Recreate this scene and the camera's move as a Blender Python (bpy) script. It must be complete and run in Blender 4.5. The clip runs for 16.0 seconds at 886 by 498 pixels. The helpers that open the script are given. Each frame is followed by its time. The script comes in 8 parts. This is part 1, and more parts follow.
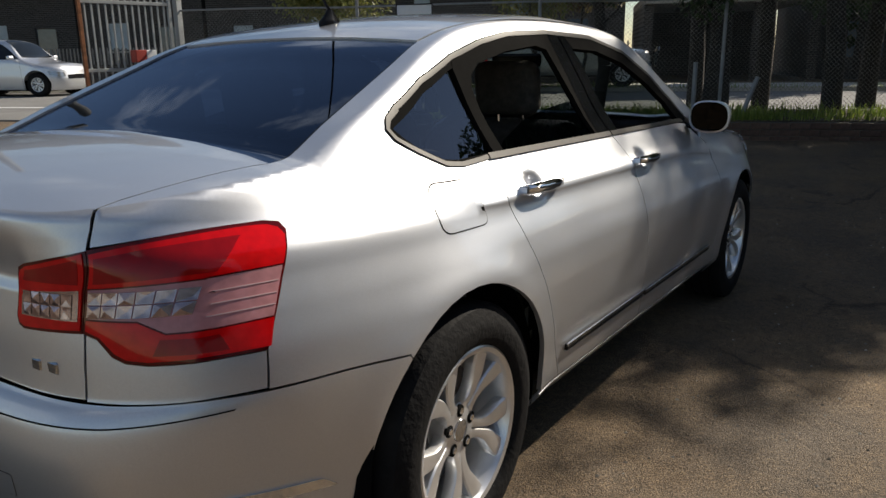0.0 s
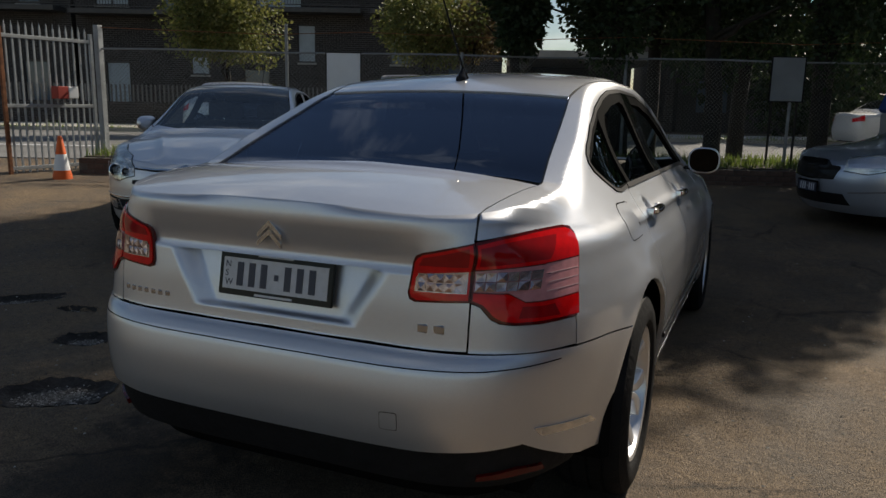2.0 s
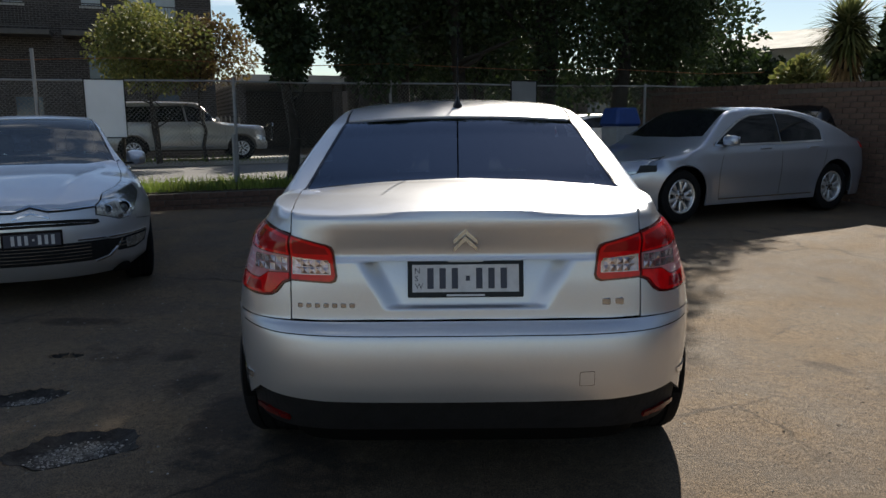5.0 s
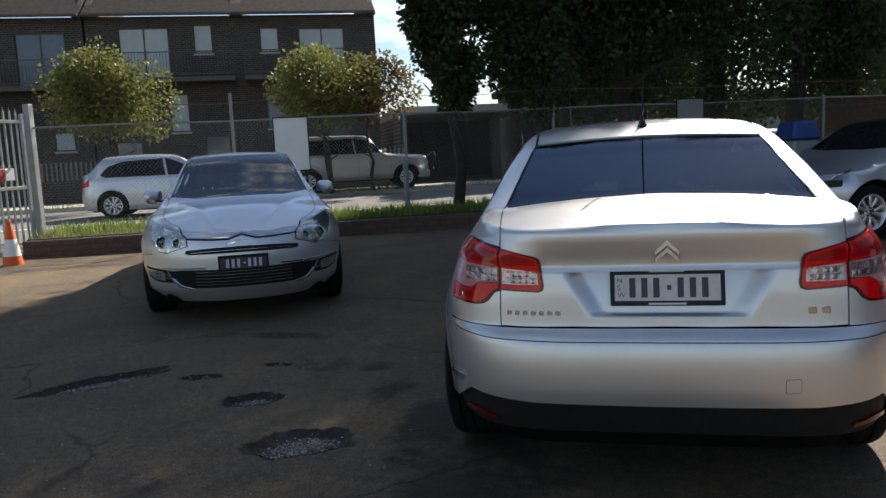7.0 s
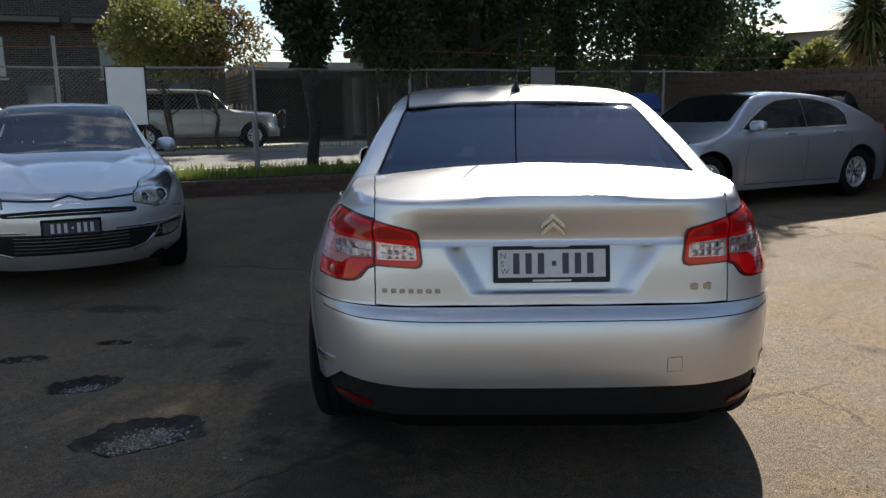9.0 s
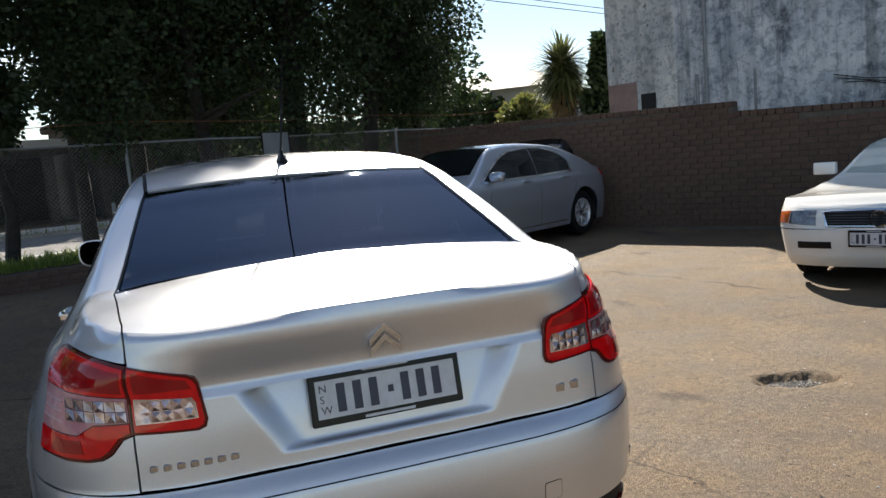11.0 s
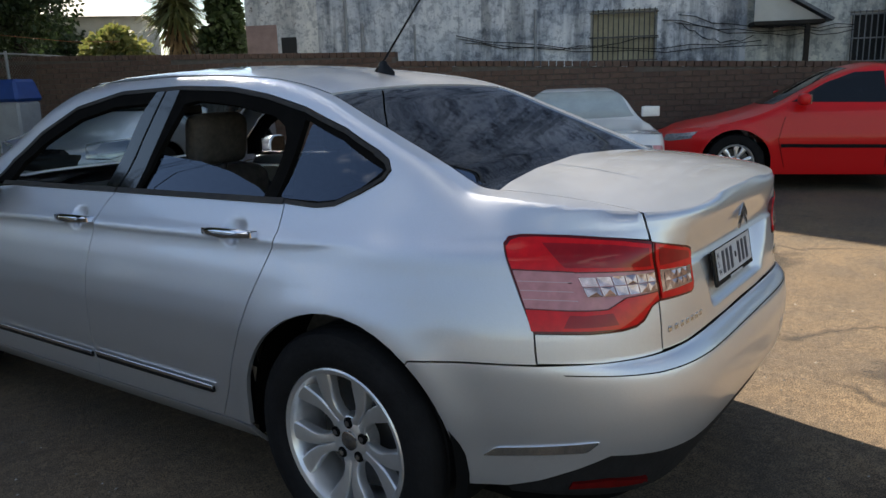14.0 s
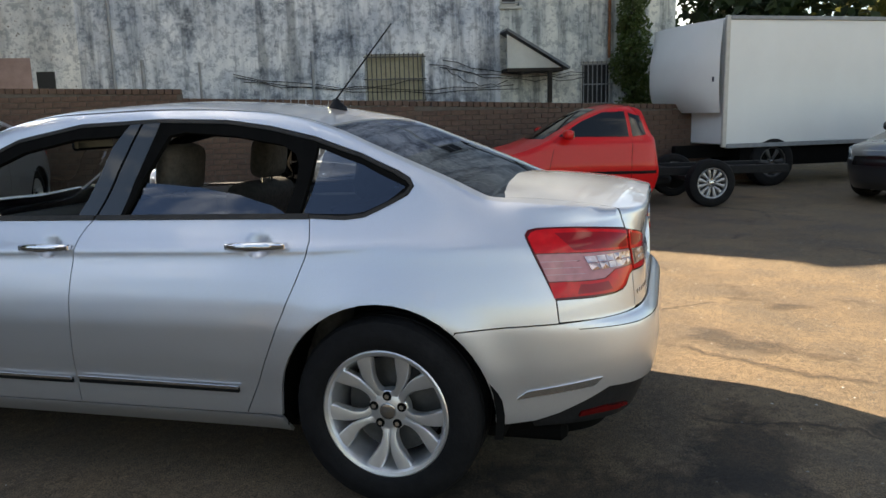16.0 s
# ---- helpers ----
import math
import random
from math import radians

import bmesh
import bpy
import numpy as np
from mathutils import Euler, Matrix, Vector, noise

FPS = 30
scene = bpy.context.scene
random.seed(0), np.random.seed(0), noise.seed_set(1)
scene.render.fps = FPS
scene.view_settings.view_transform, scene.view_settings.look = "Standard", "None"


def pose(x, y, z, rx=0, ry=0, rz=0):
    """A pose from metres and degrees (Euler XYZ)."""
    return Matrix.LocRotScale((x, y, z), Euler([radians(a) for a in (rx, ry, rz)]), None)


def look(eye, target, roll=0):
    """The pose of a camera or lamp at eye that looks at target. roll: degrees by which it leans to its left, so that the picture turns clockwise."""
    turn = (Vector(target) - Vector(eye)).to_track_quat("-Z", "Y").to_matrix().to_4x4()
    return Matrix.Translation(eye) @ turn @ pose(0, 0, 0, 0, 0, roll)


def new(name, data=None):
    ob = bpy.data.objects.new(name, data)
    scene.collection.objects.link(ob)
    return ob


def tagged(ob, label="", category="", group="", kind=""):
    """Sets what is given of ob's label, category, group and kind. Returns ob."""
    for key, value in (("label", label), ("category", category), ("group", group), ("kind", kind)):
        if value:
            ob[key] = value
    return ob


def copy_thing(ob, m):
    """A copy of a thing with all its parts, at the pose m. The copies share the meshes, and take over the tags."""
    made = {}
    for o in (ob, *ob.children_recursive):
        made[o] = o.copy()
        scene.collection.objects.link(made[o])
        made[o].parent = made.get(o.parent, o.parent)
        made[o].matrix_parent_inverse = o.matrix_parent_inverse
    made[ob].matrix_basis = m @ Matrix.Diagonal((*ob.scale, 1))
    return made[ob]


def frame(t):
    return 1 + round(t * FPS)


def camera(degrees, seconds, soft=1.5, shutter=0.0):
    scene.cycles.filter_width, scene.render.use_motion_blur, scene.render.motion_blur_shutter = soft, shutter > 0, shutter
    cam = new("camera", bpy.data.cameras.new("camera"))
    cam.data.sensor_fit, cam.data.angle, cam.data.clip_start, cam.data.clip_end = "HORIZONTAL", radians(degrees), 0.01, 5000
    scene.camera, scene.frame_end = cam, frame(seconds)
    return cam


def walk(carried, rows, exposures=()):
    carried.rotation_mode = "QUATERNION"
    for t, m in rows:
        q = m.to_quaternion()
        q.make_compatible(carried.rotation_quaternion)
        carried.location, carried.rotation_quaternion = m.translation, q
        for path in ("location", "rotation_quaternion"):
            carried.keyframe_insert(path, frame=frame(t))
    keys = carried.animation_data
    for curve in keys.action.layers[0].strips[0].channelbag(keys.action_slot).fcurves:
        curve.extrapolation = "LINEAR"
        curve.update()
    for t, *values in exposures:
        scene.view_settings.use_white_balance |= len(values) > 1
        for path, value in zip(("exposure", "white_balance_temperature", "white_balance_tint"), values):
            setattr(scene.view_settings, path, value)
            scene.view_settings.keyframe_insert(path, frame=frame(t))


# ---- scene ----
cam = camera(60.8, 16.0)
PATH = [
    (0, (1.759, -0.516, 1.302), (0.688, 1.098, 0.801), -0.7),
    (0.5, (1.769, -0.76, 1.315), (0.691, 0.846, 0.803), -0.2),
    (1, (1.672, -1.101, 1.333), (0.586, 0.49, 0.795), -0.3),
    (1.5, (1.461, -1.268, 1.316), (0.437, 0.38, 0.829), -1.5),
    (2, (1.18, -1.484, 1.318), (0.414, 0.322, 0.931), 1.1),
    (2.5, (1.057, -1.719, 1.338), (0.511, 0.142, 0.851), -0.8),
    (3, (0.779, -1.8, 1.316), (0.434, 0.103, 0.806), -4.1),
    (3.5, (0.47, -1.832, 1.315), (0.212, 0.107, 0.9), -3.4),
    (4, (0.155, -1.947, 1.327), (0.124, 0.019, 0.964), -1.3),
    (6.5, (-0.151, -2.369, 1.308), (-0.166, -0.389, 1.025), 0.0),
    (7, (-0.206, -2.389, 1.311), (-0.618, -0.447, 1.063), -2.8),
    (7.5, (-0.226, -2.368, 1.301), (-0.628, -0.426, 1.046), -2.1),
    (8, (-0.227, -2.301, 1.297), (-0.385, -0.33, 0.995), -1.4),
    (8.5, (-0.272, -2.233, 1.315), (-0.261, -0.265, 0.954), -1.4),
    (9, (-0.313, -2.158, 1.313), (-0.334, -0.19, 0.954), -0.8),
    (9.5, (-0.193, -2.03, 1.325), (0.062, -0.064, 1.063), -0.5),
    (10, (-0.107, -1.84, 1.357), (0.212, 0.129, 1.211), -1.0),
    (12.5, (-1.44, -1.062, 1.358), (-0.212, 0.456, 0.922), -8.0),
    (13, (-1.73, -0.868, 1.335), (-0.435, 0.615, 0.986), -7.3),
    (13.5, (-1.966, -0.668, 1.357), (-0.578, 0.733, 1.028), -4.6),
    (14, (-2.258, -0.447, 1.367), (-0.686, 0.711, 0.933), -1.7),
    (14.5, (-2.429, -0.163, 1.35), (-0.781, 0.918, 1.006), -6.3),
    (15, (-2.613, 0.007, 1.38), (-0.862, 0.934, 1.109), -3.6),
    (15.5, (-2.847, 0.096, 1.407), (-1.016, 0.794, 1.007), -8.6),
    (16, (-3.115, 0.062, 1.374), (-1.23, 0.628, 1.02), -1.4),
]
walk(cam, [(t, look(eye, target, roll)) for t, eye, target, roll in PATH],
     [(0, 0.46, 7200, 10), (0.5, 0.24, 7200, 10), (1, 0.06, 7200, 10), (1.5, 0.06, 7200, 10), (3.5, 0.08, 7200, 10), (4.2, 0.36, 7100, 10), (6.5, 0.92, 7000, 10), (8, 1.12, 7100, 10), (9.5, 1.12, 7100, 10), (10.2, 1.15, 7000, 10), (12.3, 1.36, 7000, 10), (13, 1.42, 7100, 10), (14, 1.55, 7400, 10), (16, 2.02, 8300, 10)])

# ---- daylight ----
SUN_ELEV, SUN_ROT = radians(36), radians(17.5)      # height of the sun, and its turn from +y towards +x
world = bpy.data.worlds.new("sky")
scene.world = world
world.use_nodes = True
_wt = world.node_tree
_sky = _wt.nodes.new("ShaderNodeTexSky")
_sky.sky_type = "NISHITA"
_sky.sun_disc = False
_sky.sun_elevation, _sky.sun_rotation = SUN_ELEV, SUN_ROT
_sky.air_density, _sky.dust_density, _sky.ozone_density = 1.0, 0.15, 2.2
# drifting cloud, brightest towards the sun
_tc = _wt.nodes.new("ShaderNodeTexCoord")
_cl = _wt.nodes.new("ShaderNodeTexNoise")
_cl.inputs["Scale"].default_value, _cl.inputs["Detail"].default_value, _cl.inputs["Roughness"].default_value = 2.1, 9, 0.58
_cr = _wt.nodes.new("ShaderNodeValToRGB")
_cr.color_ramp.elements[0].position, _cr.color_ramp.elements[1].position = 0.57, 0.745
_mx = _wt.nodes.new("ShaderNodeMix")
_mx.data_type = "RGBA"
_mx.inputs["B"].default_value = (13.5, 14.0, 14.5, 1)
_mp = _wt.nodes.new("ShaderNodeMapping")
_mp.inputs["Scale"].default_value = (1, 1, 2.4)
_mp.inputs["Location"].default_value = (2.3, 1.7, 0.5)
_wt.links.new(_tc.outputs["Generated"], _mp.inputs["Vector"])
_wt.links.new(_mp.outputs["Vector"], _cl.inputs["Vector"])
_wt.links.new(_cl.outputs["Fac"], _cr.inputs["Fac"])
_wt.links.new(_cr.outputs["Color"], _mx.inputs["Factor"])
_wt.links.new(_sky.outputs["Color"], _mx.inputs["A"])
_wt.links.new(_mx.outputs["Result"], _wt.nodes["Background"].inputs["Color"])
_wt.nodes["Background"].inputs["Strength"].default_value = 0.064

sun = new("sun", bpy.data.lights.new("sun", "SUN"))
sun.data.energy, sun.data.angle, sun.data.color = 5.0, radians(0.55), (1.0, 0.95, 0.87)
_sd = Vector((math.sin(SUN_ROT) * math.cos(SUN_ELEV), math.cos(SUN_ROT) * math.cos(SUN_ELEV), math.sin(SUN_ELEV)))
sun.matrix_world = look(_sd * 60, (0, 0, 0))

# ---- materials ----
def nodes_of(name):
    m = bpy.data.materials.new(name)
    m.use_nodes = True
    return m, m.node_tree, m.node_tree.nodes["Principled BSDF"]


def noise_node(nt, scale, detail=4, rough=0.55, coord="Object", stretch=None):
    tc = nt.nodes.new("ShaderNodeTexCoord")
    n = nt.nodes.new("ShaderNodeTexNoise")
    n.inputs["Scale"].default_value, n.inputs["Detail"].default_value, n.inputs["Roughness"].default_value = scale, detail, rough
    out = tc.outputs[coord]
    if stretch:
        mp = nt.nodes.new("ShaderNodeMapping")
        mp.inputs["Scale"].default_value = stretch
        nt.links.new(out, mp.inputs["Vector"])
        out = mp.outputs["Vector"]
    nt.links.new(out, n.inputs["Vector"])
    return n


def ramp(nt, src, stops):
    r = nt.nodes.new("ShaderNodeValToRGB")
    e = r.color_ramp.elements
    while len(e) < len(stops):
        e.new(0.5)
    for el, (p, c) in zip(e, stops):
        el.position, el.color = p, (*c, 1)
    nt.links.new(src, r.inputs["Fac"])
    return r.outputs["Color"]


def bump(nt, bsdf, src, strength, dist=0.01):
    b = nt.nodes.new("ShaderNodeBump")
    b.inputs["Strength"].default_value, b.inputs["Distance"].default_value = strength, dist
    nt.links.new(src, b.inputs["Height"])
    nt.links.new(b.outputs["Normal"], bsdf.inputs["Normal"])


def mixc(nt, fac, a, b, mode="MIX"):
    m = nt.nodes.new("ShaderNodeMix")
    m.data_type, m.blend_type = "RGBA", mode
    for s, v in (("Factor", fac), ("A", a), ("B", b)):
        if isinstance(v, (int, float)):
            m.inputs[s].default_value = v
        elif isinstance(v, tuple):
            m.inputs[s].default_value = (*v, 1)
        else:
            nt.links.new(v, m.inputs[s])
    return m.outputs["Result"]


def plain(name, col, rough=0.5, metal=0.0, vary=0.12, scale=6.0, bumpy=0.0, coat=0.0, fine=60.0, spec=0.5):
    """A surface with two scales of variation in its colour."""
    m, nt, b = nodes_of(name)
    n1, n2 = noise_node(nt, scale), noise_node(nt, fine, 2)
    lo, hi = tuple(c * (1 - vary) for c in col), tuple(min(1, c * (1 + vary)) for c in col)
    c1 = ramp(nt, n1.outputs["Fac"], [(0.3, lo), (0.7, hi)])
    c2 = ramp(nt, n2.outputs["Fac"], [(0.3, (1 - vary * 0.5,) * 3), (0.7, (1, 1, 1))])
    nt.links.new(mixc(nt, 1.0, c1, c2, "MULTIPLY"), b.inputs["Base Color"])
    b.inputs["Roughness"].default_value, b.inputs["Metallic"].default_value, b.inputs["Coat Weight"].default_value = rough, metal, coat
    b.inputs["Specular IOR Level"].default_value = spec
    if bumpy:
        bump(nt, b, n2.outputs["Fac"], bumpy)
    return m


def car_paint(name, col, metal=0.75, rough=0.34, coat=1.0, spec=0.5):
    """Base coat with flakes under clear coat; a little dust in the roughness."""
    m, nt, b = nodes_of(name)
    fl = noise_node(nt, 900, 2)
    c = ramp(nt, fl.outputs["Fac"], [(0.35, tuple(x * 0.88 for x in col)), (0.65, tuple(min(1, x * 1.1) for x in col))])
    nt.links.new(c, b.inputs["Base Color"])
    du = noise_node(nt, 3.5, 6)
    rr = nt.nodes.new("ShaderNodeMapRange")
    rr.inputs["To Min"].default_value, rr.inputs["To Max"].default_value = rough - 0.04, rough + 0.06
    nt.links.new(du.outputs["Fac"], rr.inputs["Value"])
    nt.links.new(rr.outputs["Result"], b.inputs["Roughness"])
    b.inputs["Metallic"].default_value, b.inputs["Coat Weight"].default_value, b.inputs["Coat Roughness"].default_value = metal, coat, 0.035
    b.inputs["Specular IOR Level"].default_value = spec
    return m


def tint_glass(name, col, keep, rough=0.01, ior=1.55, mirror_tint=(0.85, 0.85, 0.85)):
    """Thin glass: part clear with a tint, part mirror, more of it at a glancing angle, alike from both sides."""
    m, nt, b = nodes_of(name)
    nt.nodes.remove(b)
    out = nt.nodes["Material Output"]
    tr, gl, lw, pw, mr, mx = (nt.nodes.new(k) for k in ("ShaderNodeBsdfTransparent", "ShaderNodeBsdfGlossy", "ShaderNodeLayerWeight", "ShaderNodeMath", "ShaderNodeMapRange", "ShaderNodeMixShader"))
    tr.inputs["Color"].default_value = (*(c * keep for c in col), 1)
    gl.inputs["Color"].default_value = (*mirror_tint, 1)
    gl.inputs["Roughness"].default_value = rough
    lw.inputs["Blend"].default_value = 0.5
    pw.operation = "POWER"
    pw.inputs[1].default_value = 5.0
    mr.inputs["To Min"].default_value = ((ior - 1) / (ior + 1)) ** 2
    for a, bb in ((lw.outputs["Facing"], pw.inputs[0]), (pw.outputs[0], mr.inputs["Value"]), (mr.outputs["Result"], mx.inputs[0]), (tr.outputs[0], mx.inputs[1]), (gl.outputs[0], mx.inputs[2]), (mx.outputs[0], out.inputs["Surface"])):
        nt.links.new(a, bb)
    return m


def lens_plastic(name, col, rough=0.06, trans=0.55):
    m, nt, b = nodes_of(name)
    n = noise_node(nt, 40, 2)
    c = ramp(nt, n.outputs["Fac"], [(0.3, tuple(x * 0.8 for x in col)), (0.7, col)])
    nt.links.new(c, b.inputs["Base Color"])
    b.inputs["Roughness"].default_value, b.inputs["Transmission Weight"].default_value, b.inputs["IOR"].default_value = rough, trans, 1.2
    b.inputs["Coat Weight"].default_value, b.inputs["Coat Roughness"].default_value = 0.6, 0.02
    return m


SILVER = car_paint("silver_paint", (0.68, 0.70, 0.745), 0.85, 0.40)
SILVER_BLUE = car_paint("blue_silver_paint", (0.52, 0.575, 0.67), 0.8, 0.36)
WHITE_PAINT = car_paint("white_paint", (0.78, 0.78, 0.76), 0.0, 0.3)
RED_PAINT = car_paint("red_paint", (0.62, 0.010, 0.012), 0.0, 0.35, 0.45, 0.15)
BEIGE_PAINT = car_paint("champagne_paint", (0.36, 0.35, 0.335), 0.5)
DARK_PAINT = car_paint("dark_paint", (0.02, 0.024, 0.03), 0.3)
CHROME = plain("chrome", (0.82, 0.83, 0.85), 0.07, 1.0, 0.03)
ALLOY = plain("alloy", (0.80, 0.81, 0.83), 0.34, 0.85, 0.06, 12)
RUBBER = plain("tyre_rubber", (0.012, 0.012, 0.013), 0.75, 0, 0.25, 14, 0.25, spec=0.12)
BLACK_TRIM = plain("black_trim", (0.012, 0.012, 0.013), 0.16, 0, 0.2, 20, spec=0.18)
PILLAR_BLACK = plain("gloss_black_pillar", (0.010, 0.011, 0.013), 0.06, 0, 0.1, 20, coat=0.35)
# colours hold the light: inner frame blackened as shaded, outer trim browned as sunlit
FRAME_BLACK = plain("window_frame_rubber", (0.008, 0.008, 0.008), 0.9, 0, 0.15, 20, spec=0.02)
SUNLIT_TRIM = plain("sunlit_window_trim", (0.028, 0.025, 0.022), 0.45, 0, 0.3, 30, spec=0.25)
BADGE = plain("badge_chrome", (0.50, 0.51, 0.53), 0.18, 1.0, 0.1, 20)
BLACK_MATT = plain("black_plastic", (0.016, 0.016, 0.017), 0.7, 0, 0.2, 20, 0.2, spec=0.15)
UNDER = plain("underbody", (0.006, 0.006, 0.006), 0.9, spec=0.05)
DARK_METAL = plain("brake_metal", (0.10, 0.10, 0.10), 0.5, 0.8, 0.3)
# blue of the reflected sky is put into the mirror colour of both tints
REAR_TINT = tint_glass("dark_tinted_glass", (0.5, 0.62, 0.8), 0.09, 0.015, 1.95, (0.60, 0.70, 0.90))
SIDE_TINT = tint_glass("side_tinted_glass", (0.6, 0.74, 0.95), 0.16, 0.01, 2.0, (0.66, 0.75, 0.92))
CLEAR_GLASS = tint_glass("clear_glass", (0.85, 0.93, 0.9), 0.66, 0.01, 2.2)
CAR_TRIM = plain("cabin_fabric", (0.085, 0.075, 0.064), 0.85, 0, 0.25, 30, 0.3)
CABIN_LIGHT = plain("cabin_beige", (0.46, 0.43, 0.37), 0.8, 0, 0.12, 10)
RED_LENS = lens_plastic("red_lens", (0.76, 0.005, 0.008), 0.06, 0.0)
DEEP_RED = lens_plastic("deep_red_lens", (0.36, 0.005, 0.008), 0.06, 0.0)
CLEAR_LENS = lens_plastic("clear_lens", (0.60, 0.27, 0.29), 0.08, 0.0)
LENS_LINE = plain("lens_rib", (0.62, 0.45, 0.45), 0.15)
HEAD_INNER = plain("lamp_inside", (0.66, 0.68, 0.70), 0.16, 0.85, 0.55, 22)
LAMP_BALL = plain("lamp_ball", (0.05, 0.055, 0.06), 0.03, 0, 0.1, coat=1.0)
LAMP_GLASS = tint_glass("lamp_glass", (0.97, 0.98, 0.98), 0.97, 0.01, 1.45)
MIRROR_GLASS = plain("mirror_glass", (0.014, 0.015, 0.017), 0.02, 1.0, 0.02)
REFLECTOR = plain("reflector", (0.46, 0.36, 0.37), 0.2, 0.9, 0.25, 60)
PLATE_WHITE = plain("plate_face", (0.56, 0.57, 0.60), 0.35, 0, 0.08, 30)
DIM_RED = lens_plastic("dim_reflector", (0.11, 0.004, 0.004), 0.1, 0.0)
PLATE_INK = plain("plate_ink", (0.03, 0.035, 0.06), 0.4)

# ---- building helpers ----
def mesh_of(name, verts, faces, mats=(), smooth=False, normals=None, slots=None):
    me = bpy.data.meshes.new(name)
    me.from_pydata([tuple(map(float, v)) for v in verts], [], faces)
    for m in mats:
        me.materials.append(m)
    if slots is not None:
        me.polygons.foreach_set("material_index", slots)
    if smooth:
        me.polygons.foreach_set("use_smooth", [True] * len(me.polygons))
    me.update()
    if normals is not None:
        me.normals_split_custom_set_from_vertices([tuple(map(float, n)) for n in normals])
    return me


def part(name, data, material, parent=None, label="", m=None):
    """Links a bmesh or a mesh as one object under a thing or a part."""
    if isinstance(data, bmesh.types.BMesh):
        me = bpy.data.meshes.new(name)
        data.to_mesh(me)
        data.free()
        data = me
    if material is not None and not data.materials:
        data.materials.append(material)
    ob = new(name, data)
    if parent is not None:
        ob.parent = parent
    if m is not None:
        ob.matrix_basis = m
    if label:
        ob["label"] = label
    return ob


def smooth(bm, angle=40):
    for f in bm.faces:
        f.smooth = True
    for e in bm.edges:
        if len(e.link_faces) == 2 and e.calc_face_angle(0) > radians(angle):
            e.smooth = False
    return bm


def box(bm, lo, hi, bevel=0.0, m=None, seg=1):
    g = bmesh.ops.create_cube(bm, size=1.0)["verts"]
    c = [(a + b) / 2 for a, b in zip(lo, hi)]
    for v in g:
        v.co = Vector([cc + vv * (b - a) for cc, vv, a, b in zip(c, v.co, lo, hi)])
    if bevel:
        es = {e for v in g for e in v.link_edges}
        r = bmesh.ops.bevel(bm, geom=list(es), offset=bevel, segments=seg, affect="EDGES", profile=0.5)
        g = list({v for f in r["faces"] for v in f.verts} | {v for v in g if v.is_valid})
    if m is not None:
        bmesh.ops.transform(bm, matrix=m, verts=g)
    return bm


def boxes(items, bevel=0.0):
    bm = bmesh.new()
    for lo, hi in items:
        box(bm, lo, hi, bevel)
    return bm


def cyl(bm, a, b, r, r2=None, n=16, caps=True):
    a, b = Vector(a), Vector(b)
    d = b - a
    m = Matrix.Translation((a + b) / 2) @ d.to_track_quat("Z", "Y").to_matrix().to_4x4()
    bmesh.ops.create_cone(bm, cap_ends=caps, segments=n, radius1=r, radius2=r if r2 is None else r2, depth=d.length, matrix=m)
    return bm


def tube(bm, pts, r, n=6):
    """One bent round bar through the points."""
    P = [Vector(p) for p in pts]
    rings = []
    for i, p in enumerate(P):
        d = (P[min(i + 1, len(P) - 1)] - P[max(i - 1, 0)]).normalized()
        a = d.cross(Vector((0, 0, 1)) if abs(d.z) < 0.9 else Vector((1, 0, 0))).normalized()
        b = d.cross(a)
        rings.append([bm.verts.new(p + (a * math.cos(k * 2 * math.pi / n) + b * math.sin(k * 2 * math.pi / n)) * r) for k in range(n)])
    for p, q in zip(rings, rings[1:]):
        for k in range(n):
            bm.faces.new((p[k], p[(k + 1) % n], q[(k + 1) % n], q[k]))
    bm.faces.new(rings[0][::-1])
    bm.faces.new(rings[-1])
    bmesh.ops.recalc_face_normals(bm, faces=bm.faces)
    return bm


def lathe(bm, prof, n=32, axis="X", closed=False):
    """Turns a profile of (along, radius) round an axis."""
    rings = []
    for h, r in prof:
        ring = []
        for k in range(n):
            a = 2 * math.pi * k / n
            c, s = math.cos(a) * r, math.sin(a) * r
            ring.append(bm.verts.new((h, c, s) if axis == "X" else (c, s, h)))
        rings.append(ring)
    if closed:
        rings.append(rings[0])
    for p, q in zip(rings, rings[1:]):
        for k in range(n):
            bm.faces.new((p[k], p[(k + 1) % n], q[(k + 1) % n], q[k]))
    bmesh.ops.recalc_face_normals(bm, faces=bm.faces)
    return bm


def thing(name, label, category, m=None, group="", kind=""):
    ob = new(name)
    tagged(ob, label, category, group, kind)
    if m is not None:
        ob.matrix_basis = m
    return ob


def lettering(name, text, height, material, parent, m, depth=0.004, width=None, label=""):
    """Built-in font text turned into a mesh, set by its lower left corner in its own x, y plane."""
    cu = bpy.data.curves.new(name, "FONT")
    cu.body, cu.size, cu.extrude, cu.resolution_u = text, height / 0.72, depth / 2, 3
    tmp = bpy.data.objects.new("tmp", cu)
    me = bpy.data.meshes.new_from_object(tmp)
    bpy.data.objects.remove(tmp)
    bpy.data.curves.remove(cu)
    xs = [v.co.x for v in me.vertices]
    s = (width / (max(xs) - min(xs))) if width else 1.0
    x0 = min(xs)
    for v in me.vertices:
        v.co.x = (v.co.x - x0) * s
    me.materials.clear()
    return part(name, me, material, parent, label, m)

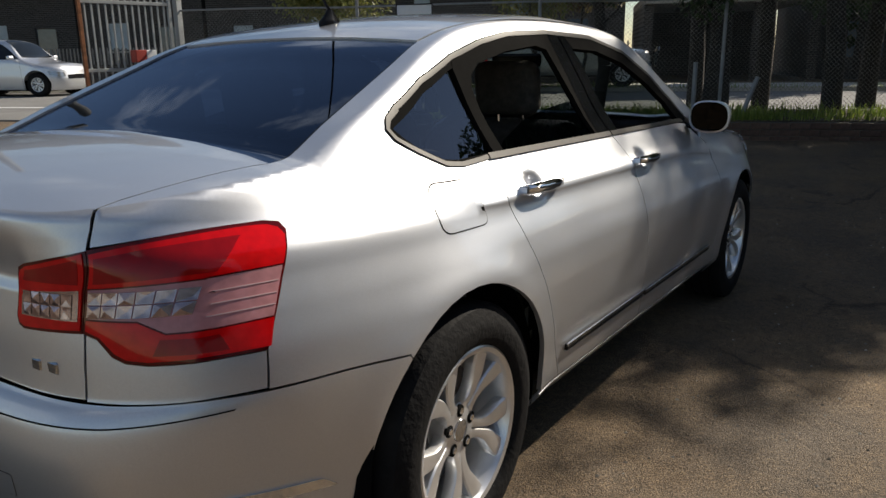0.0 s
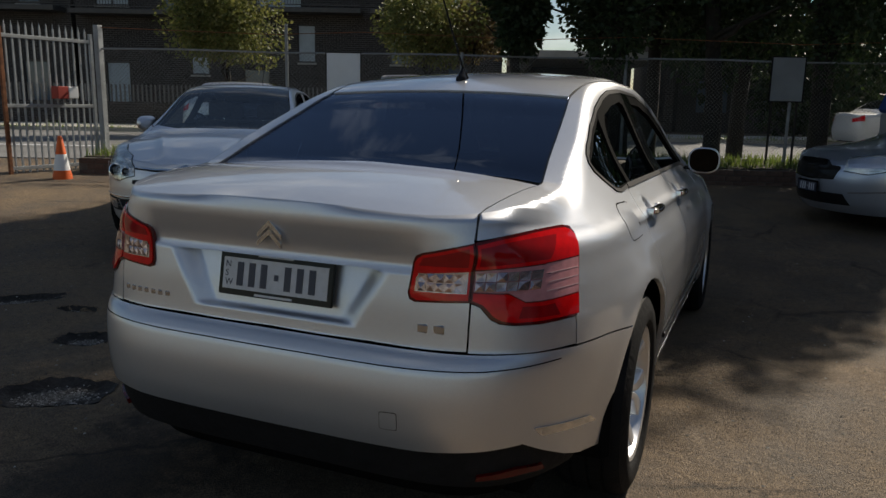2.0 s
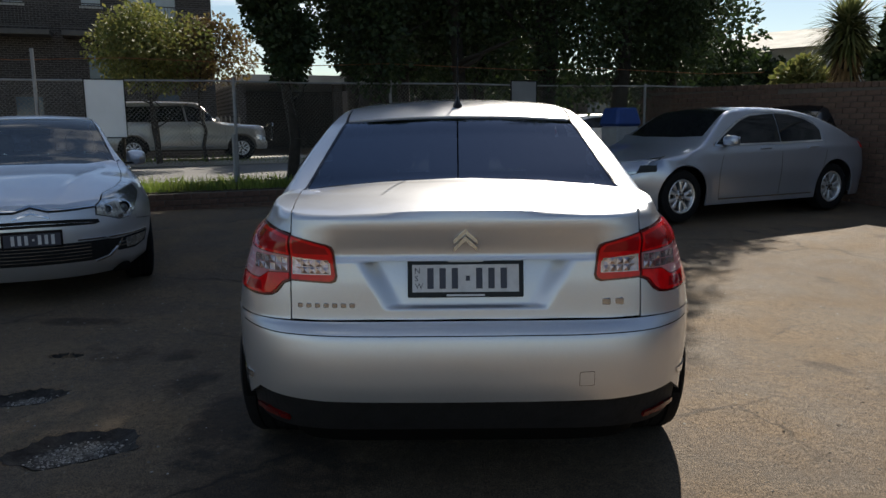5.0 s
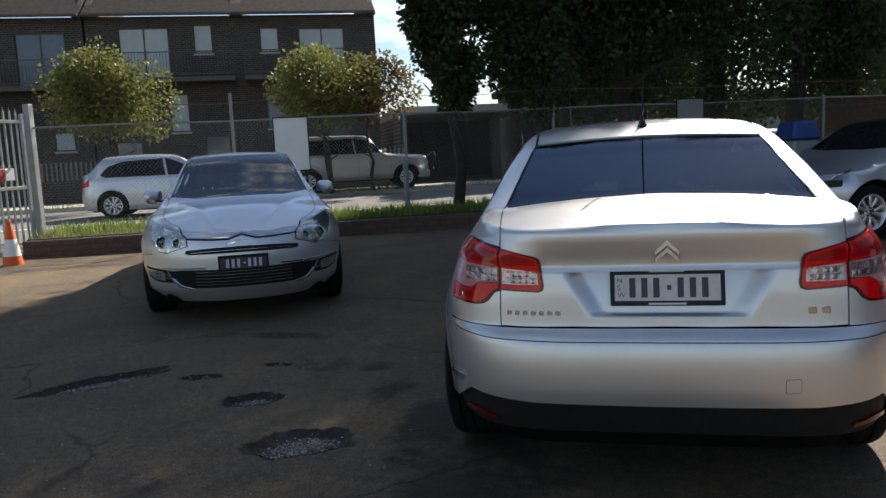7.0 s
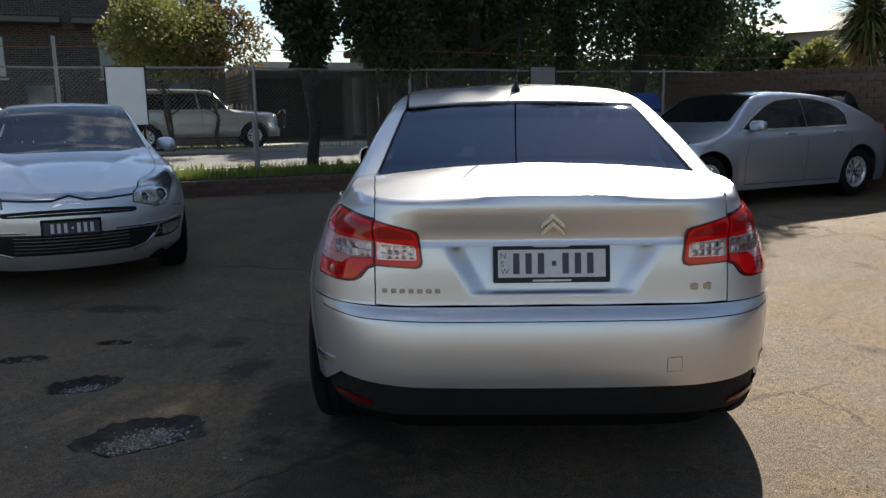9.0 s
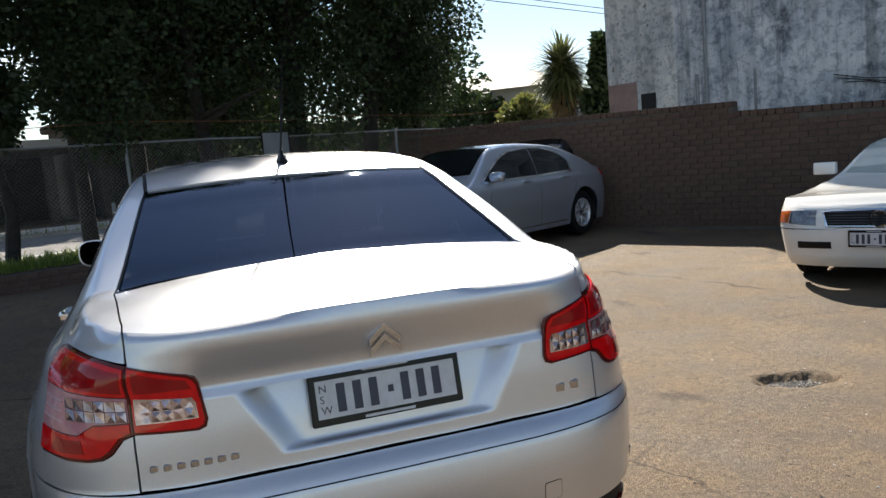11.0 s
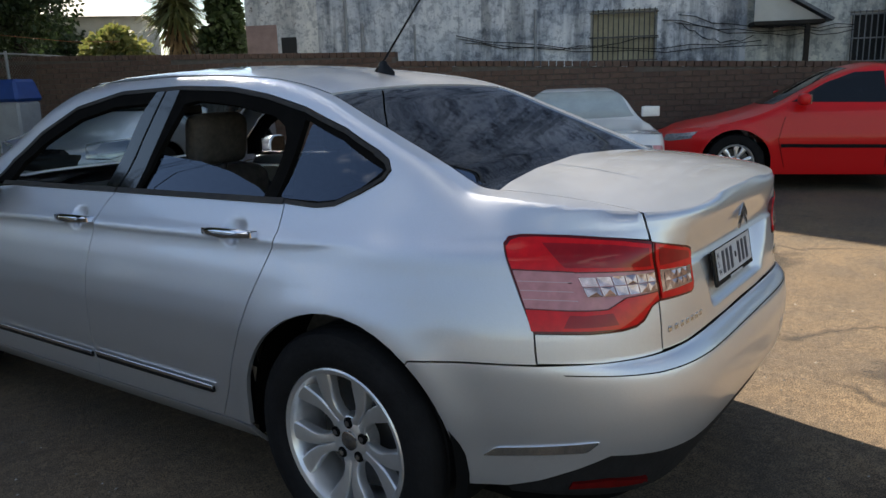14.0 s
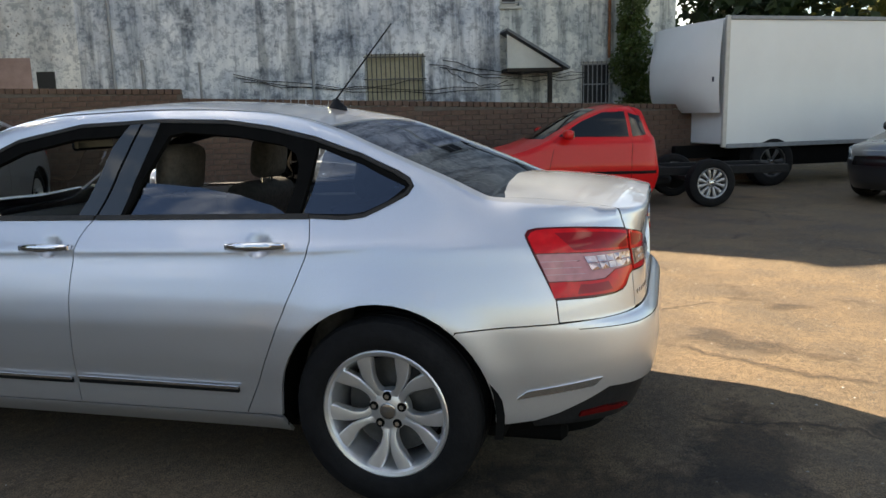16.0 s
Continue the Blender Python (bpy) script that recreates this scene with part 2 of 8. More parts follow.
# ---- car body surfaces ----
def curve(pts):
    """A smooth monotone curve through (x, y) points, for arrays; flat beyond its ends."""
    X, Y = (np.array(c, float) for c in zip(*sorted(pts)))
    h, d = np.diff(X), np.diff(Y) / np.diff(X)
    m = np.zeros(len(X))
    m[0], m[-1] = d[0], d[-1]
    for i in range(1, len(X) - 1):
        if d[i - 1] * d[i] > 0:
            w1, w2 = 2 * h[i] + h[i - 1], h[i] + 2 * h[i - 1]
            m[i] = (w1 + w2) / (w1 / d[i - 1] + w2 / d[i])

    def f(x):
        x = np.clip(np.asarray(x, float), X[0], X[-1])
        i = np.clip(np.searchsorted(X, x, "right") - 1, 0, len(X) - 2)
        t = (x - X[i]) / h[i]
        return (Y[i] * (1 + 2 * t) * (1 - t) ** 2 + m[i] * h[i] * t * (1 - t) ** 2
                + Y[i + 1] * t * t * (3 - 2 * t) - m[i + 1] * h[i] * t * t * (1 - t))
    return f


def smin(a, b, k):
    h = np.clip(0.5 + 0.5 * (b - a) / k, 0, 1)
    return b + (a - b) * h - k * h * (1 - h)


class Shell:
    """The right half of a car's skin: x to its right, y ahead from the tail, z up. t runs round the plan from the tail's middle to
    the nose's middle, q from the sill (0) up to the shoulder (1) and on to the middle of the top (2)."""

    def __init__(s, side, rear, front, top, crown=0.11, nr=3.5, ycr=1.1, nf=2.6, ycf=3.7, zj=((0, 0.86), (3.0, 0.86), (4.7, 0.62)),
                 z0=0.14, yflat=None, arches=(), flare=0.012, soft=0.09, dent=None):
        s.a, s.yr, s.yf, s.zc, s.zj = curve(side), curve(rear), curve(front), curve(top), curve(zj)
        s.ycr, s.nf, s.ycf, s.crown, s.z0, s.arches, s.flare, s.soft = ycr, nf, ycf, crown, z0, arches, flare, soft
        s.dent = dent
        s.bow = curve(crown) if isinstance(crown, list) else lambda y: crown
        s.blend = curve(soft) if isinstance(soft, list) else lambda y: soft
        s.yb = float(s.yr(0.8)) if yflat is None else yflat
        zz = np.linspace(side[0][0], side[-1][0], 400)
        k = zz > max(zz[np.argmax(s.a(zz))], 0.55)
        s.inv_z, s.inv_a = zz[k][::-1], np.minimum.accumulate(s.a(zz[k]))[::-1]
        p = np.linspace(0, math.pi / 2, 500)
        s.pr, s.qr = nr if isinstance(nr, tuple) else (nr, nr)
        kr, ur = np.sin(p) ** (2 / s.pr), np.cos(p) ** (2 / s.qr)
        kf, uf = np.cos(p) ** (2 / nf), np.sin(p) ** (2 / nf)
        sy = np.linspace(ycr, ycf, 120)[1:-1]
        o = np.zeros
        s.kx, s.ur, s.uf = np.r_[kr, o(118) + 1, kf], np.r_[ur, o(118), o(500)], np.r_[o(500), o(118), uf]
        s.ys = np.r_[o(500) + ycr, sy, o(500) + ycf]
        x, y = s._plan(np.arange(len(s.kx)), 0.6)
        s.tt = np.r_[0, np.cumsum(np.hypot(np.diff(x), np.diff(y)))]
        s.len = s.tt[-1]
        s.yref = y
        ta, tb = np.interp(ycr + 0.5, y, s.tt), np.interp(ycf - 0.6, y, s.tt)
        s.sp = lambda t: np.interp(t, [0, ta, tb, s.len], [0.45, ycr + 0.5, ycf - 0.6, float(s.yf(0.6)) - 0.7])
        T, Q = np.meshgrid(np.linspace(0, s.len, 260), np.linspace(0, 2, 101), indexing="ij")
        s.gt, s.gq, s.gp = T.ravel(), Q.ravel(), s.at(T.ravel(), Q.ravel())

    def _plan(s, i, z):
        y = s.ys[i] - s.ur[i] * (s.ycr - s.yb) - s.ur[i] ** 5 * (s.yb - s.yr(z)) + s.uf[i] * (s.yf(z) - s.ycf)
        return s.kx[i] * s.a(z), y

    def _outline(s, t, z):
        kx, ur, uf, ys = (np.interp(t, s.tt, c) for c in (s.kx, s.ur, s.uf, s.ys))
        y = ys - ur * (s.ycr - s.yb) - ur ** 5 * (s.yb - s.yr(z)) + uf * (s.yf(z) - s.ycf)
        x = kx * s.a(z)
        for yw, zw, R in s.arches:
            r = np.hypot(y - yw, z - zw)
            x = x + s.flare * np.exp(-((r - R) / 0.07) ** 2)
        if s.dent:
            # a hollow just under the shoulder line, fading out towards tail and nose
            amp, ya, yb, yc, yd = s.dent
            w = np.clip((y - ya) / (yb - ya), 0, 1) * np.clip((yd - y) / (yd - yc), 0, 1)
            u = np.maximum(s.zj(y) - z, 0) / 0.024
            x = x - amp * w * w * (3 - 2 * w) * u * np.exp(1 - u)
        return x, y

    def top(s, x, y):
        zj = s.zj(y)
        aj = s.a(zj)
        u = np.maximum((s.ycr - y) / (s.ycr - s.yb), 0)
        v = np.maximum((y - s.ycf) / (s.yf(zj) - s.ycf), 0)
        kx = np.abs(x) / aj
        e = np.maximum(u, v)
        pw, qw = np.where(v > 0, s.nf, s.pr), np.where(v > 0, s.nf, s.qr)
        g = np.maximum(kx**pw + e**qw, 1e-9)
        part_y = e**qw / g
        rho = g ** (1 / (pw + (qw - pw) * part_y))
        w = np.clip((part_y - 0.35) / 0.55, 0, 1)
        w = w * w * (3 - 2 * w)
        d = np.maximum(1 - rho, 0) * aj
        zs = np.interp(aj - d, s.inv_a, s.inv_z) + w * d * np.where(v > 0, 1.0, 6)
        zs = np.where(d <= 0, zj, zs)
        tp = s.zc(y) - s.bow(y) * x * x
        return smin(zs, tp, np.minimum(s.blend(y) * (1 - w) + 0.010 * w, np.maximum(tp - zj, 0.006)))

    def at(s, t, q):
        t, q = np.asarray(t, float), np.asarray(q, float)
        y = np.interp(t, s.tt, s.yref)
        for _ in range(3):
            zj = s.zj(y)
            y = s._outline(t, zj)[1]
        lo = np.clip(q, 0, 1)
        z = s.z0 + (zj - s.z0) * lo
        x, y = s._outline(t, z)
        p = np.clip(q - 1, 0, 1)
        xu, yu = x * (1 - p), y + (s.sp(t) - y) * p
        up = q > 1
        return np.stack([np.where(up, xu, x), np.where(up, yu, y), np.where(up, s.top(xu, yu), z)], -1)

    def normal(s, t, q):
        e = 2e-3
        t0, t1, q0, q1 = np.clip(t - e, 0, s.len), np.clip(t + e, 0, s.len), np.clip(q - e, 0, 2), np.clip(q + e, 0, 2)
        n = np.cross(s.at(t1, q) - s.at(t0, q), s.at(t, q1) - s.at(t, q0))
        n[(np.asarray(t) < 1e-4) | (np.asarray(q) > 1.9999) | (np.asarray(t) > s.len - 1e-4), 0] = 0
        return n / np.maximum(np.linalg.norm(n, axis=-1, keepdims=True), 1e-9)

    def find(s, kind, a, b):
        """t, q of the skin's point at (y, z) seen from the side, (x, z) from behind or in front, (x, y) from above."""
        ax = {"side": (1, 2), "rear": (0, 2), "front": (0, 2), "top": (0, 1)}[kind]
        g = s.gp
        c = np.hypot(g[:, ax[0]] - a, g[:, ax[1]] - b)
        c = c + {"side": 0.06 * (1 - g[:, 0]), "rear": 0.1 * g[:, 1] + 9 * (g[:, 1] > 1.2), "front": 0.1 * (5 - g[:, 1]) + 9 * (g[:, 1] < 3), "top": 9.0 * (s.gq < 1)}[kind]
        i = int(np.argmin(c)) * 1
        v = np.array([s.gt[i], s.gq[i]])
        want = np.array([a, b])
        for _ in range(8):
            p = s.at(v[0], v[1])[list(ax)]
            e = 1e-4
            sg = np.where(v + e > (s.len, 2), -1, 1)
            j = np.stack([(s.at(v[0] + sg[0] * e, v[1])[list(ax)] - p) / (sg[0] * e), (s.at(v[0], v[1] + sg[1] * e)[list(ax)] - p) / (sg[1] * e)], 1)
            st = np.linalg.lstsq(j + 1e-9 * np.eye(2), want - p, rcond=None)[0]
            v = np.clip(v + np.clip(st, -0.15, 0.15), (0, 0), (s.len, 2))
        return tuple(v)

    def path(s, pts, closed=True, dense=True):
        """Points of a panel's outline, each (kind, a, b), as t and q."""
        out = []
        for i, p in enumerate(pts):
            if p[0] not in ("side", "rear", "front", "top"):
                out.append(p)
                continue
            out.append(s.find(*p))
            q = pts[(i + 1) % len(pts)]
            if dense and q[0] == p[0] and (closed or i + 1 < len(pts)):
                step = 0.3 if p[0] == "side" else 0.11
                n = int(math.hypot(q[1] - p[1], q[2] - p[2]) / step)
                for k in range(1, n + 1):
                    f = k / (n + 1)
                    out.append(s.find(p[0], p[1] + (q[1] - p[1]) * f, p[2] + (q[2] - p[2]) * f))
        return out


def rounded(pts, cuts=3):
    """A closed smooth loop through the points."""
    P, out = [np.array(p) for p in pts], []
    n = len(P)
    for i in range(n):
        a, b, c, d = P[i - 1], P[i], P[(i + 1) % n], P[(i + 2) % n]
        for k in range(cuts):
            t = k / cuts
            out.append(tuple(0.5 * (2 * b + (c - a) * t + (2 * a - 5 * b + 4 * c - d) * t * t + (3 * b - a - 3 * c + d) * t**3)))
    return out


def soft_corners(pts, r=0.02, cuts=3):
    """Cuts each corner of a loop back by r and rounds it."""
    P, out = [np.array(p, float) for p in pts], []
    for i in range(len(P)):
        a, b, c = P[i - 1], P[i], P[(i + 1) % len(P)]
        la, lc = np.linalg.norm(a - b), np.linalg.norm(c - b)
        p, q = b + (a - b) * min(r / la, 0.45), b + (c - b) * min(r / lc, 0.45)
        for k in range(cuts + 1):
            t = k / cuts
            out.append(tuple((1 - t) ** 2 * p + 2 * t * (1 - t) * b + t * t * q))
    return out


def inset(pts, g):
    """The loop drawn in by g metres all round (q counts 0.8 m)."""
    P = np.array(pts) * (1, 0.8)
    if abs(g) < 1e-9:
        return pts
    area = 0.5 * np.sum(P[:, 0] * np.roll(P[:, 1], -1) - np.roll(P[:, 0], -1) * P[:, 1])
    out = []
    for i in range(len(P)):
        a, b, c = P[i - 1], P[i], P[(i + 1) % len(P)]
        e1, e2 = b - a, c - b
        e1, e2 = e1 / max(np.linalg.norm(e1), 1e-9), e2 / max(np.linalg.norm(e2), 1e-9)
        n1, n2 = np.array([-e1[1], e1[0]]) * np.sign(area), np.array([-e2[1], e2[0]]) * np.sign(area)
        m = n1 + n2
        m = m / max(m @ m / 2, 0.35)
        out.append(tuple((b + m * g) / (1, 0.8)))
    return out


def panel_mesh(shell, loops, mats, sides=(1,), gap=0.002, off=0.0, skirt=0.012, dt=0.035, dq=0.04, shape=None):
    """One mesh over loops of (t, q), cut to a grid and laid on the skin; sides: 1 right, -1 left."""
    V, F, N, base = [], [], [], 0
    for loop in loops:
        pts = inset(loop, gap)
        snap = lambda p, o: (0.0 if o[0] < 0.006 else shell.len if o[0] > shell.len - 0.006 else min(max(p[0], 0), shell.len), 2.0 if o[1] > 1.985 else min(max(p[1], 0), 2))
        pts = [snap(p, o) for p, o in zip(pts, loop)]
        bm = bmesh.new()
        vs = []
        for p in pts:
            if not vs or (vs[-1].co - Vector((*p, 0))).length > 1e-6:
                vs.append(bm.verts.new((*p, 0)))
        bm.faces.new(vs)
        lo, hi = np.min(pts, 0), np.max(pts, 0)
        for ax, st in ((0, dt), (1, dq)):
            for c in np.arange(math.ceil(lo[ax] / st + 1e-6) * st, hi[ax] - 1e-4, st):
                co, no = [0, 0, 0], [0, 0, 0]
                co[ax], no[ax] = c, 1
                bmesh.ops.bisect_plane(bm, geom=list(bm.verts) + list(bm.edges) + list(bm.faces), plane_co=co, plane_no=no, dist=1e-5)
        bm.normal_update()
        flip = sum(f.normal.z * f.calc_area() for f in bm.faces) < 0
        bm.verts.index_update()
        uv = np.array([v.co[:2] for v in bm.verts])
        P, nn = shell.at(uv[:, 0], uv[:, 1]), shell.normal(uv[:, 0], uv[:, 1])
        if shape:
            P = shape(P, nn, uv)
            e = 1.5e-3
            tu = shape(shell.at(np.clip(uv[:, 0] + e, 0, shell.len), uv[:, 1]), nn, uv + (e, 0)) - shape(shell.at(np.clip(uv[:, 0] - e, 0, shell.len), uv[:, 1]), nn, uv - (e, 0))
            tv = shape(shell.at(uv[:, 0], np.clip(uv[:, 1] + e, 0, 2)), nn, uv + (0, e)) - shape(shell.at(uv[:, 0], np.clip(uv[:, 1] - e, 0, 2)), nn, uv - (0, e))
            n2 = np.cross(tu, tv)
            nn = n2 / np.maximum(np.linalg.norm(n2, axis=-1, keepdims=True), 1e-12)
        P = P + nn * off
        faces = [[v.index for v in (reversed(f.verts) if flip else f.verts)] for f in bm.faces]
        edge = [(e.verts[0].index, e.verts[1].index, e.link_faces[0]) for e in bm.edges if len(e.link_faces) == 1]
        rims = []
        if skirt:
            for a, b, f in edge:
                if abs(P[a][0]) < 1e-5 and abs(P[b][0]) < 1e-5:
                    continue
                order = [v.index for v in (reversed(f.verts) if flip else f.verts)]
                if order[(order.index(a) + 1) % len(order)] != b:
                    a, b = b, a
                rims.append((a, b))
        bm.free()
        for sd in sides:
            m = np.array([sd, 1, 1])
            V.extend(P * m)
            N.extend(nn * m)
            F.extend([[i + base for i in (f if sd > 0 else f[::-1])] for f in faces])
            k = base + len(P)
            for a, b in rims:
                ab = P[b] - P[a]
                side_n = np.cross(ab, nn[a])
                side_n = side_n / max(np.linalg.norm(side_n), 1e-9)
                V.extend([P[a] * m, P[b] * m, (P[b] - nn[b] * skirt) * m, (P[a] - nn[a] * skirt) * m])
                N.extend([side_n * m] * 4)
                F.append([k + 1, k, k + 3, k + 2] if sd > 0 else [k, k + 1, k + 2, k + 3])
                k += 4
            base = k
    return mesh_of("panel", V, F, mats, True, N)

# ---- wheels ----
def ring_arc(yw, zw, R, a0, a1, n=16):
    return [("side", yw + R * math.cos(radians(a0 + (a1 - a0) * k / n)), zw + R * math.sin(radians(a0 + (a1 - a0) * k / n))) for k in range(n + 1)]


def wheel(parent, m, R=0.335, rim=0.222, width=0.225, pairs=5, spread=13, spoke=0.034, bolts=5, label="alloy wheel", tyre_mat=None, rim_mat=None, style="twin"):
    """A wheel on its side: x points outward. Tyre, rim with spokes, bolts, cap, brake disc."""
    rim_mat = rim_mat or ALLOY
    w = new("wheel")
    w.parent, w.matrix_basis = parent, m
    w["label"] = label
    h = width / 2
    bm = bmesh.new()
    lathe(bm, [(-h + 0.02, rim), (-h, rim + 0.03), (-h - 0.004, R - 0.06), (-h + 0.012, R - 0.012), (-h + 0.035, R), (-0.055, R), (-0.052, R - 0.007), (-0.044, R - 0.007), (-0.041, R),
               (-0.004, R), (-0.002, R - 0.007), (0.006, R - 0.007), (0.008, R), (0.041, R), (0.044, R - 0.007), (0.052, R - 0.007), (0.055, R),
               (h - 0.035, R), (h - 0.012, R - 0.012), (h + 0.003, R - 0.045), (h + 0.006, R - 0.06), (h + 0.003, rim + 0.03), (h + 0.001, rim + 0.018), (h - 0.012, rim + 0.004), (h - 0.02, rim)], 56)
    part("tyre", smooth(bm, 35), tyre_mat or RUBBER, w, "black rubber tyre")
    bm = bmesh.new()
    lathe(bm, [(h - 0.02, rim + 0.003), (h - 0.012, rim + 0.006), (h - 0.008, rim), (h - 0.012, rim - 0.012), (h - 0.03, rim - 0.022), (-h + 0.02, rim - 0.028), (-h + 0.02, rim)], 56)
    hubr, hubx = 0.072, h - 0.045
    lathe(bm, [(hubx - 0.05, 0.01), (hubx - 0.05, hubr), (hubx - 0.008, hubr), (hubx, hubr - 0.012), (hubx, 0.01)], 32)
    if style == "window":
        win = curve([(0.28, 0.0), (0.315, 10), (0.36, 16.5), (0.45, 20), (0.55, 19.5), (0.68, 16), (0.82, 13), (0.97, 11.5)])
        slot = curve([(0.46, 0.25), (0.56, 0.8), (0.66, 2.2), (0.80, 5.5), (0.97, 9.5)])
        fr = np.concatenate([np.linspace(0.26, 0.46, 9), np.linspace(0.5, 0.985, 10)])
        for k in range(5):
            for sgn in (1, -1):
                secs = []
                for f in fr:
                    r, c0, c1 = f * rim, float(win(f)), 36 - float(slot(f))
                    xx = hubx + 0.001 + 0.030 * max(0, (f - 0.3) / 0.7) ** 0.8 - 0.006 * f
                    e = min(1.2 / f ** 0.5, (c1 - c0) * 0.2)
                    sec = [(xx - 0.034, c0 + 0.8), (xx - 0.007, c0), (xx - 0.001, c0 + e), (xx + 0.0015, (c0 + c1) / 2), (xx - 0.0005, c1 - e), (xx - 0.005, c1), (xx - 0.034, c1 - 0.3)]
                    ring = []
                    for px, an in sec:
                        a = radians(90 + 72 * k + sgn * an)
                        ring.append(bm.verts.new((px, r * math.cos(a), r * math.sin(a))))
                    secs.append(ring)
                for p, q in zip(secs, secs[1:]):
                    for i in range(7):
                        bm.faces.new((p[i], q[i], q[(i + 1) % 7], p[(i + 1) % 7]))
    else:
        for k in range(pairs):
            for sgn in ((-1, 1) if style == "twin" else (0,)):
                a0, a1 = 360 / pairs * k + sgn * spread * 0.62, 360 / pairs * k + sgn * spread
                secs = []
                for i in range(7):
                    f = i / 6
                    r = hubr - 0.012 + (rim - 0.012 - hubr + 0.012) * f
                    a = radians(a0 + (a1 - a0) * f + sgn * 4.5 * math.sin(f * math.pi))
                    wd = spoke * (0.42 + 0.30 * f + 0.22 * f * f) * (1.5 if style != "twin" else 1)
                    xx = hubx + 0.004 + 0.022 * f - 0.016 * f * f
                    c, s = math.cos(a), math.sin(a)
                    sec = [(xx - 0.035, -wd), (xx - 0.006, -wd), (xx, -wd * 0.62), (xx + 0.002, 0), (xx, wd * 0.62), (xx - 0.006, wd), (xx - 0.035, wd)]
                    secs.append([bm.verts.new((p, r * c - q * s, r * s + q * c)) for p, q in sec])
                for p, q in zip(secs, secs[1:]):
                    for i in range(7):
                        bm.faces.new((p[i], q[i], q[(i + 1) % 7], p[(i + 1) % 7]))
    bmesh.ops.recalc_face_normals(bm, faces=bm.faces)
    rm = part("rim", smooth(bm, 38), rim_mat, w, "silver spoked alloy rim")
    bm = bmesh.new()
    lathe(bm, [(-0.03, 0.02), (-0.03, rim - 0.05), (-0.008, rim - 0.05), (-0.008, 0.02)], 40)
    part("brake_disc", smooth(bm), DARK_METAL, w)
    bm = bmesh.new()
    lathe(bm, [(-h + 0.005, 0.0), (-h + 0.005, rim - 0.004)], 40)
    part("brake_shield", bm, UNDER, w)
    bm = bmesh.new()
    lathe(bm, [(hubx - 0.002, 0.031), (hubx + 0.004, 0.029), (hubx + 0.006, 0.024), (hubx + 0.006, 0.0)], 24)
    part("centre_cap", smooth(bm), BADGE, w, "dull grey wheel centre cap")
    for k in range(bolts):
        a = radians(90 + 360 / bolts * k)
        # near-black disc on the hub stands in for the shade of a bolt recess
        bm = bmesh.new()
        cyl(bm, (hubx - 0.02, 0.053 * math.cos(a), 0.053 * math.sin(a)), (hubx + 0.0012, 0.053 * math.cos(a), 0.053 * math.sin(a)), 0.0165, n=14)
        part("bolt_recess_shade", bm, UNDER, w)
        bm = bmesh.new()
        cyl(bm, (hubx - 0.02, 0.053 * math.cos(a), 0.053 * math.sin(a)), (hubx + 0.006, 0.053 * math.cos(a), 0.053 * math.sin(a)), 0.011, 0.009, n=6)
        part("wheel_bolt", bm, CHROME, w)
    return w


def inner_shell(sh, parent, arches, zmax_q=1.0, off=-0.06):
    """The dark structure behind the outer panels, left open round the wheels."""
    ts, qs = np.linspace(0, sh.len, 150), np.linspace(0.04, zmax_q, 26)
    T, Q = np.meshgrid(ts, qs, indexing="ij")
    P = sh.at(T.ravel(), Q.ravel()) + sh.normal(T.ravel(), Q.ravel()) * off
    V, F, n = [], [], len(P)
    for sd in (1, -1):
        V.extend(P * (sd, 1, 1))
    keep = np.ones(n, bool)
    for yw, zw, R in arches:
        keep &= np.hypot(P[:, 1] - yw, P[:, 2] - zw) > R + 0.015
    nq = len(qs)
    for i in range(len(ts) - 1):
        for j in range(nq - 1):
            ids = [i * nq + j, (i + 1) * nq + j, (i + 1) * nq + j + 1, i * nq + j + 1]
            if all(keep[k] for k in ids):
                F.append(ids)
                F.append([k + n for k in reversed(ids)])
    part("inner_body", mesh_of("inner", V, F), UNDER, parent, "dark inner body structure")
    bm = bmesh.new()
    y0, y1 = float(sh.yr(0.3)) + 0.25, float(sh.yf(0.3)) - 0.25
    box(bm, (-0.66, y0, 0.19), (0.66, y1, 0.26), 0.02)
    part("floor_pan", bm, UNDER, parent)
    for yw, zw, R in arches:
        for sd in (1, -1):
            bm = bmesh.new()
            secs = []
            for k in range(19):
                a = radians(-12 + 204 * k / 18)
                secs.append([bm.verts.new((sd * x, yw + r * math.cos(a), zw + r * math.sin(a))) for x, r in ((0.838, R + 0.006), (0.82, R + 0.03), (0.56, R + 0.03), (0.56, 0.10))])
            for p, q in zip(secs, secs[1:]):
                for i in range(3):
                    bm.faces.new((p[i], q[i], q[i + 1], p[i + 1]))
            part("wheel_arch_liner", bm, UNDER, parent)


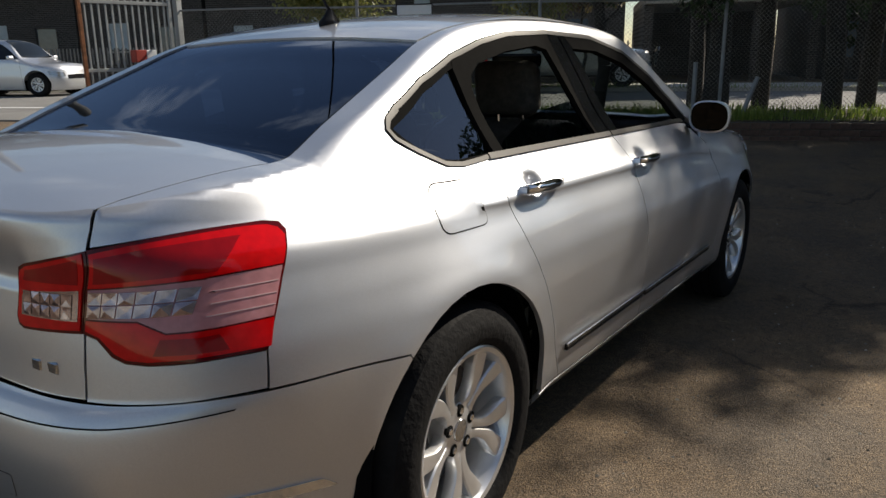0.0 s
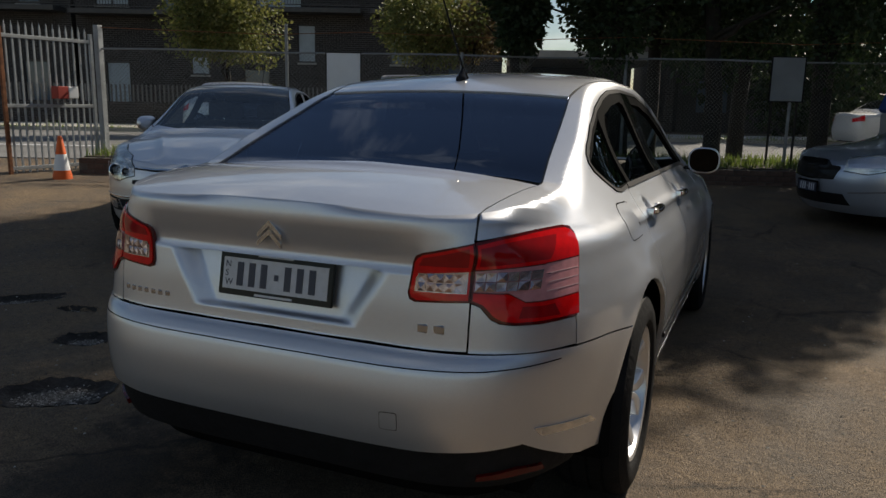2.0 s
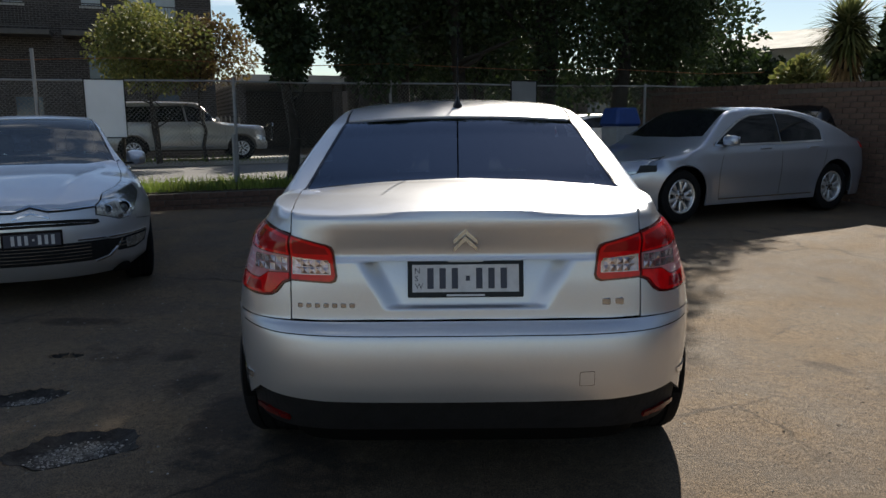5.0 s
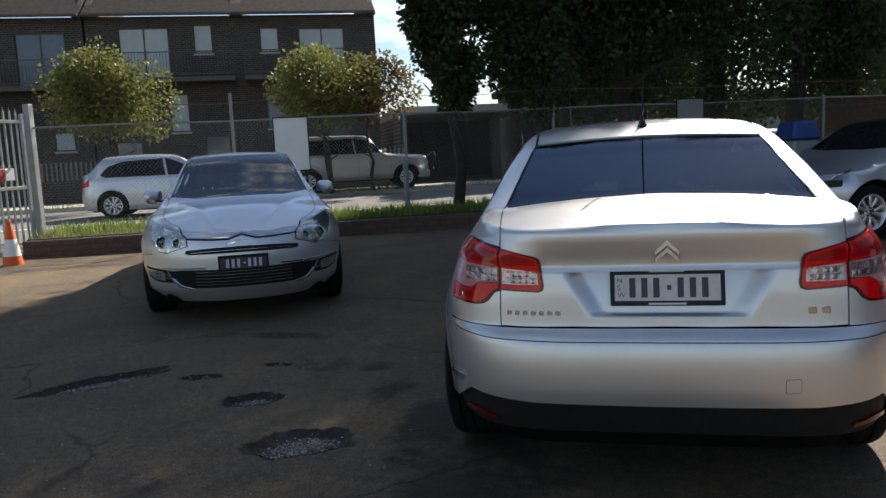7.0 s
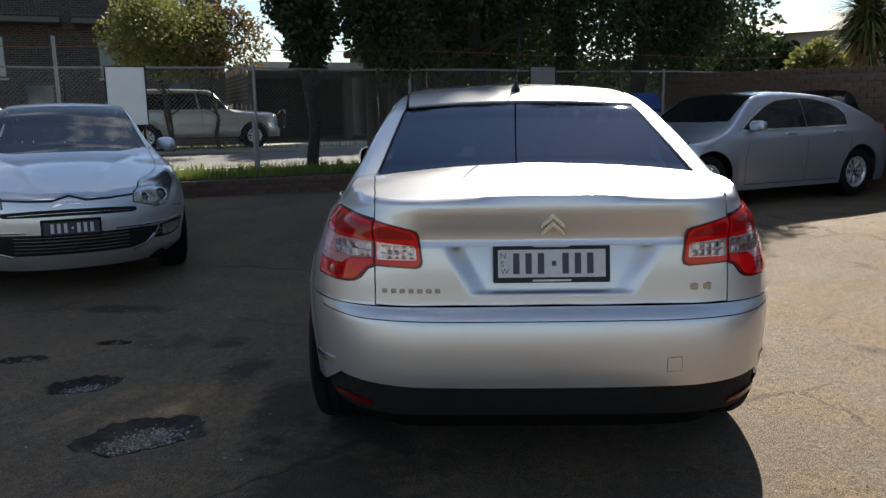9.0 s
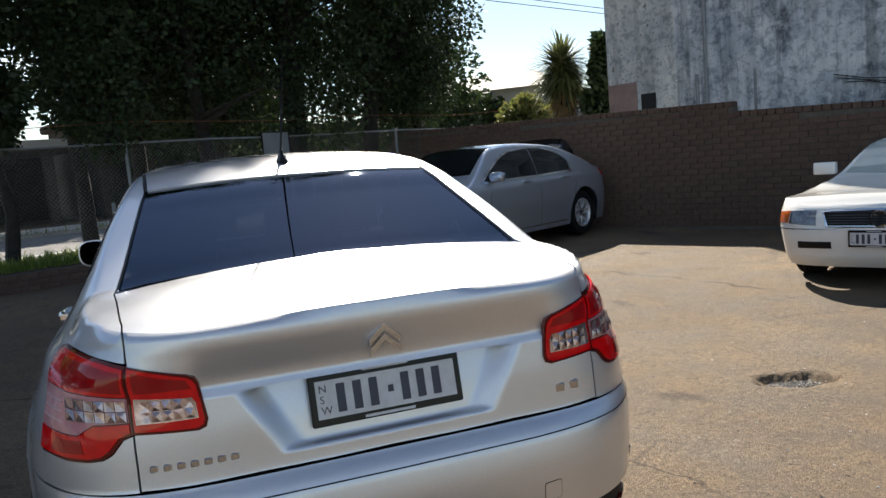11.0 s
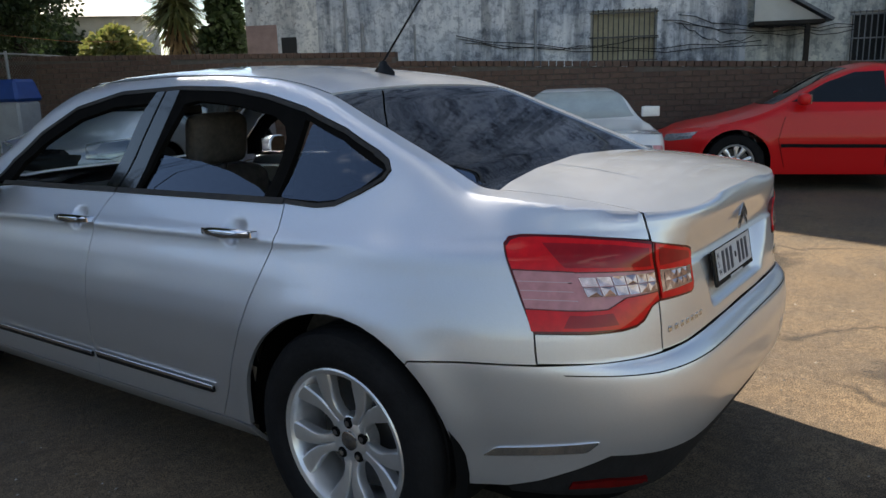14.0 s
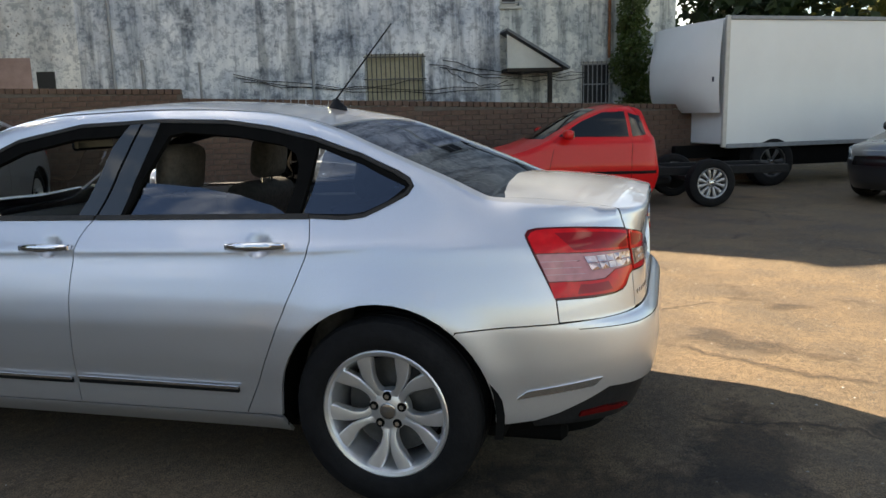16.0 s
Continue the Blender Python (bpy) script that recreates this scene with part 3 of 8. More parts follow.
def seat(parent, x, y, z=0.33, w=0.52, mat=None, back=0.62, head=True):
    mat = mat or CAR_TRIM
    s = new("seat")
    s.parent, s.matrix_basis = parent, pose(x, y, z)
    s["label"] = "dark fabric car seat"
    bm = bmesh.new()
    box(bm, (-w / 2, -0.25, 0), (w / 2, 0.28, 0.2), 0.06, seg=3)
    part("seat_cushion", smooth(bm), mat, s)
    bm = bmesh.new()
    box(bm, (-w / 2, -0.08, 0), (w / 2, 0.07, back), 0.06, pose(0, -0.26, 0.12, 14), seg=3)
    part("seat_back", smooth(bm), mat, s)
    if head:
        bm = bmesh.new()
        box(bm, (-0.13, -0.05, 0), (0.13, 0.05, 0.2), 0.045, pose(0, -0.26 - 0.18, 0.12 + back + 0.0, 10), seg=3)
        part("headrest", smooth(bm), mat, s)
        bm = bmesh.new()
        for sx in (-0.05, 0.05):
            cyl(bm, (sx, -0.42, back + 0.02), (sx, -0.44, back + 0.2), 0.007, n=8)
        part("headrest_stem", bm, CHROME, s)


def cabin(parent, ys=(2.45, 1.55), dash=3.05, beige=None):
    for x in (-0.37, 0.37):
        seat(parent, x, ys[0])
    for x in (-0.42, 0.0, 0.42):
        seat(parent, x, ys[1], w=0.44, back=0.58)
    bm = bmesh.new()
    box(bm, (-0.7, dash - 0.1, 0.55), (0.7, dash + 0.45, 0.93), 0.08, seg=3)
    part("dashboard", smooth(bm), BLACK_MATT, parent)
    bm = bmesh.new()
    n, R, r = 28, 0.185, 0.016
    V = [[bm.verts.new(((R + r * math.cos(b)) * math.cos(a), r * math.sin(b), (R + r * math.cos(b)) * math.sin(a))) for b in [k * math.pi / 3 for k in range(6)]] for a in [k * 2 * math.pi / n for k in range(n)]]
    for i in range(n):
        for k in range(6):
            bm.faces.new((V[i][k], V[(i + 1) % n][k], V[(i + 1) % n][(k + 1) % 6], V[i][(k + 1) % 6]))
    box(bm, (-0.17, -0.01, -0.03), (0.17, 0.015, 0.03), 0.01)
    bmesh.ops.recalc_face_normals(bm, faces=bm.faces)
    part("steering_wheel", smooth(bm), BLACK_MATT, parent, "", pose(0.37, dash - 0.28, 0.82, -25))
    bm = bmesh.new()
    box(bm, (-0.55, 0.70, 0.99), (0.55, 1.24, 1.01), 0.008)
    part("parcel_shelf", bm, CAR_TRIM, parent)
    bm = bmesh.new()
    box(bm, (-0.13, dash - 0.32, 1.255), (0.13, dash - 0.28, 1.315), 0.012)
    part("rear_view_mirror", bm, BLACK_TRIM, parent)


# ---- the silver saloon ----
S_ARCH = ((0.95, 0.345, 0.377), (3.765, 0.345, 0.377))
SALOON = Shell(
    side=[(0.10, 0.70), (0.2, 0.765), (0.26, 0.82), (0.3, 0.848), (0.4, 0.861), (0.52, 0.875), (0.62, 0.878), (0.70, 0.869), (0.78, 0.846), (0.84, 0.824), (0.89, 0.806), (0.93, 0.774), (1.0, 0.725), (1.1, 0.664), (1.24, 0.602), (1.34, 0.558), (1.40, 0.526), (1.44, 0.49), (1.5, 0.42)],
    rear=[(0.1, 0.24), (0.2, 0.17), (0.3, 0.115), (0.38, 0.082), (0.46, 0.064), (0.54, 0.058), (0.595, 0.063), (0.61, 0.067), (0.632, 0.082), (0.646, 0.099), (0.66, 0.105), (0.76, 0.108), (0.85, 0.114), (0.92, 0.104), (0.95, 0.099), (1.0, 0.097)],
    front=[(0.1, 4.55), (0.22, 4.68), (0.34, 4.745), (0.46, 4.775), (0.56, 4.778), (0.64, 4.77), (0.70, 4.755), (0.76, 4.725), (0.80, 4.67), (0.9, 4.5)],
    top=[(0.09, 0.992), (0.2, 1.022), (0.35, 1.048), (0.5, 1.064), (0.62, 1.072), (0.645, 1.080), (0.72, 1.110), (0.9, 1.184), (1.05, 1.247), (1.2, 1.312), (1.35, 1.362), (1.5, 1.395), (1.75, 1.428), (2.1, 1.449), (2.4, 1.447), (2.62, 1.425), (2.8, 1.375), (3.1, 1.23), (3.4, 1.085), (3.55, 1.02), (3.75, 0.985), (4.05, 0.952), (4.35, 0.89), (4.5, 0.845), (4.62, 0.805), (4.7, 0.772)],
    zj=((0, 0.955), (0.25, 0.957), (0.5, 0.945), (0.95, 0.905), (1.3, 0.89), (2.8, 0.885), (3.6, 0.82), (4.3, 0.79), (4.75, 0.765)), arches=S_ARCH, dent=(0.007, 0.72, 1.08, 3.1, 3.5), nf=2.3, ycf=3.75, yflat=0.0975, nr=(6.0, 2.0),
    crown=[(0.0, 0.10), (0.55, 0.09), (0.8, 0.055), (1.1, 0.045), (1.3, 0.06), (1.7, 0.10), (2.5, 0.11), (4.7, 0.11)], soft=[(0.0, 0.05), (0.45, 0.055), (0.85, 0.065), (1.2, 0.06), (1.6, 0.06), (4.7, 0.06)])


def saloon(m):
    """Four-door saloon with its parts, in its own axes: tail at y = 0, nose ahead."""
    sh = SALOON
    car = thing("silver_saloon", "silver four-door saloon with half-open windows, dusty, on the yard", "car", m)
    P = sh.path
    S, R_, T_, Fr = (lambda a, b: ("side", a, b)), (lambda a, b: ("rear", a, b)), (lambda a, b: ("top", a, b)), (lambda a, b: ("front", a, b))
    arch_r = ring_arc(*S_ARCH[0], 133, -5, 16)
    arch_rb = ring_arc(*S_ARCH[0], 186, 133, 8)
    arch_f = ring_arc(*S_ARCH[1], 186, -6, 26)
    inner_shell(sh, car, S_ARCH)
    door_rear = [S(1.484, 0.305), S(1.415, 0.43), S(1.372, 0.523), S(1.30, 0.676), S(1.252, 0.789), S(1.222, 0.875), S(1.217, 0.92), S(1.236, 1.0)]
    door_mid = [S(2.211, 0.305), S(2.204, 0.475), S(2.192, 0.655), S(2.196, 0.779), S(2.200, 0.875), S(2.197, 0.935), S(2.178, 0.975), S(2.15, 1.006)]
    door_front = [S(3.27, 0.305), S(3.31, 0.5), S(3.30, 0.7), S(3.24, 0.85), S(3.16, 0.95), S(3.08, 1.0)]
    belt = lambda y: 1.0 + 0.006 * (y - 1.15)
    lamp_front = [S(0.372, 0.722), S(0.41, 0.80), S(0.455, 0.89), S(0.475, 0.925), S(0.468, 0.94), S(0.44, 0.945)]
    lamp_top = [R_(0.66, 0.943), R_(0.60, 0.932), R_(0.552, 0.921)]
    lamp_bottom = [R_(0.552, 0.777), R_(0.575, 0.768), R_(0.60, 0.738), R_(0.62, 0.727), R_(0.65, 0.722), R_(0.70, 0.720)]
    lid_edge = [R_(0.553, 0.654), R_(0.553, 0.777), R_(0.552, 0.921), R_(0.552, 0.965), T_(0.5545, 0.235), T_(0.562, 0.30), T_(0.575, 0.45), T_(0.588, 0.565)]
    win_edge = [T_(0.588, 0.60), T_(0.565, 0.75), T_(0.54, 0.95), T_(0.518, 1.12), T_(0.505, 1.20)]
    roof_edge = [T_(0.503, 1.23), T_(0.511, 1.6), T_(0.508, 2.1), T_(0.502, 2.6)]
    screen_edge = [T_(0.505, 2.63), T_(0.530, 2.8), T_(0.576, 3.05), T_(0.622, 3.3), T_(0.650, 3.45)]
    dlo_top = [S(0.882, 1.066), S(0.866, 1.092), S(0.882, 1.118), S(0.925, 1.143), S(1.069, 1.207), S(1.253, 1.271), S(1.444, 1.318), S(1.642, 1.350), S(1.93, 1.368), S(2.31, 1.366), S(2.62, 1.318), S(2.87, 1.22), S(3.05, 1.11), S(3.13, 1.035)]
    body = lambda name, loops, sides, mat=SILVER, label="", **k: part(name, panel_mesh(sh, [P(l) for l in loops], [mat], sides, **k), mat, car, label)

    # outer panels
    side = (door_rear + [S(1.10, 0.990), S(1.03, 0.997), S(0.945, 1.034)] + dlo_top + [S(3.2, 0.99), S(3.3, 0.965)]
            + screen_edge[::-1] + roof_edge[::-1] + win_edge[::-1] + lid_edge[:1:-1] + lamp_top[::-1] + lamp_front[::-1]
            + [S(0.362, 0.645), S(0.52, 0.643), S(0.685, 0.632)] + arch_r[:-1] + [S(1.335, 0.31)])
    side[-len(arch_r) - 3] = S(0.362, 0.646)
    for sd, nm in ((1, "right"), (-1, "left")):
        body("quarter_panel", [side], (sd,), skirt=0.015, dt=0.014, dq=0.013)
        body("rear_door", [door_mid + [S(y, belt(y)) for y in (1.9, 1.6, 1.35)] + door_rear[::-1]], (sd,), dt=0.016, dq=0.01, shape=cup(1.412, 0.908))
        body("front_door", [door_front + [S(y, belt(y)) for y in (2.9, 2.6, 2.3)] + door_mid[::-1]], (sd,), dt=0.016, dq=0.01, shape=cup(2.325, 0.906))
        body("front_wing", [[S(3.27, 0.305), S(3.31, 0.5), S(3.30, 0.7), S(3.24, 0.85), S(3.2, 0.93), T_(0.663, 3.45), T_(0.676, 3.7), T_(0.661, 4.0), T_(0.650, 4.15), S(4.2, 0.80), S(4.36, 0.715), S(4.42, 0.655), S(4.38, 0.60), S(4.15, 0.58)] + ring_arc(*S_ARCH[1], 38, 186, 20)], (sd,))
        body("sill", [[S(1.335, 0.302), S(1.33, 0.228), S(3.39, 0.228), S(3.385, 0.302)]], (sd,), gap=0.001)
        body("rear_corner_panel", [[R_(0.553, 0.651), R_(0.553, 0.776)] + lamp_bottom[1:] + [S(0.372, 0.722), S(0.362, 0.648), R_(0.70, 0.648), R_(0.62, 0.65)]], (sd,), gap=0.0025)
        body("roof_gutter", [[roof_edge[0], roof_edge[1], roof_edge[2], roof_edge[3], T_(0.495, 2.6), T_(0.501, 2.1), T_(0.504, 1.6), T_(0.496, 1.23)]], (sd,), BLACK_MATT, gap=0, off=-0.004, skirt=0)
    body("boot_lid", [[(0.0, sh.find('rear', 0.3, 0.654)[1])] + [R_(0.15, 0.652), R_(0.3, 0.654), R_(0.45, 0.652)] + lid_edge + [T_(0.5, 0.585), T_(0.3, 0.612), T_(0.12, 0.622), (sh.find('top', 0.001, 0.625)), (0.0, 2.0)]], (1, -1), gap=0.0025, dt=0.009, dq=0.013, shape=boot_shape)
    body("rear_bumper", [[R_(0.0, 0.650), R_(0.3, 0.650), R_(0.553, 0.650), R_(0.65, 0.650), S(0.362, 0.644), S(0.52, 0.641), S(0.685, 0.630)] + arch_rb[::-1] + [S(0.45, 0.315), S(0.373, 0.338), S(0.28, 0.378), S(0.215, 0.412), R_(0.60, 0.405), R_(0.45, 0.396), R_(0.2, 0.393), R_(0.0, 0.392)]], (1, -1), gap=0.001, dt=0.03, dq=0.012)
    body("rear_valance", [[R_(0.0, 0.40), R_(0.2, 0.40), R_(0.45, 0.405), R_(0.60, 0.415), S(0.215, 0.424), S(0.28, 0.390), S(0.373, 0.345), S(0.46, 0.32), S(0.455, 0.275), R_(0.60, 0.275), R_(0.3, 0.275), R_(0.0, 0.275)]], (1, -1), BLACK_MATT, "matt black lower valance", gap=0, off=-0.016)
    body("roof", [[T_(0.001, 1.245)] + [T_(0.25, 1.243), T_(0.494, 1.232)] + [T_(0.502, 1.6), T_(0.499, 2.1), T_(0.493, 2.6), T_(0.3, 2.66), T_(0.001, 2.69)]], (1, -1), gap=0.001)
    body("bonnet", [[T_(0.001, 3.58), T_(0.4, 3.53), T_(0.625, 3.42), T_(0.662, 3.45), T_(0.675, 3.7), T_(0.66, 4.0), T_(0.649, 4.15), T_(0.585, 4.35), T_(0.49, 4.50), Fr(0.435, 0.742), Fr(0.25, 0.735), Fr(0.11, 0.735), Fr(0.05, 0.750), Fr(0.0, 0.764), (sh.len, 2.0)]], (1, -1), gap=0.002, dt=0.02, dq=0.025, shape=bonnet_shape)
    # glass
    body("rear_window", [[T_(0.001, 0.612), T_(0.12, 0.609), T_(0.3, 0.599), T_(0.5, 0.572), T_(0.588, 0.560), T_(0.591, 0.60), T_(0.568, 0.75), T_(0.543, 0.95), T_(0.521, 1.12), T_(0.507, 1.25), T_(0.25, 1.262), T_(0.001, 1.264)]], (1, -1), REAR_TINT, "dark tinted rear window", gap=0.0, off=-0.006, skirt=0, dt=0.014, dq=0.02)
    body("rear_window_seal", [[T_(0.582, 0.578), T_(0.588, 0.60), T_(0.565, 0.75), T_(0.54, 0.95), T_(0.518, 1.12), T_(0.505, 1.20), T_(0.497, 1.215), T_(0.513, 1.12), T_(0.535, 0.95), T_(0.56, 0.75), T_(0.583, 0.60)]], (1,), BLACK_TRIM, gap=0, off=-0.001, skirt=0)
    body("rear_window_seal", [[T_(0.582, 0.578), T_(0.588, 0.60), T_(0.565, 0.75), T_(0.54, 0.95), T_(0.518, 1.12), T_(0.505, 1.20), T_(0.497, 1.215), T_(0.513, 1.12), T_(0.535, 0.95), T_(0.56, 0.75), T_(0.583, 0.60)]], (-1,), BLACK_TRIM, gap=0, off=-0.001, skirt=0)
    body("windscreen", [[T_(0.001, 2.70), T_(0.3, 2.67), T_(0.499, 2.61), T_(0.523, 2.8), T_(0.569, 3.05), T_(0.615, 3.3), T_(0.643, 3.43), T_(0.4, 3.53), T_(0.001, 3.58)]], (1, -1), CLEAR_GLASS, "clear windscreen", gap=0, off=-0.004, skirt=0)
    for sd in (1, -1):
        q = P([S(1.268, 1.010), S(1.085, 1.005), S(1.03, 1.011), S(0.95, 1.046), S(0.890, 1.092), S(1.065, 1.172), S(1.215, 1.227)])
        part("quarter_window", panel_mesh(sh, [soft_corners(q, 0.015)], [SIDE_TINT], (sd,), 0, -0.003, 0), SIDE_TINT, car, "dark tinted quarter window")
        # black surround of the side windows: quarter frame, door frames, pillar covers
        frame_q = [S(1.238, 0.996), S(1.10, 0.989), S(1.03, 0.996), S(0.945, 1.033)] + dlo_top[:6] + [S(1.243, 1.235), S(1.215, 1.227), S(1.065, 1.172), S(0.890, 1.092), S(0.95, 1.046), S(1.03, 1.011), S(1.085, 1.005), S(1.268, 1.010), S(1.272, 0.998)]
        body("window_surround", [frame_q], (sd,), FRAME_BLACK, gap=0, off=0.001, skirt=0.006)
        body("rear_door_frame", [[S(1.280, 1.003), S(1.335, 1.008), S(1.312, 1.121), S(1.309, 1.18), S(1.329, 1.217), S(1.387, 1.250), S(1.582, 1.288), S(1.809, 1.313), S(1.884, 1.302), S(1.972, 1.143), S(2.020, 1.010), S(2.037, 1.008), S(2.010, 1.13), S(1.945, 1.31), S(1.931, 1.362), S(1.642, 1.344), S(1.444, 1.312), S(1.253, 1.265), S(1.243, 1.235), S(1.264, 1.10)]], (sd,), FRAME_BLACK, gap=0, off=0.002, skirt=0.02)
        body("rear_pillar_cover", [[S(2.037, 1.008), S(2.142, 1.008), S(2.087, 1.17), S(2.008, 1.364), S(1.931, 1.362), S(1.945, 1.31), S(2.010, 1.13)]], (sd,), PILLAR_BLACK, gap=0.001, off=0.003)
        body("front_pillar_cover", [[S(2.152, 1.008), S(2.237, 1.010), S(2.19, 1.13), S(2.14, 1.269), S(2.066, 1.364), S(2.018, 1.364), S(2.097, 1.17)]], (sd,), PILLAR_BLACK, gap=0.001, off=0.003)
        body("front_door_frame", [[S(2.066, 1.362), S(2.115, 1.312), S(2.33, 1.308), S(2.58, 1.265), S(2.81, 1.175), S(2.95, 1.095), S(3.01, 1.015), S(3.13, 1.015), S(3.05, 1.107), S(2.87, 1.217), S(2.62, 1.315), S(2.31, 1.363)]], (sd,), FRAME_BLACK, gap=0, off=0.002, skirt=0.02)
        # weather strips along the waist
        body("waist_strip", [[S(1.24, 0.992), S(1.24, 1.008), S(2.143, 1.014), S(2.147, 0.998)]], (sd,), SUNLIT_TRIM, gap=0, off=0.006)
        body("waist_strip", [[S(2.157, 0.998), S(2.153, 1.014), S(3.04, 1.02), S(3.06, 1.004)]], (sd,), SUNLIT_TRIM, gap=0, off=0.006)
        # thin strip round the upper edge of the windows, sunlit brown in its colour
        body("window_trim", [dlo_top[3:] + [(k, y - (0.012 if y > 2.7 else 0.0), z - 0.013) for k, y, z in dlo_top[:2:-1]]], (sd,), SUNLIT_TRIM, gap=0, off=0.004, skirt=0.004)
        body("window_trim", [[S(1.238, 0.994), S(1.10, 0.987), S(1.03, 0.994), S(0.945, 1.031), S(0.882, 1.066), S(0.866, 1.092), S(0.882, 1.118), S(0.925, 1.143), S(0.937, 1.131), S(0.894, 1.110), S(0.878, 1.092), S(0.892, 1.072), S(0.951, 1.041), S(1.032, 1.005), S(1.10, 0.998), S(1.238, 1.005)]], (sd,), SUNLIT_TRIM, gap=0, off=0.004, skirt=0.004)
        # lowered rear pane with its arched upper edge
        body("rear_door_window", [[S(1.33, 0.998), S(1.336, 1.015), S(1.398, 1.042), S(1.547, 1.082), S(1.722, 1.112), S(1.875, 1.126), S(2.02, 1.138), S(2.04, 0.998)]], (sd,), SIDE_TINT, "half-lowered tinted door window", gap=0, off=-0.012, skirt=0)
        # chrome strips low on the doors
        for a, b in ((1.498, 2.19), (2.225, 3.15)):
            body("door_strip", [[S(a, 0.390), S(a, 0.409), S(b, 0.416), S(b, 0.394)]], (sd,), BLACK_TRIM, "dark door strip with a chrome edge", gap=0, off=0.011, skirt=0.013)
            body("strip_edge", [[S(a, 0.404), S(a, 0.414), S(b, 0.422), S(b, 0.411)]], (sd,), CHROME, "thin chrome edge", gap=0, off=0.013, skirt=0.006)
        body("bumper_strip", [soft_corners(P([S(0.508, 0.396), S(0.47, 0.423), S(0.232, 0.454), S(0.262, 0.425)]), 0.01, 2)], (sd,), CHROME, "chrome bumper strip", gap=0, off=0.004, skirt=0.004)
        body("valance_reflector", [[R_(0.58, 0.308), R_(0.585, 0.322), R_(0.67, 0.336), S(0.30, 0.328), S(0.31, 0.312), R_(0.69, 0.316)]], (sd,), DIM_RED, "red rear reflector", gap=0, off=-0.006, skirt=0.01)
        handle(car, sh, sd, 1.412, 0.908)
        handle(car, sh, sd, 2.325, 0.906)
        tail_lamp(car, sh, sd, lamp_front, lamp_top, lamp_bottom)
        door_mirror(car, sd, 3.08, 1.035)
        headlamp(car, sh, sd)
        for yw in (0.95, 3.765):
            wheel(car, pose(sd * 0.757, yw, 0.336, 0, 0, 0 if sd > 0 else 180) , label="silver alloy wheel with five open windows", style="window")
    # filler flap on the right wing only
    fl = soft_corners(P([S(0.908, 0.962), S(1.085, 0.957), S(1.098, 0.850), S(0.893, 0.852)]), 0.035, 4)
    part("filler_flap_gap", panel_mesh(sh, [fl], [UNDER], (1,), -0.003, 0.0006, 0), UNDER, car)
    part("filler_flap", panel_mesh(sh, [fl], [SILVER], (1,), 0.0, 0.0016, 0.004), SILVER, car)
    # towing-eye cover in the bumper, and over it the crease's shade as a dark line
    fl = soft_corners(P([R_(0.353, 0.448), R_(0.353, 0.492), R_(0.398, 0.494), R_(0.398, 0.449)]), 0.006, 2)
    part("tow_cover_gap", panel_mesh(sh, [fl], [UNDER], (1,), -0.0016, 0.0006, 0), UNDER, car)
    part("tow_cover", panel_mesh(sh, [fl], [SILVER], (1,), 0.0, 0.0016, 0.004), SILVER, car)
    body("bumper_crease", [[R_(0.0, 0.6075), R_(0.35, 0.6085), R_(0.6, 0.613), S(0.30, 0.622), S(0.305, 0.625), R_(0.6, 0.616), R_(0.35, 0.6115), R_(0.0, 0.6105)]], (1, -1), UNDER, gap=0, off=0.0008, skirt=0)
    number_plate(car, pose(0, 0.128, 0.781, 90 - 9, 0, 0), frame_w=0.338, frame_h=0.090, label="rear number plate in a black frame")
    emblem(car, pose(0, 0.105, 0.868, 89, 0, 0), 0.078)
    # badge bars
    bars = [(-0.530 + 0.0275 * k, 0.0185) for k in range(7)]
    for k, (x, w) in enumerate(bars):
        p = sh.at(*sh.find("rear", abs(x + w / 2), 0.70))
        bm = bmesh.new()
        box(bm, (0, -0.006, -0.008), (w, 0.002, 0.008), 0.0025)
        part("badge_bar", bm, BADGE, car, "", pose(x, p[1] + 0.004, 0.70))
    for x, w in ((0.425, 0.03), (0.465, 0.032)):
        p = sh.at(*sh.find("rear", abs(x + w / 2), 0.71))
        bm = bmesh.new()
        box(bm, (0, -0.006, -0.0125), (w, 0.002, 0.0125), 0.004)
        part("badge_bar", bm, BADGE, car, "", pose(x, p[1] + 0.004, 0.705))
    # aerial on the roof
    zr = float(sh.top(np.array(0.0), np.array(1.43)))
    bm = bmesh.new()
    lathe(bm, [(-0.02, 0.030), (0.008, 0.030), (0.018, 0.024), (0.036, 0.013), (0.05, 0.008)], 20, "Z")
    bmesh.ops.scale(bm, vec=(0.75, 1.7, 1), verts=bm.verts)
    part("aerial_base", smooth(bm, 60), BLACK_TRIM, car, "", pose(0, 1.43, zr - 0.006))
    bm = bmesh.new()
    cyl(bm, (0, 1.44, zr + 0.03), (0, 1.15, zr + 0.34), 0.0045, 0.003, n=8)
    part("aerial_mast", bm, BLACK_TRIM, car, "thin black roof aerial")
    saloon_front(car, sh, body, S, T_, Fr)
    cabin(car)
    # lining of the roof and of the doors
    body("headliner", [[T_(0.001, 1.30), T_(0.25, 1.30), T_(0.47, 1.29), T_(0.475, 1.6), T_(0.472, 2.1), T_(0.468, 2.58), T_(0.3, 2.63), T_(0.001, 2.65)]], (1, -1), CABIN_LIGHT, "pale cabin headliner", gap=0, off=-0.03, skirt=0)
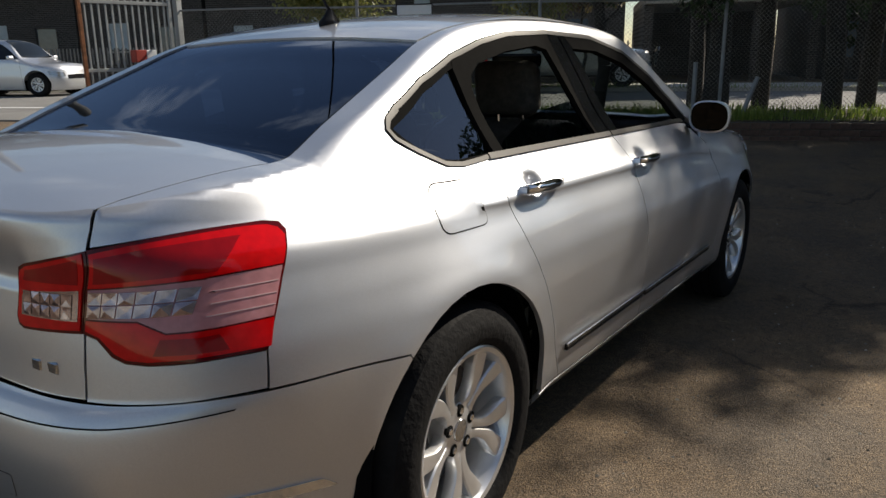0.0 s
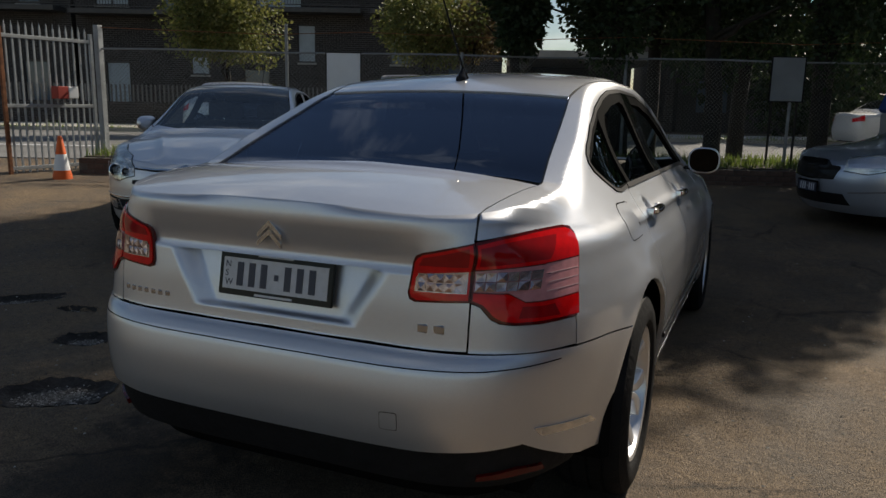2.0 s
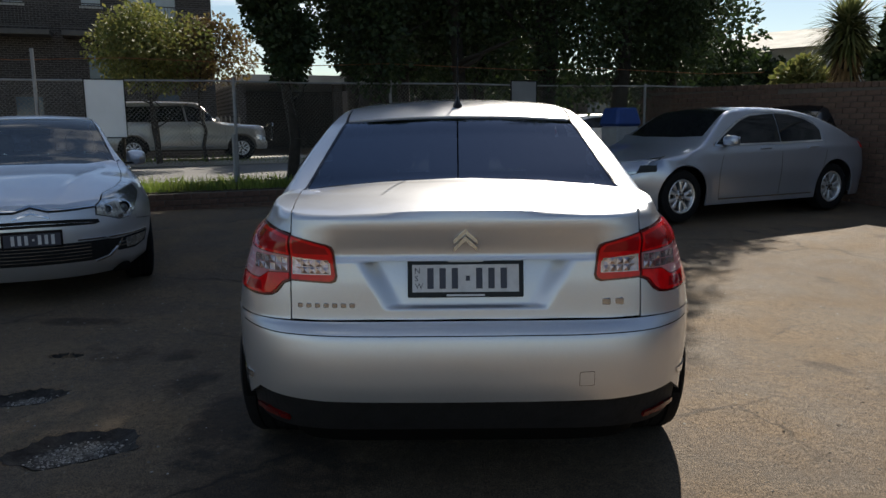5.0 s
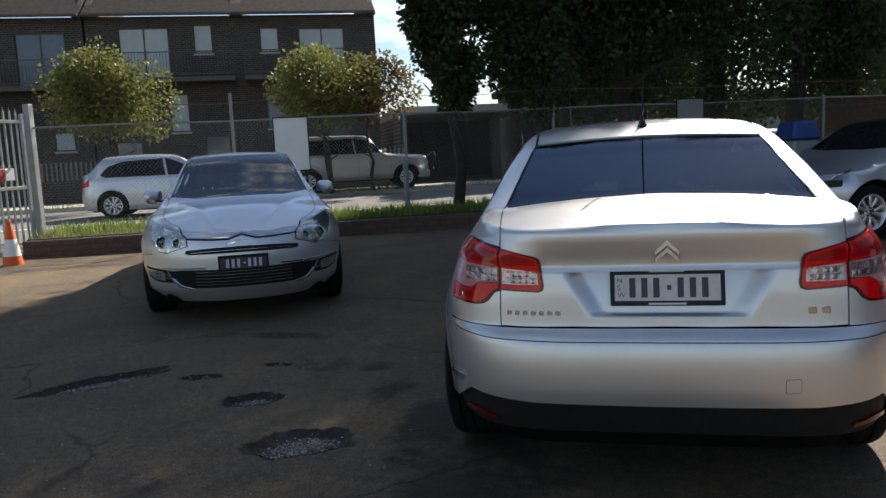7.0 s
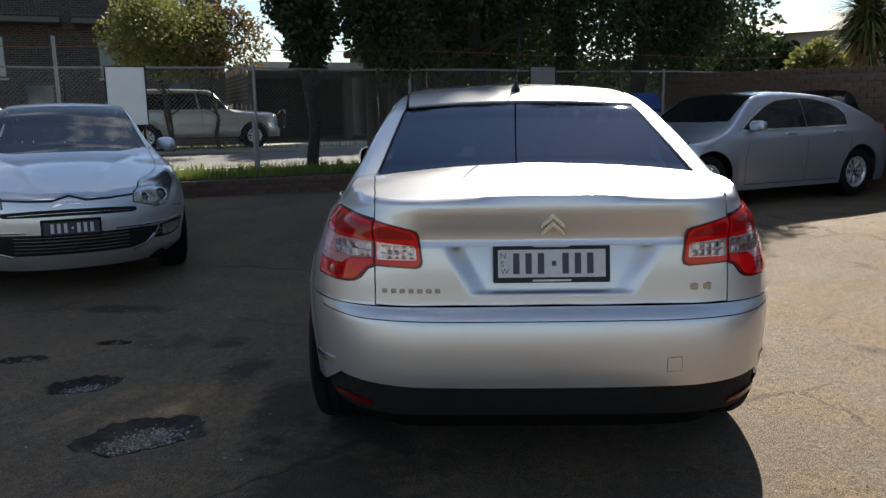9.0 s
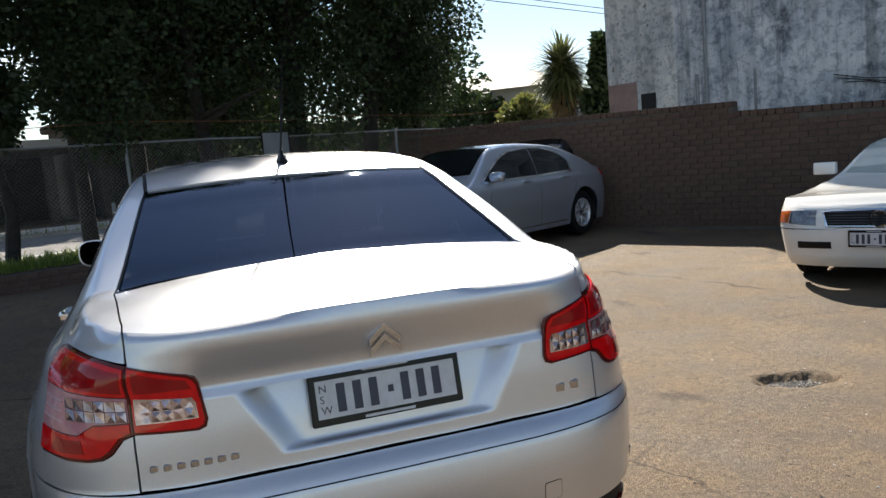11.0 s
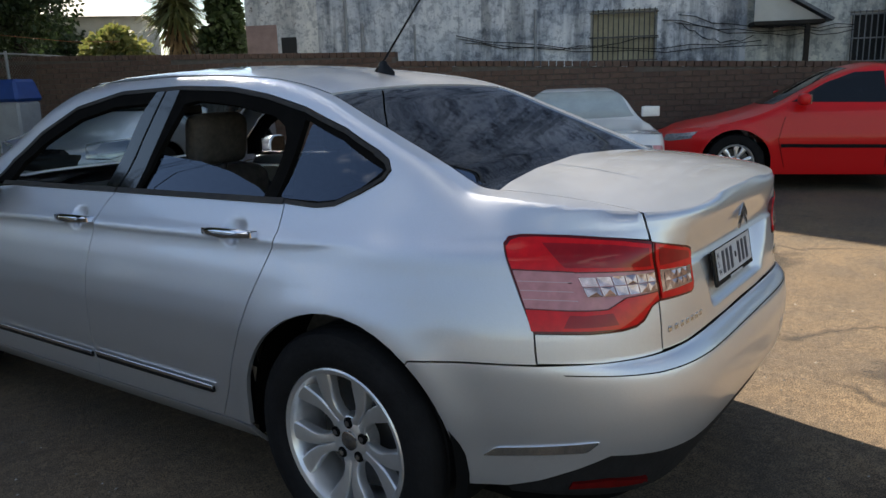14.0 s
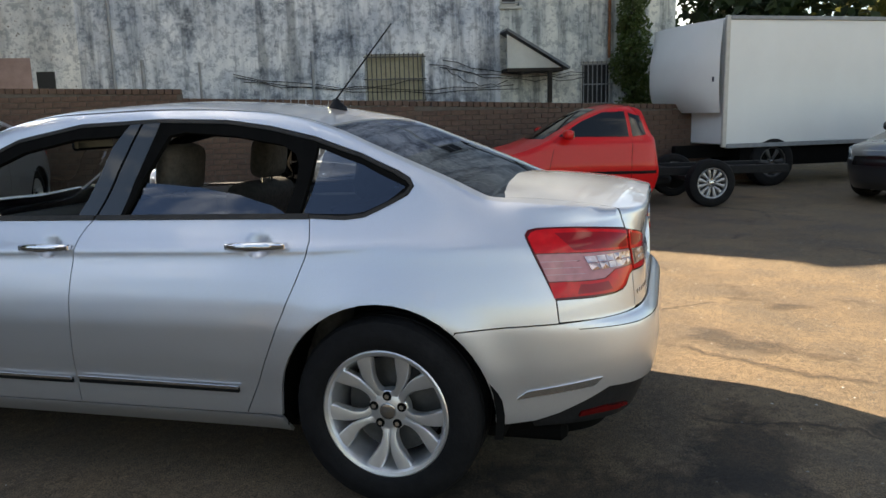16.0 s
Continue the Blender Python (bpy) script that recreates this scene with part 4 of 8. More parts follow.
    for sd in (1, -1):
        for y0, y1 in ((1.37, 2.13), (2.21, 3.02)):
            body("door_card", [[S(y0, 0.42), S(y0, 0.985), S(y1, 0.99), S(y1, 0.42)]], (sd,), CABIN_LIGHT, "pale inner door lining", gap=0, off=-0.07, skirt=0.02, dt=0.08, dq=0.08)
            body("door_card_trim", [[S(y0 + 0.05, 0.62), S(y0 + 0.05, 0.80), S(y1 - 0.05, 0.80), S(y1 - 0.05, 0.62)]], (sd,), CAR_TRIM, "dark padded arm rest", gap=0, off=-0.10, skirt=0, dt=0.08, dq=0.08)
    return car


def cup(yc, zc):
    """A shallow round cup pressed into a door behind its handle."""
    def f(P, n, uv):
        r = np.hypot((P[:, 1] - yc) / 0.062, (P[:, 2] - zc) / 0.046)
        d = np.clip(1 - r, 0, 1)
        d = d * d * (3 - 2 * d)
        return P - n * (0.030 * d)[:, None]
    return f


def boot_shape(P, n, uv):
    """The lid's fold above the plate, the recess round the plate and the ducktail lip."""
    x, y, z = np.abs(P[:, 0]), P[:, 1], P[:, 2]
    onface = np.clip((1.3 - uv[:, 1]) / 0.25, 0, 1) * (y < 0.4)
    hw = np.interp(z, [0.69, 0.836], [0.265, 0.348])
    st = lambda v, w: np.clip(v / w, 0, 1) ** 2 * (3 - 2 * np.clip(v / w, 0, 1))
    rec = st(hw - x, 0.075) * st(z - 0.686, 0.014) * st(0.838 - z, 0.006)
    fold = 0.010 * st(z - 0.838, 0.014) * (1 - st(z - 0.854, 0.11)) * (1 - st(x - 0.40, 0.05))
    Q = P.copy()
    Q[:, 1] = y + onface * (0.048 * rec * (0.5 + 0.5 * (z - 0.68) / 0.17) + fold)
    return Q


def bonnet_shape(P, n, uv):
    """Two soft ridges that run from the windscreen's corners in towards the nose."""
    x, y = np.abs(P[:, 0]), P[:, 1]
    line = np.interp(y, [3.5, 4.7], [0.58, 0.17])
    Q = P.copy()
    Q[:, 2] = P[:, 2] + 0.016 * np.exp(-np.abs((x - line) / 0.055) ** 1.6) * np.clip((4.68 - y) / 0.3, 0, 1) * np.clip((y - 3.48) / 0.25, 0, 1)
    return Q


def handle(car, sh, sd, yc, zc):
    x = float(sh.at(*sh.find("side", yc, zc))[0])
    h = new("door_handle")
    h.parent, h.matrix_basis = car, pose(sd * x, yc, zc)
    h["label"] = "chrome door handle over a round cup"
    bm = bmesh.new()
    secs = []
    for k in range(13):
        f = k / 12
        y = -0.118 + 0.236 * f
        e = abs(2 * f - 1)
        hh, xx = 0.0155 * (1 - 0.35 * e**3), 0.034 - 0.018 * e**4
        dp = 0.011
        secs.append([bm.verts.new((sd * (xx + dx), y, dz)) for dx, dz in ((-dp, -hh), (dp * 0.3, -hh), (dp, -hh * 0.4), (dp, hh * 0.5), (dp * 0.2, hh), (-dp, hh))])
    for p, q in zip(secs, secs[1:]):
        for i in range(6):
            bm.faces.new((p[i], q[i], q[(i + 1) % 6], p[(i + 1) % 6]))
    bm.faces.new(secs[0]), bm.faces.new(secs[-1])
    bmesh.ops.recalc_face_normals(bm, faces=bm.faces)
    part("grip", smooth(bm, 50), CHROME, h)
    for y in (-0.105, 0.105):
        bm = bmesh.new()
        box(bm, (min(0, sd * 0.03), y - 0.014, -0.011), (max(0, sd * 0.03), y + 0.014, 0.011), 0.003)
        part("mount", bm, CHROME, h)


def tail_lamp(car, sh, sd, lamp_front, lamp_top, lamp_bottom):
    R_, S = (lambda a, b: ("rear", a, b)), (lambda a, b: ("side", a, b))
    P = sh.path
    lamp = new("tail_lamp")
    lamp.parent = car
    lamp["label"] = "red and clear wrap-round tail lamp"

    def lens(name, pts, mat, g=0.0, off=0.003, label="", sk=0.006, d=0.02):
        return part(name, panel_mesh(sh, [P(pts)], [mat], (sd,), g, off, sk, d, d), mat, lamp, label)
    outer = lamp_top[::-1] + lamp_front[::-1] + lamp_bottom[::-1]
    inner = [R_(0.5505, 0.776), R_(0.5505, 0.920), R_(0.435, 0.893), R_(0.418, 0.885), R_(0.411, 0.870), R_(0.400, 0.792), R_(0.405, 0.776), R_(0.42, 0.770)]
    for loop in (outer, inner):
        lens("lamp_housing", loop, DIM_RED, 0.0, 0.004, "", 0.012)
    # wing part, three bands
    top_a, top_b = 0.853, 0.866
    band_top = [R_(0.557, top_a), R_(0.62, 0.857), R_(0.69, 0.860), S(0.30, 0.861), S(0.437, top_b)]
    band_low = [R_(0.557, 0.803), R_(0.63, 0.799), R_(0.665, 0.776), R_(0.69, 0.775), S(0.30, 0.776), S(0.396, 0.780)]
    lens("upper_red_lens", [R_(0.557, 0.914)] + [R_(0.60, 0.925), R_(0.66, 0.936), S(0.40, 0.939), S(0.44, 0.937), S(0.459, 0.930), S(0.465, 0.916), S(0.439, top_b + 0.003)] + [(a, b, c + 0.003) for a, b, c in band_top[:-1][::-1]], RED_LENS, 0, 0.007, "red lens")
    lens("clear_lens", band_top + band_low[::-1], CLEAR_LENS, 0, 0.006, "clear pinkish lens band")
    lens("lower_red_lens", [(a, b, c - 0.003) for a, b, c in band_low] + [S(0.378, 0.728), R_(0.70, 0.727), R_(0.65, 0.728), R_(0.622, 0.733), R_(0.605, 0.744), R_(0.58, 0.772), R_(0.557, 0.782)], RED_LENS, 0, 0.007, "red lens")
    lens("turn_lens", [R_(0.66, 0.765), R_(0.70, 0.762), S(0.30, 0.764), S(0.31, 0.735), R_(0.70, 0.735), R_(0.655, 0.738)], DEEP_RED, 0, 0.0078, "dark amber-red lens", 0.001)
    lens("dark_lens", [R_(0.565, 0.906), R_(0.62, 0.918), R_(0.69, 0.925), R_(0.695, 0.872), R_(0.62, 0.868), R_(0.565, 0.864)], DEEP_RED, 0, 0.0078, "deep red lens", 0.001)
    # lid part
    lens("inner_red_lens", [R_(0.547, 0.782), R_(0.547, 0.915), R_(0.437, 0.888), R_(0.424, 0.880), R_(0.417, 0.868), R_(0.407, 0.794), R_(0.411, 0.782), R_(0.425, 0.776)], RED_LENS, 0, 0.007, "red lens")
    lens("inner_dark_lens", [R_(0.541, 0.862), R_(0.541, 0.906), R_(0.437, 0.881), R_(0.427, 0.862)], DEEP_RED, 0, 0.0078, "deep red lens", 0.001)
    lens("led_band", [R_(0.543, 0.797), R_(0.543, 0.852), R_(0.432, 0.842), R_(0.421, 0.832), R_(0.419, 0.797)], REFLECTOR, 0, 0.0082, "clear led band", 0.002)
    # the small square reflectors behind the clear bands, each a tilted facet pair
    cells = [(0.436 + 0.0215 * i, 0.8105 + 0.0225 * j, 0.0103, 0.0098) for i in range(5) for j in range(2)]
    cells += [(0.569 + 0.0215 * i, 0.815 + 0.0235 * j, 0.0108, 0.0100) for i in range(6) for j in range(2)]
    rng = random.Random(7)
    for x, z, h, w in cells:
        c = [sh.find("rear", x + a, z + b) for a, b in ((-w, -h), (w, -h), (w, h), (-w, h), (w * rng.uniform(-0.5, 0.5), h * rng.uniform(-0.5, 0.5)))]
        p, n = sh.at(*np.array(c).T), sh.normal(*np.array(c).T)
        V = list((p[:4] + n[:4] * 0.0095) * (sd, 1, 1))
        V.append((p[4] + n[4] * rng.choice((0.0125, 0.0086))) * (sd, 1, 1))
        F = [[0, 1, 4], [1, 2, 4], [2, 3, 4], [3, 0, 4]]
        part("led_reflector", mesh_of("cell", V, [f if sd > 0 else f[::-1] for f in F]), REFLECTOR, lamp)
    # ribs in the outer part of the clear band
    for z in (0.800, 0.820, 0.841):
        lens("lens_rib", [S(0.395 + (z - 0.78) * 0.45, z + 0.001), S(0.30, z - 0.002), R_(0.70, z - 0.003), R_(0.70, z - 0.0048), S(0.30, z - 0.0038), S(0.395 + (z - 0.78) * 0.45, z - 0.0008)], LENS_LINE, 0, 0.0068, "", 0.0008)


def door_mirror(car, sd, y, z):
    mr = new("door_mirror")
    mr.parent, mr.matrix_basis = car, pose(sd * 0.838, y, z) @ Matrix.Scale(0.76, 4)
    mr["label"] = "silver door mirror on a black foot"
    bm = bmesh.new()
    prof = [(-0.075, 0.9), (-0.07, 1.0), (-0.03, 0.99), (0.03, 0.86), (0.07, 0.6), (0.09, 0.25)]
    secs = []
    for yy, s in prof:
        secs.append([bm.verts.new((sd * (0.112 * s * math.copysign(abs(math.cos(a)) ** 0.7, math.cos(a)) + 0.02), yy + 0.03 * math.cos(a), 0.096 * s * math.copysign(abs(math.sin(a)) ** 0.75, math.sin(a)))) for a in [k * math.pi / 12 for k in range(24)]])
    for p, q in zip(secs, secs[1:]):
        for i in range(24):
            bm.faces.new((p[i], q[i], q[(i + 1) % 24], p[(i + 1) % 24]))
    bm.faces.new(secs[-1])
    bmesh.ops.recalc_face_normals(bm, faces=bm.faces)
    part("mirror_shell", smooth(bm, 50), SILVER, mr)
    bm = bmesh.new()
    bm.faces.new([bm.verts.new((sd * (0.101 * math.copysign(abs(math.cos(a)) ** 0.7, math.cos(a)) + 0.02), -0.072 + 0.027 * math.cos(a) - 0.022 * math.sin(a), 0.087 * math.copysign(abs(math.sin(a)) ** 0.75, math.sin(a)))) for a in [k * math.pi / 12 for k in range(24)]])
    part("mirror_glass", bm, MIRROR_GLASS, mr, "mirror glass")
    bm = bmesh.new()
    box(bm, (min(-sd * 0.13, sd * 0.0), -0.03, -0.075), (max(-sd * 0.13, sd * 0.0), 0.05, -0.05), 0.01)
    part("mirror_foot", bm, BLACK_TRIM, mr)


def number_plate(car, m, frame_w=0.372, frame_h=0.134, dark=False, label="number plate"):
    pl = new("number_plate")
    pl.parent, pl.matrix_basis = car, m
    pl["label"] = label
    w, h = frame_w, frame_h
    bm = bmesh.new()
    box(bm, (-w / 2 - 0.013, -h / 2 - 0.015, -0.006), (w / 2 + 0.013, h / 2 + 0.018, 0.004), 0.003)
    part("plate_frame", bm, BLACK_TRIM, pl)
    bm = bmesh.new()
    box(bm, (-w / 2 + 0.002, -h / 2 + 0.002, 0.004), (w / 2 - 0.002, h / 2 - 0.002, 0.0055))
    part("plate_face", bm, PLATE_INK if dark else PLATE_WHITE, pl)
    ink = PLATE_WHITE if dark else PLATE_INK
    step = (w - 0.07) / 7
    for k in range(7):
        x = -w / 2 + 0.045 + step * k
        bm = bmesh.new()
        if k == 3:
            box(bm, (x + step * 0.25, -0.008, 0.0055), (x + step * 0.6, 0.008, 0.007))
        else:
            hh = h * 0.36
            box(bm, (x + step * 0.1, -hh, 0.0055), (x + step * 0.62, hh, 0.007))
        part("plate_bar", bm, ink, pl)
    if not dark:
        for k, letter in enumerate("WSN"):
            lettering("state_letter", letter, 0.2 * h, ink, pl, pose(-w / 2 + 0.010, -h * 0.36 + k * h * 0.27, 0.0057), 0.001)
        for y, ww in ((h / 2 + 0.006, 0.055), (-h / 2 - 0.011, 0.06)):
            bm = bmesh.new()
            box(bm, (-ww, y, 0.004), (ww, y + 0.006, 0.0055))
            part("frame_bar", bm, PLATE_WHITE, pl)


def emblem(car, m, size=0.08, mat=None):
    em = new("emblem")
    em.parent, em.matrix_basis = car, m
    em["label"] = "two chrome chevron strips"
    for k, z in enumerate((0.0, 0.48)):
        bm = bmesh.new()
        w, s = size / 2, size
        pts = [(-w, z * s * 0.62), (0, z * s * 0.62 + 0.42 * s), (w, z * s * 0.62), (w, z * s * 0.62 + 0.17 * s), (0, z * s * 0.62 + 0.62 * s), (-w, z * s * 0.62 + 0.17 * s)]
        lo = [bm.verts.new((x, y, 0)) for x, y in pts]
        hi = [bm.verts.new((x * 0.96, y, 0.006)) for x, y in pts]
        bm.faces.new((hi[0], hi[1], hi[4], hi[5])), bm.faces.new((hi[1], hi[2], hi[3], hi[4]))
        for i in range(6):
            bm.faces.new((lo[i], lo[(i + 1) % 6], hi[(i + 1) % 6], hi[i]))
        bmesh.ops.recalc_face_normals(bm, faces=bm.faces)
        part("chevron", bm, mat or BADGE, em)


def headlamp(car, sh, sd):
    Fr, S, T_ = (lambda a, b: ("front", a, b)), (lambda a, b: ("side", a, b)), (lambda a, b: ("top", a, b))
    P = sh.path
    hl = new("headlamp")
    hl.parent = car
    hl["label"] = "swept-back clear headlamp with twin round lenses"
    loop = [Fr(0.53, 0.645), Fr(0.435, 0.672), Fr(0.44, 0.738), T_(0.495, 4.50), T_(0.59, 4.35), T_(0.653, 4.16), S(4.20, 0.797), S(4.35, 0.718), S(4.415, 0.662), Fr(0.68, 0.628), Fr(0.60, 0.618)]
    part("lamp_bowl", panel_mesh(sh, [P(loop)], [HEAD_INNER], (sd,), 0.002, 0.002, 0.03, 0.02, 0.02), HEAD_INNER, hl, "pale lamp inside")
    part("lamp_glass", panel_mesh(sh, [P(loop)], [LAMP_GLASS], (sd,), 0.003, 0.022, 0, 0.02, 0.02), LAMP_GLASS, hl, "clear headlamp glass")
    for x, z, r in ((0.515, 0.697, 0.036), (0.640, 0.702, 0.050)):
        t, q = sh.find("front", x, z)
        p, n = sh.at(t, q), sh.normal(np.array([t]), np.array([q]))[0]
        a = Vector(p * (sd, 1, 1))
        bm = bmesh.new()
        lathe(bm, [(-0.03, r), (0.020, r * 1.05), (0.022, r * 0.9), (0.0, r * 0.72), (-0.02, r * 0.7)], 24, "Z")
        part("projector", smooth(bm), CHROME, hl, "dark lamp ring", Matrix.Translation(a) @ pose(0, 0, 0, -78))
        bm = bmesh.new()
        bmesh.ops.create_uvsphere(bm, u_segments=18, v_segments=9, radius=r * 0.7, matrix=Matrix.Translation(a - Vector((0, 0.008, 0))))
        part("projector_lens", smooth(bm), LAMP_BALL, hl, "round lamp lens")


def saloon_front(car, sh, body, S, T_, Fr):
    fine = dict(dq=0.014, dt=0.022)
    nose_line = [Fr(0.0, 0.762), Fr(0.05, 0.748), Fr(0.11, 0.733), Fr(0.25, 0.733), Fr(0.432, 0.740)]
    body("front_bumper", [nose_line + [Fr(0.43, 0.669), Fr(0.53, 0.641), Fr(0.60, 0.614), Fr(0.68, 0.624), S(4.417, 0.655), S(4.38, 0.598), S(4.15, 0.578)] + ring_arc(*S_ARCH[1], 38, -8, 8) + [S(4.3, 0.22), Fr(0.6, 0.2), Fr(0.3, 0.2), Fr(0.0, 0.2)]], (1, -1), gap=0.001, **fine)
    over = dict(gap=0, skirt=0.012, dq=0.014, dt=0.022)
    body("upper_grille", [[Fr(0.0, 0.607), Fr(0.25, 0.604), Fr(0.42, 0.602), Fr(0.45, 0.612), Fr(0.44, 0.638), Fr(0.25, 0.650), Fr(0.0, 0.655)]], (1, -1), BLACK_MATT, "black upper grille slot", off=0.012, **over)
    body("grille_bar", [[Fr(0.0, 0.628), Fr(0.25, 0.624), Fr(0.40, 0.616), Fr(0.40, 0.618), Fr(0.25, 0.6265), Fr(0.0, 0.6305)]], (1, -1), BADGE, "", off=0.014, gap=0, skirt=0.006, dq=0.014, dt=0.03)
    body("plate_panel", [[Fr(0.0, 0.470), Fr(0.28, 0.470), Fr(0.285, 0.570), Fr(0.0, 0.570)]], (1, -1), SILVER, "", off=0.005, **over)
    body("lower_grille", [[Fr(0.0, 0.325), Fr(0.40, 0.325), Fr(0.50, 0.35), Fr(0.61, 0.465), Fr(0.50, 0.478), Fr(0.0, 0.478)]], (1, -1), BLACK_MATT, "black lower air intake", off=0.006, **over)
    for z in (0.352, 0.378, 0.404, 0.430, 0.454):
        body("grille_bar", [[Fr(0.0, z), Fr(0.2, z), Fr(0.38, z + 0.002), Fr(0.38, z + 0.007), Fr(0.2, z + 0.006), Fr(0.0, z + 0.005)]], (1, -1), CHROME, "", off=0.012, gap=0, skirt=0.006, dq=0.014, dt=0.03)
    # black strip laid on the nose as the shade under the bonnet edge
    body("bonnet_gap", [[Fr(0.0, 0.742), Fr(0.05, 0.727), Fr(0.11, 0.708), Fr(0.25, 0.710), Fr(0.43, 0.722), Fr(0.43, 0.734), Fr(0.25, 0.724), Fr(0.11, 0.724), Fr(0.05, 0.741), Fr(0.0, 0.756)]], (1, -1), BLACK_MATT, "dark gap under the bonnet edge", off=0.004, **over)
    # chrome edge of the bonnet, rising to a chevron, and a second chevron under it
    body("nose_chevron", [[Fr(0.0, 0.752), Fr(0.05, 0.738), Fr(0.11, 0.722), Fr(0.25, 0.723), Fr(0.43, 0.733), Fr(0.43, 0.740), Fr(0.25, 0.732), Fr(0.115, 0.733), Fr(0.055, 0.750), Fr(0.0, 0.765)]], (1, -1), CHROME, "chrome chevron edge of the bonnet", off=0.008, **over)
    body("nose_chevron", [[Fr(0.0, 0.700), Fr(0.05, 0.686), Fr(0.115, 0.664), Fr(0.125, 0.673), Fr(0.055, 0.699), Fr(0.0, 0.714)]], (1, -1), CHROME, "small chrome chevron", off=0.008, **over)
    for sd in (1, -1):
        body("fog_lamp_recess", [[Fr(0.575, 0.370), Fr(0.56, 0.470), S(4.40, 0.482), S(4.20, 0.485), S(4.24, 0.40), S(4.40, 0.366)]], (sd,), BLACK_MATT, "black fog lamp recess", off=0.003, **over)
        body("fog_lamp", [[Fr(0.635, 0.385), Fr(0.635, 0.462), S(4.38, 0.470), S(4.24, 0.472), S(4.27, 0.412), S(4.40, 0.386)]], (sd,), HEAD_INNER, "clear fog lamp", off=0.008, **over)
        for z in (0.405, 0.432):
            body("fog_lamp_bar", [[Fr(0.580, z), Fr(0.632, z + 0.002), Fr(0.632, z + 0.010), Fr(0.580, z + 0.008)]], (sd,), CHROME, "", off=0.008, **over)
        body("bumper_trim", [[Fr(0.295, 0.488), Fr(0.55, 0.486), S(4.42, 0.490), S(4.24, 0.493), S(4.24, 0.501), S(4.42, 0.499), Fr(0.55, 0.497), Fr(0.295, 0.500)]], (sd,), CHROME, "thin chrome bumper line", off=0.009, **over)
        body("grille_trim", [[Fr(0.40, 0.318), Fr(0.505, 0.345), Fr(0.565, 0.40), Fr(0.60, 0.47), Fr(0.613, 0.47), Fr(0.578, 0.398), Fr(0.515, 0.338), Fr(0.41, 0.308)]], (sd,), CHROME, "chrome edge of the air intake", off=0.010, **over)
    number_plate(car, pose(0, 4.792, 0.522, 90, 0, 180), 0.372, 0.095, dark=True, label="black front number plate")

# ---- ground ----
CAR_TILT = Matrix.Translation((0, 2.2, 0)) @ pose(0, 0, 0, -1.7) @ Matrix.Translation((0, -2.2, 0))
RD, RN = (0.9203, 0.3911), (-0.3911, 0.9203)      # along the street, and from the yard towards it


def street(s, off, z=0.0, turn=0.0):
    """A pose by the metres along and across the street; x runs along it, y away from the yard."""
    return pose(RD[0] * s + RN[0] * off, RD[1] * s + RN[1] * off, z, 0, 0, 23.02 + turn)


HOLES = [(-1.58, 0.72, 0.25, 0.18, 20), (-2.13, 1.38, 0.17, 0.12, 15), (-3.31, 1.69, 0.43, 0.13, 48), (-2.68, 1.81, 0.13, 0.06, 10), (-2.30, 2.10, 0.10, 0.045, 0), (2.67, 1.66, 0.22, 0.12, -20)]


def ground_z(x, y):
    """Height of the yard: level, with the slight fall under the saloon and the worn hollows."""
    x, y = np.asarray(x, float), np.asarray(y, float)
    w = np.clip(1 - (np.maximum(np.abs(x) - 1.3, 0) + np.maximum(np.abs(y - 2.3) - 2.6, 0)) / 1.6, 0, 1)
    z = -0.0297 * np.clip(y - 2.2, -2.6, 2.6) * w * w * (3 - 2 * w)
    off = x * RN[0] + y * RN[1]
    r = np.clip((off - 4.2) / 4.8, 0, 1)
    z = z + 0.16 * r * r * (3 - 2 * r)
    z = z + 0.012 * np.sin(x * 0.9 + 1) * np.sin(y * 0.7) * np.clip((np.hypot(x, y - 2) - 3) / 3, 0, 1)
    for hx, hy, a, b, rot in HOLES:
        c, s = math.cos(radians(rot)), math.sin(radians(rot))
        u, v = ((x - hx) * c + (y - hy) * s) / a, (-(x - hx) * s + (y - hy) * c) / b
        r = np.hypot(u, v) * (1 + 0.08 * np.sin(5 * np.arctan2(v, u) + hx * 7) + 0.04 * np.sin(9 * np.arctan2(v, u) + hy * 5))
        z = z - 0.040 * np.clip((1.06 - r) / 0.25, 0, 1)
    return z


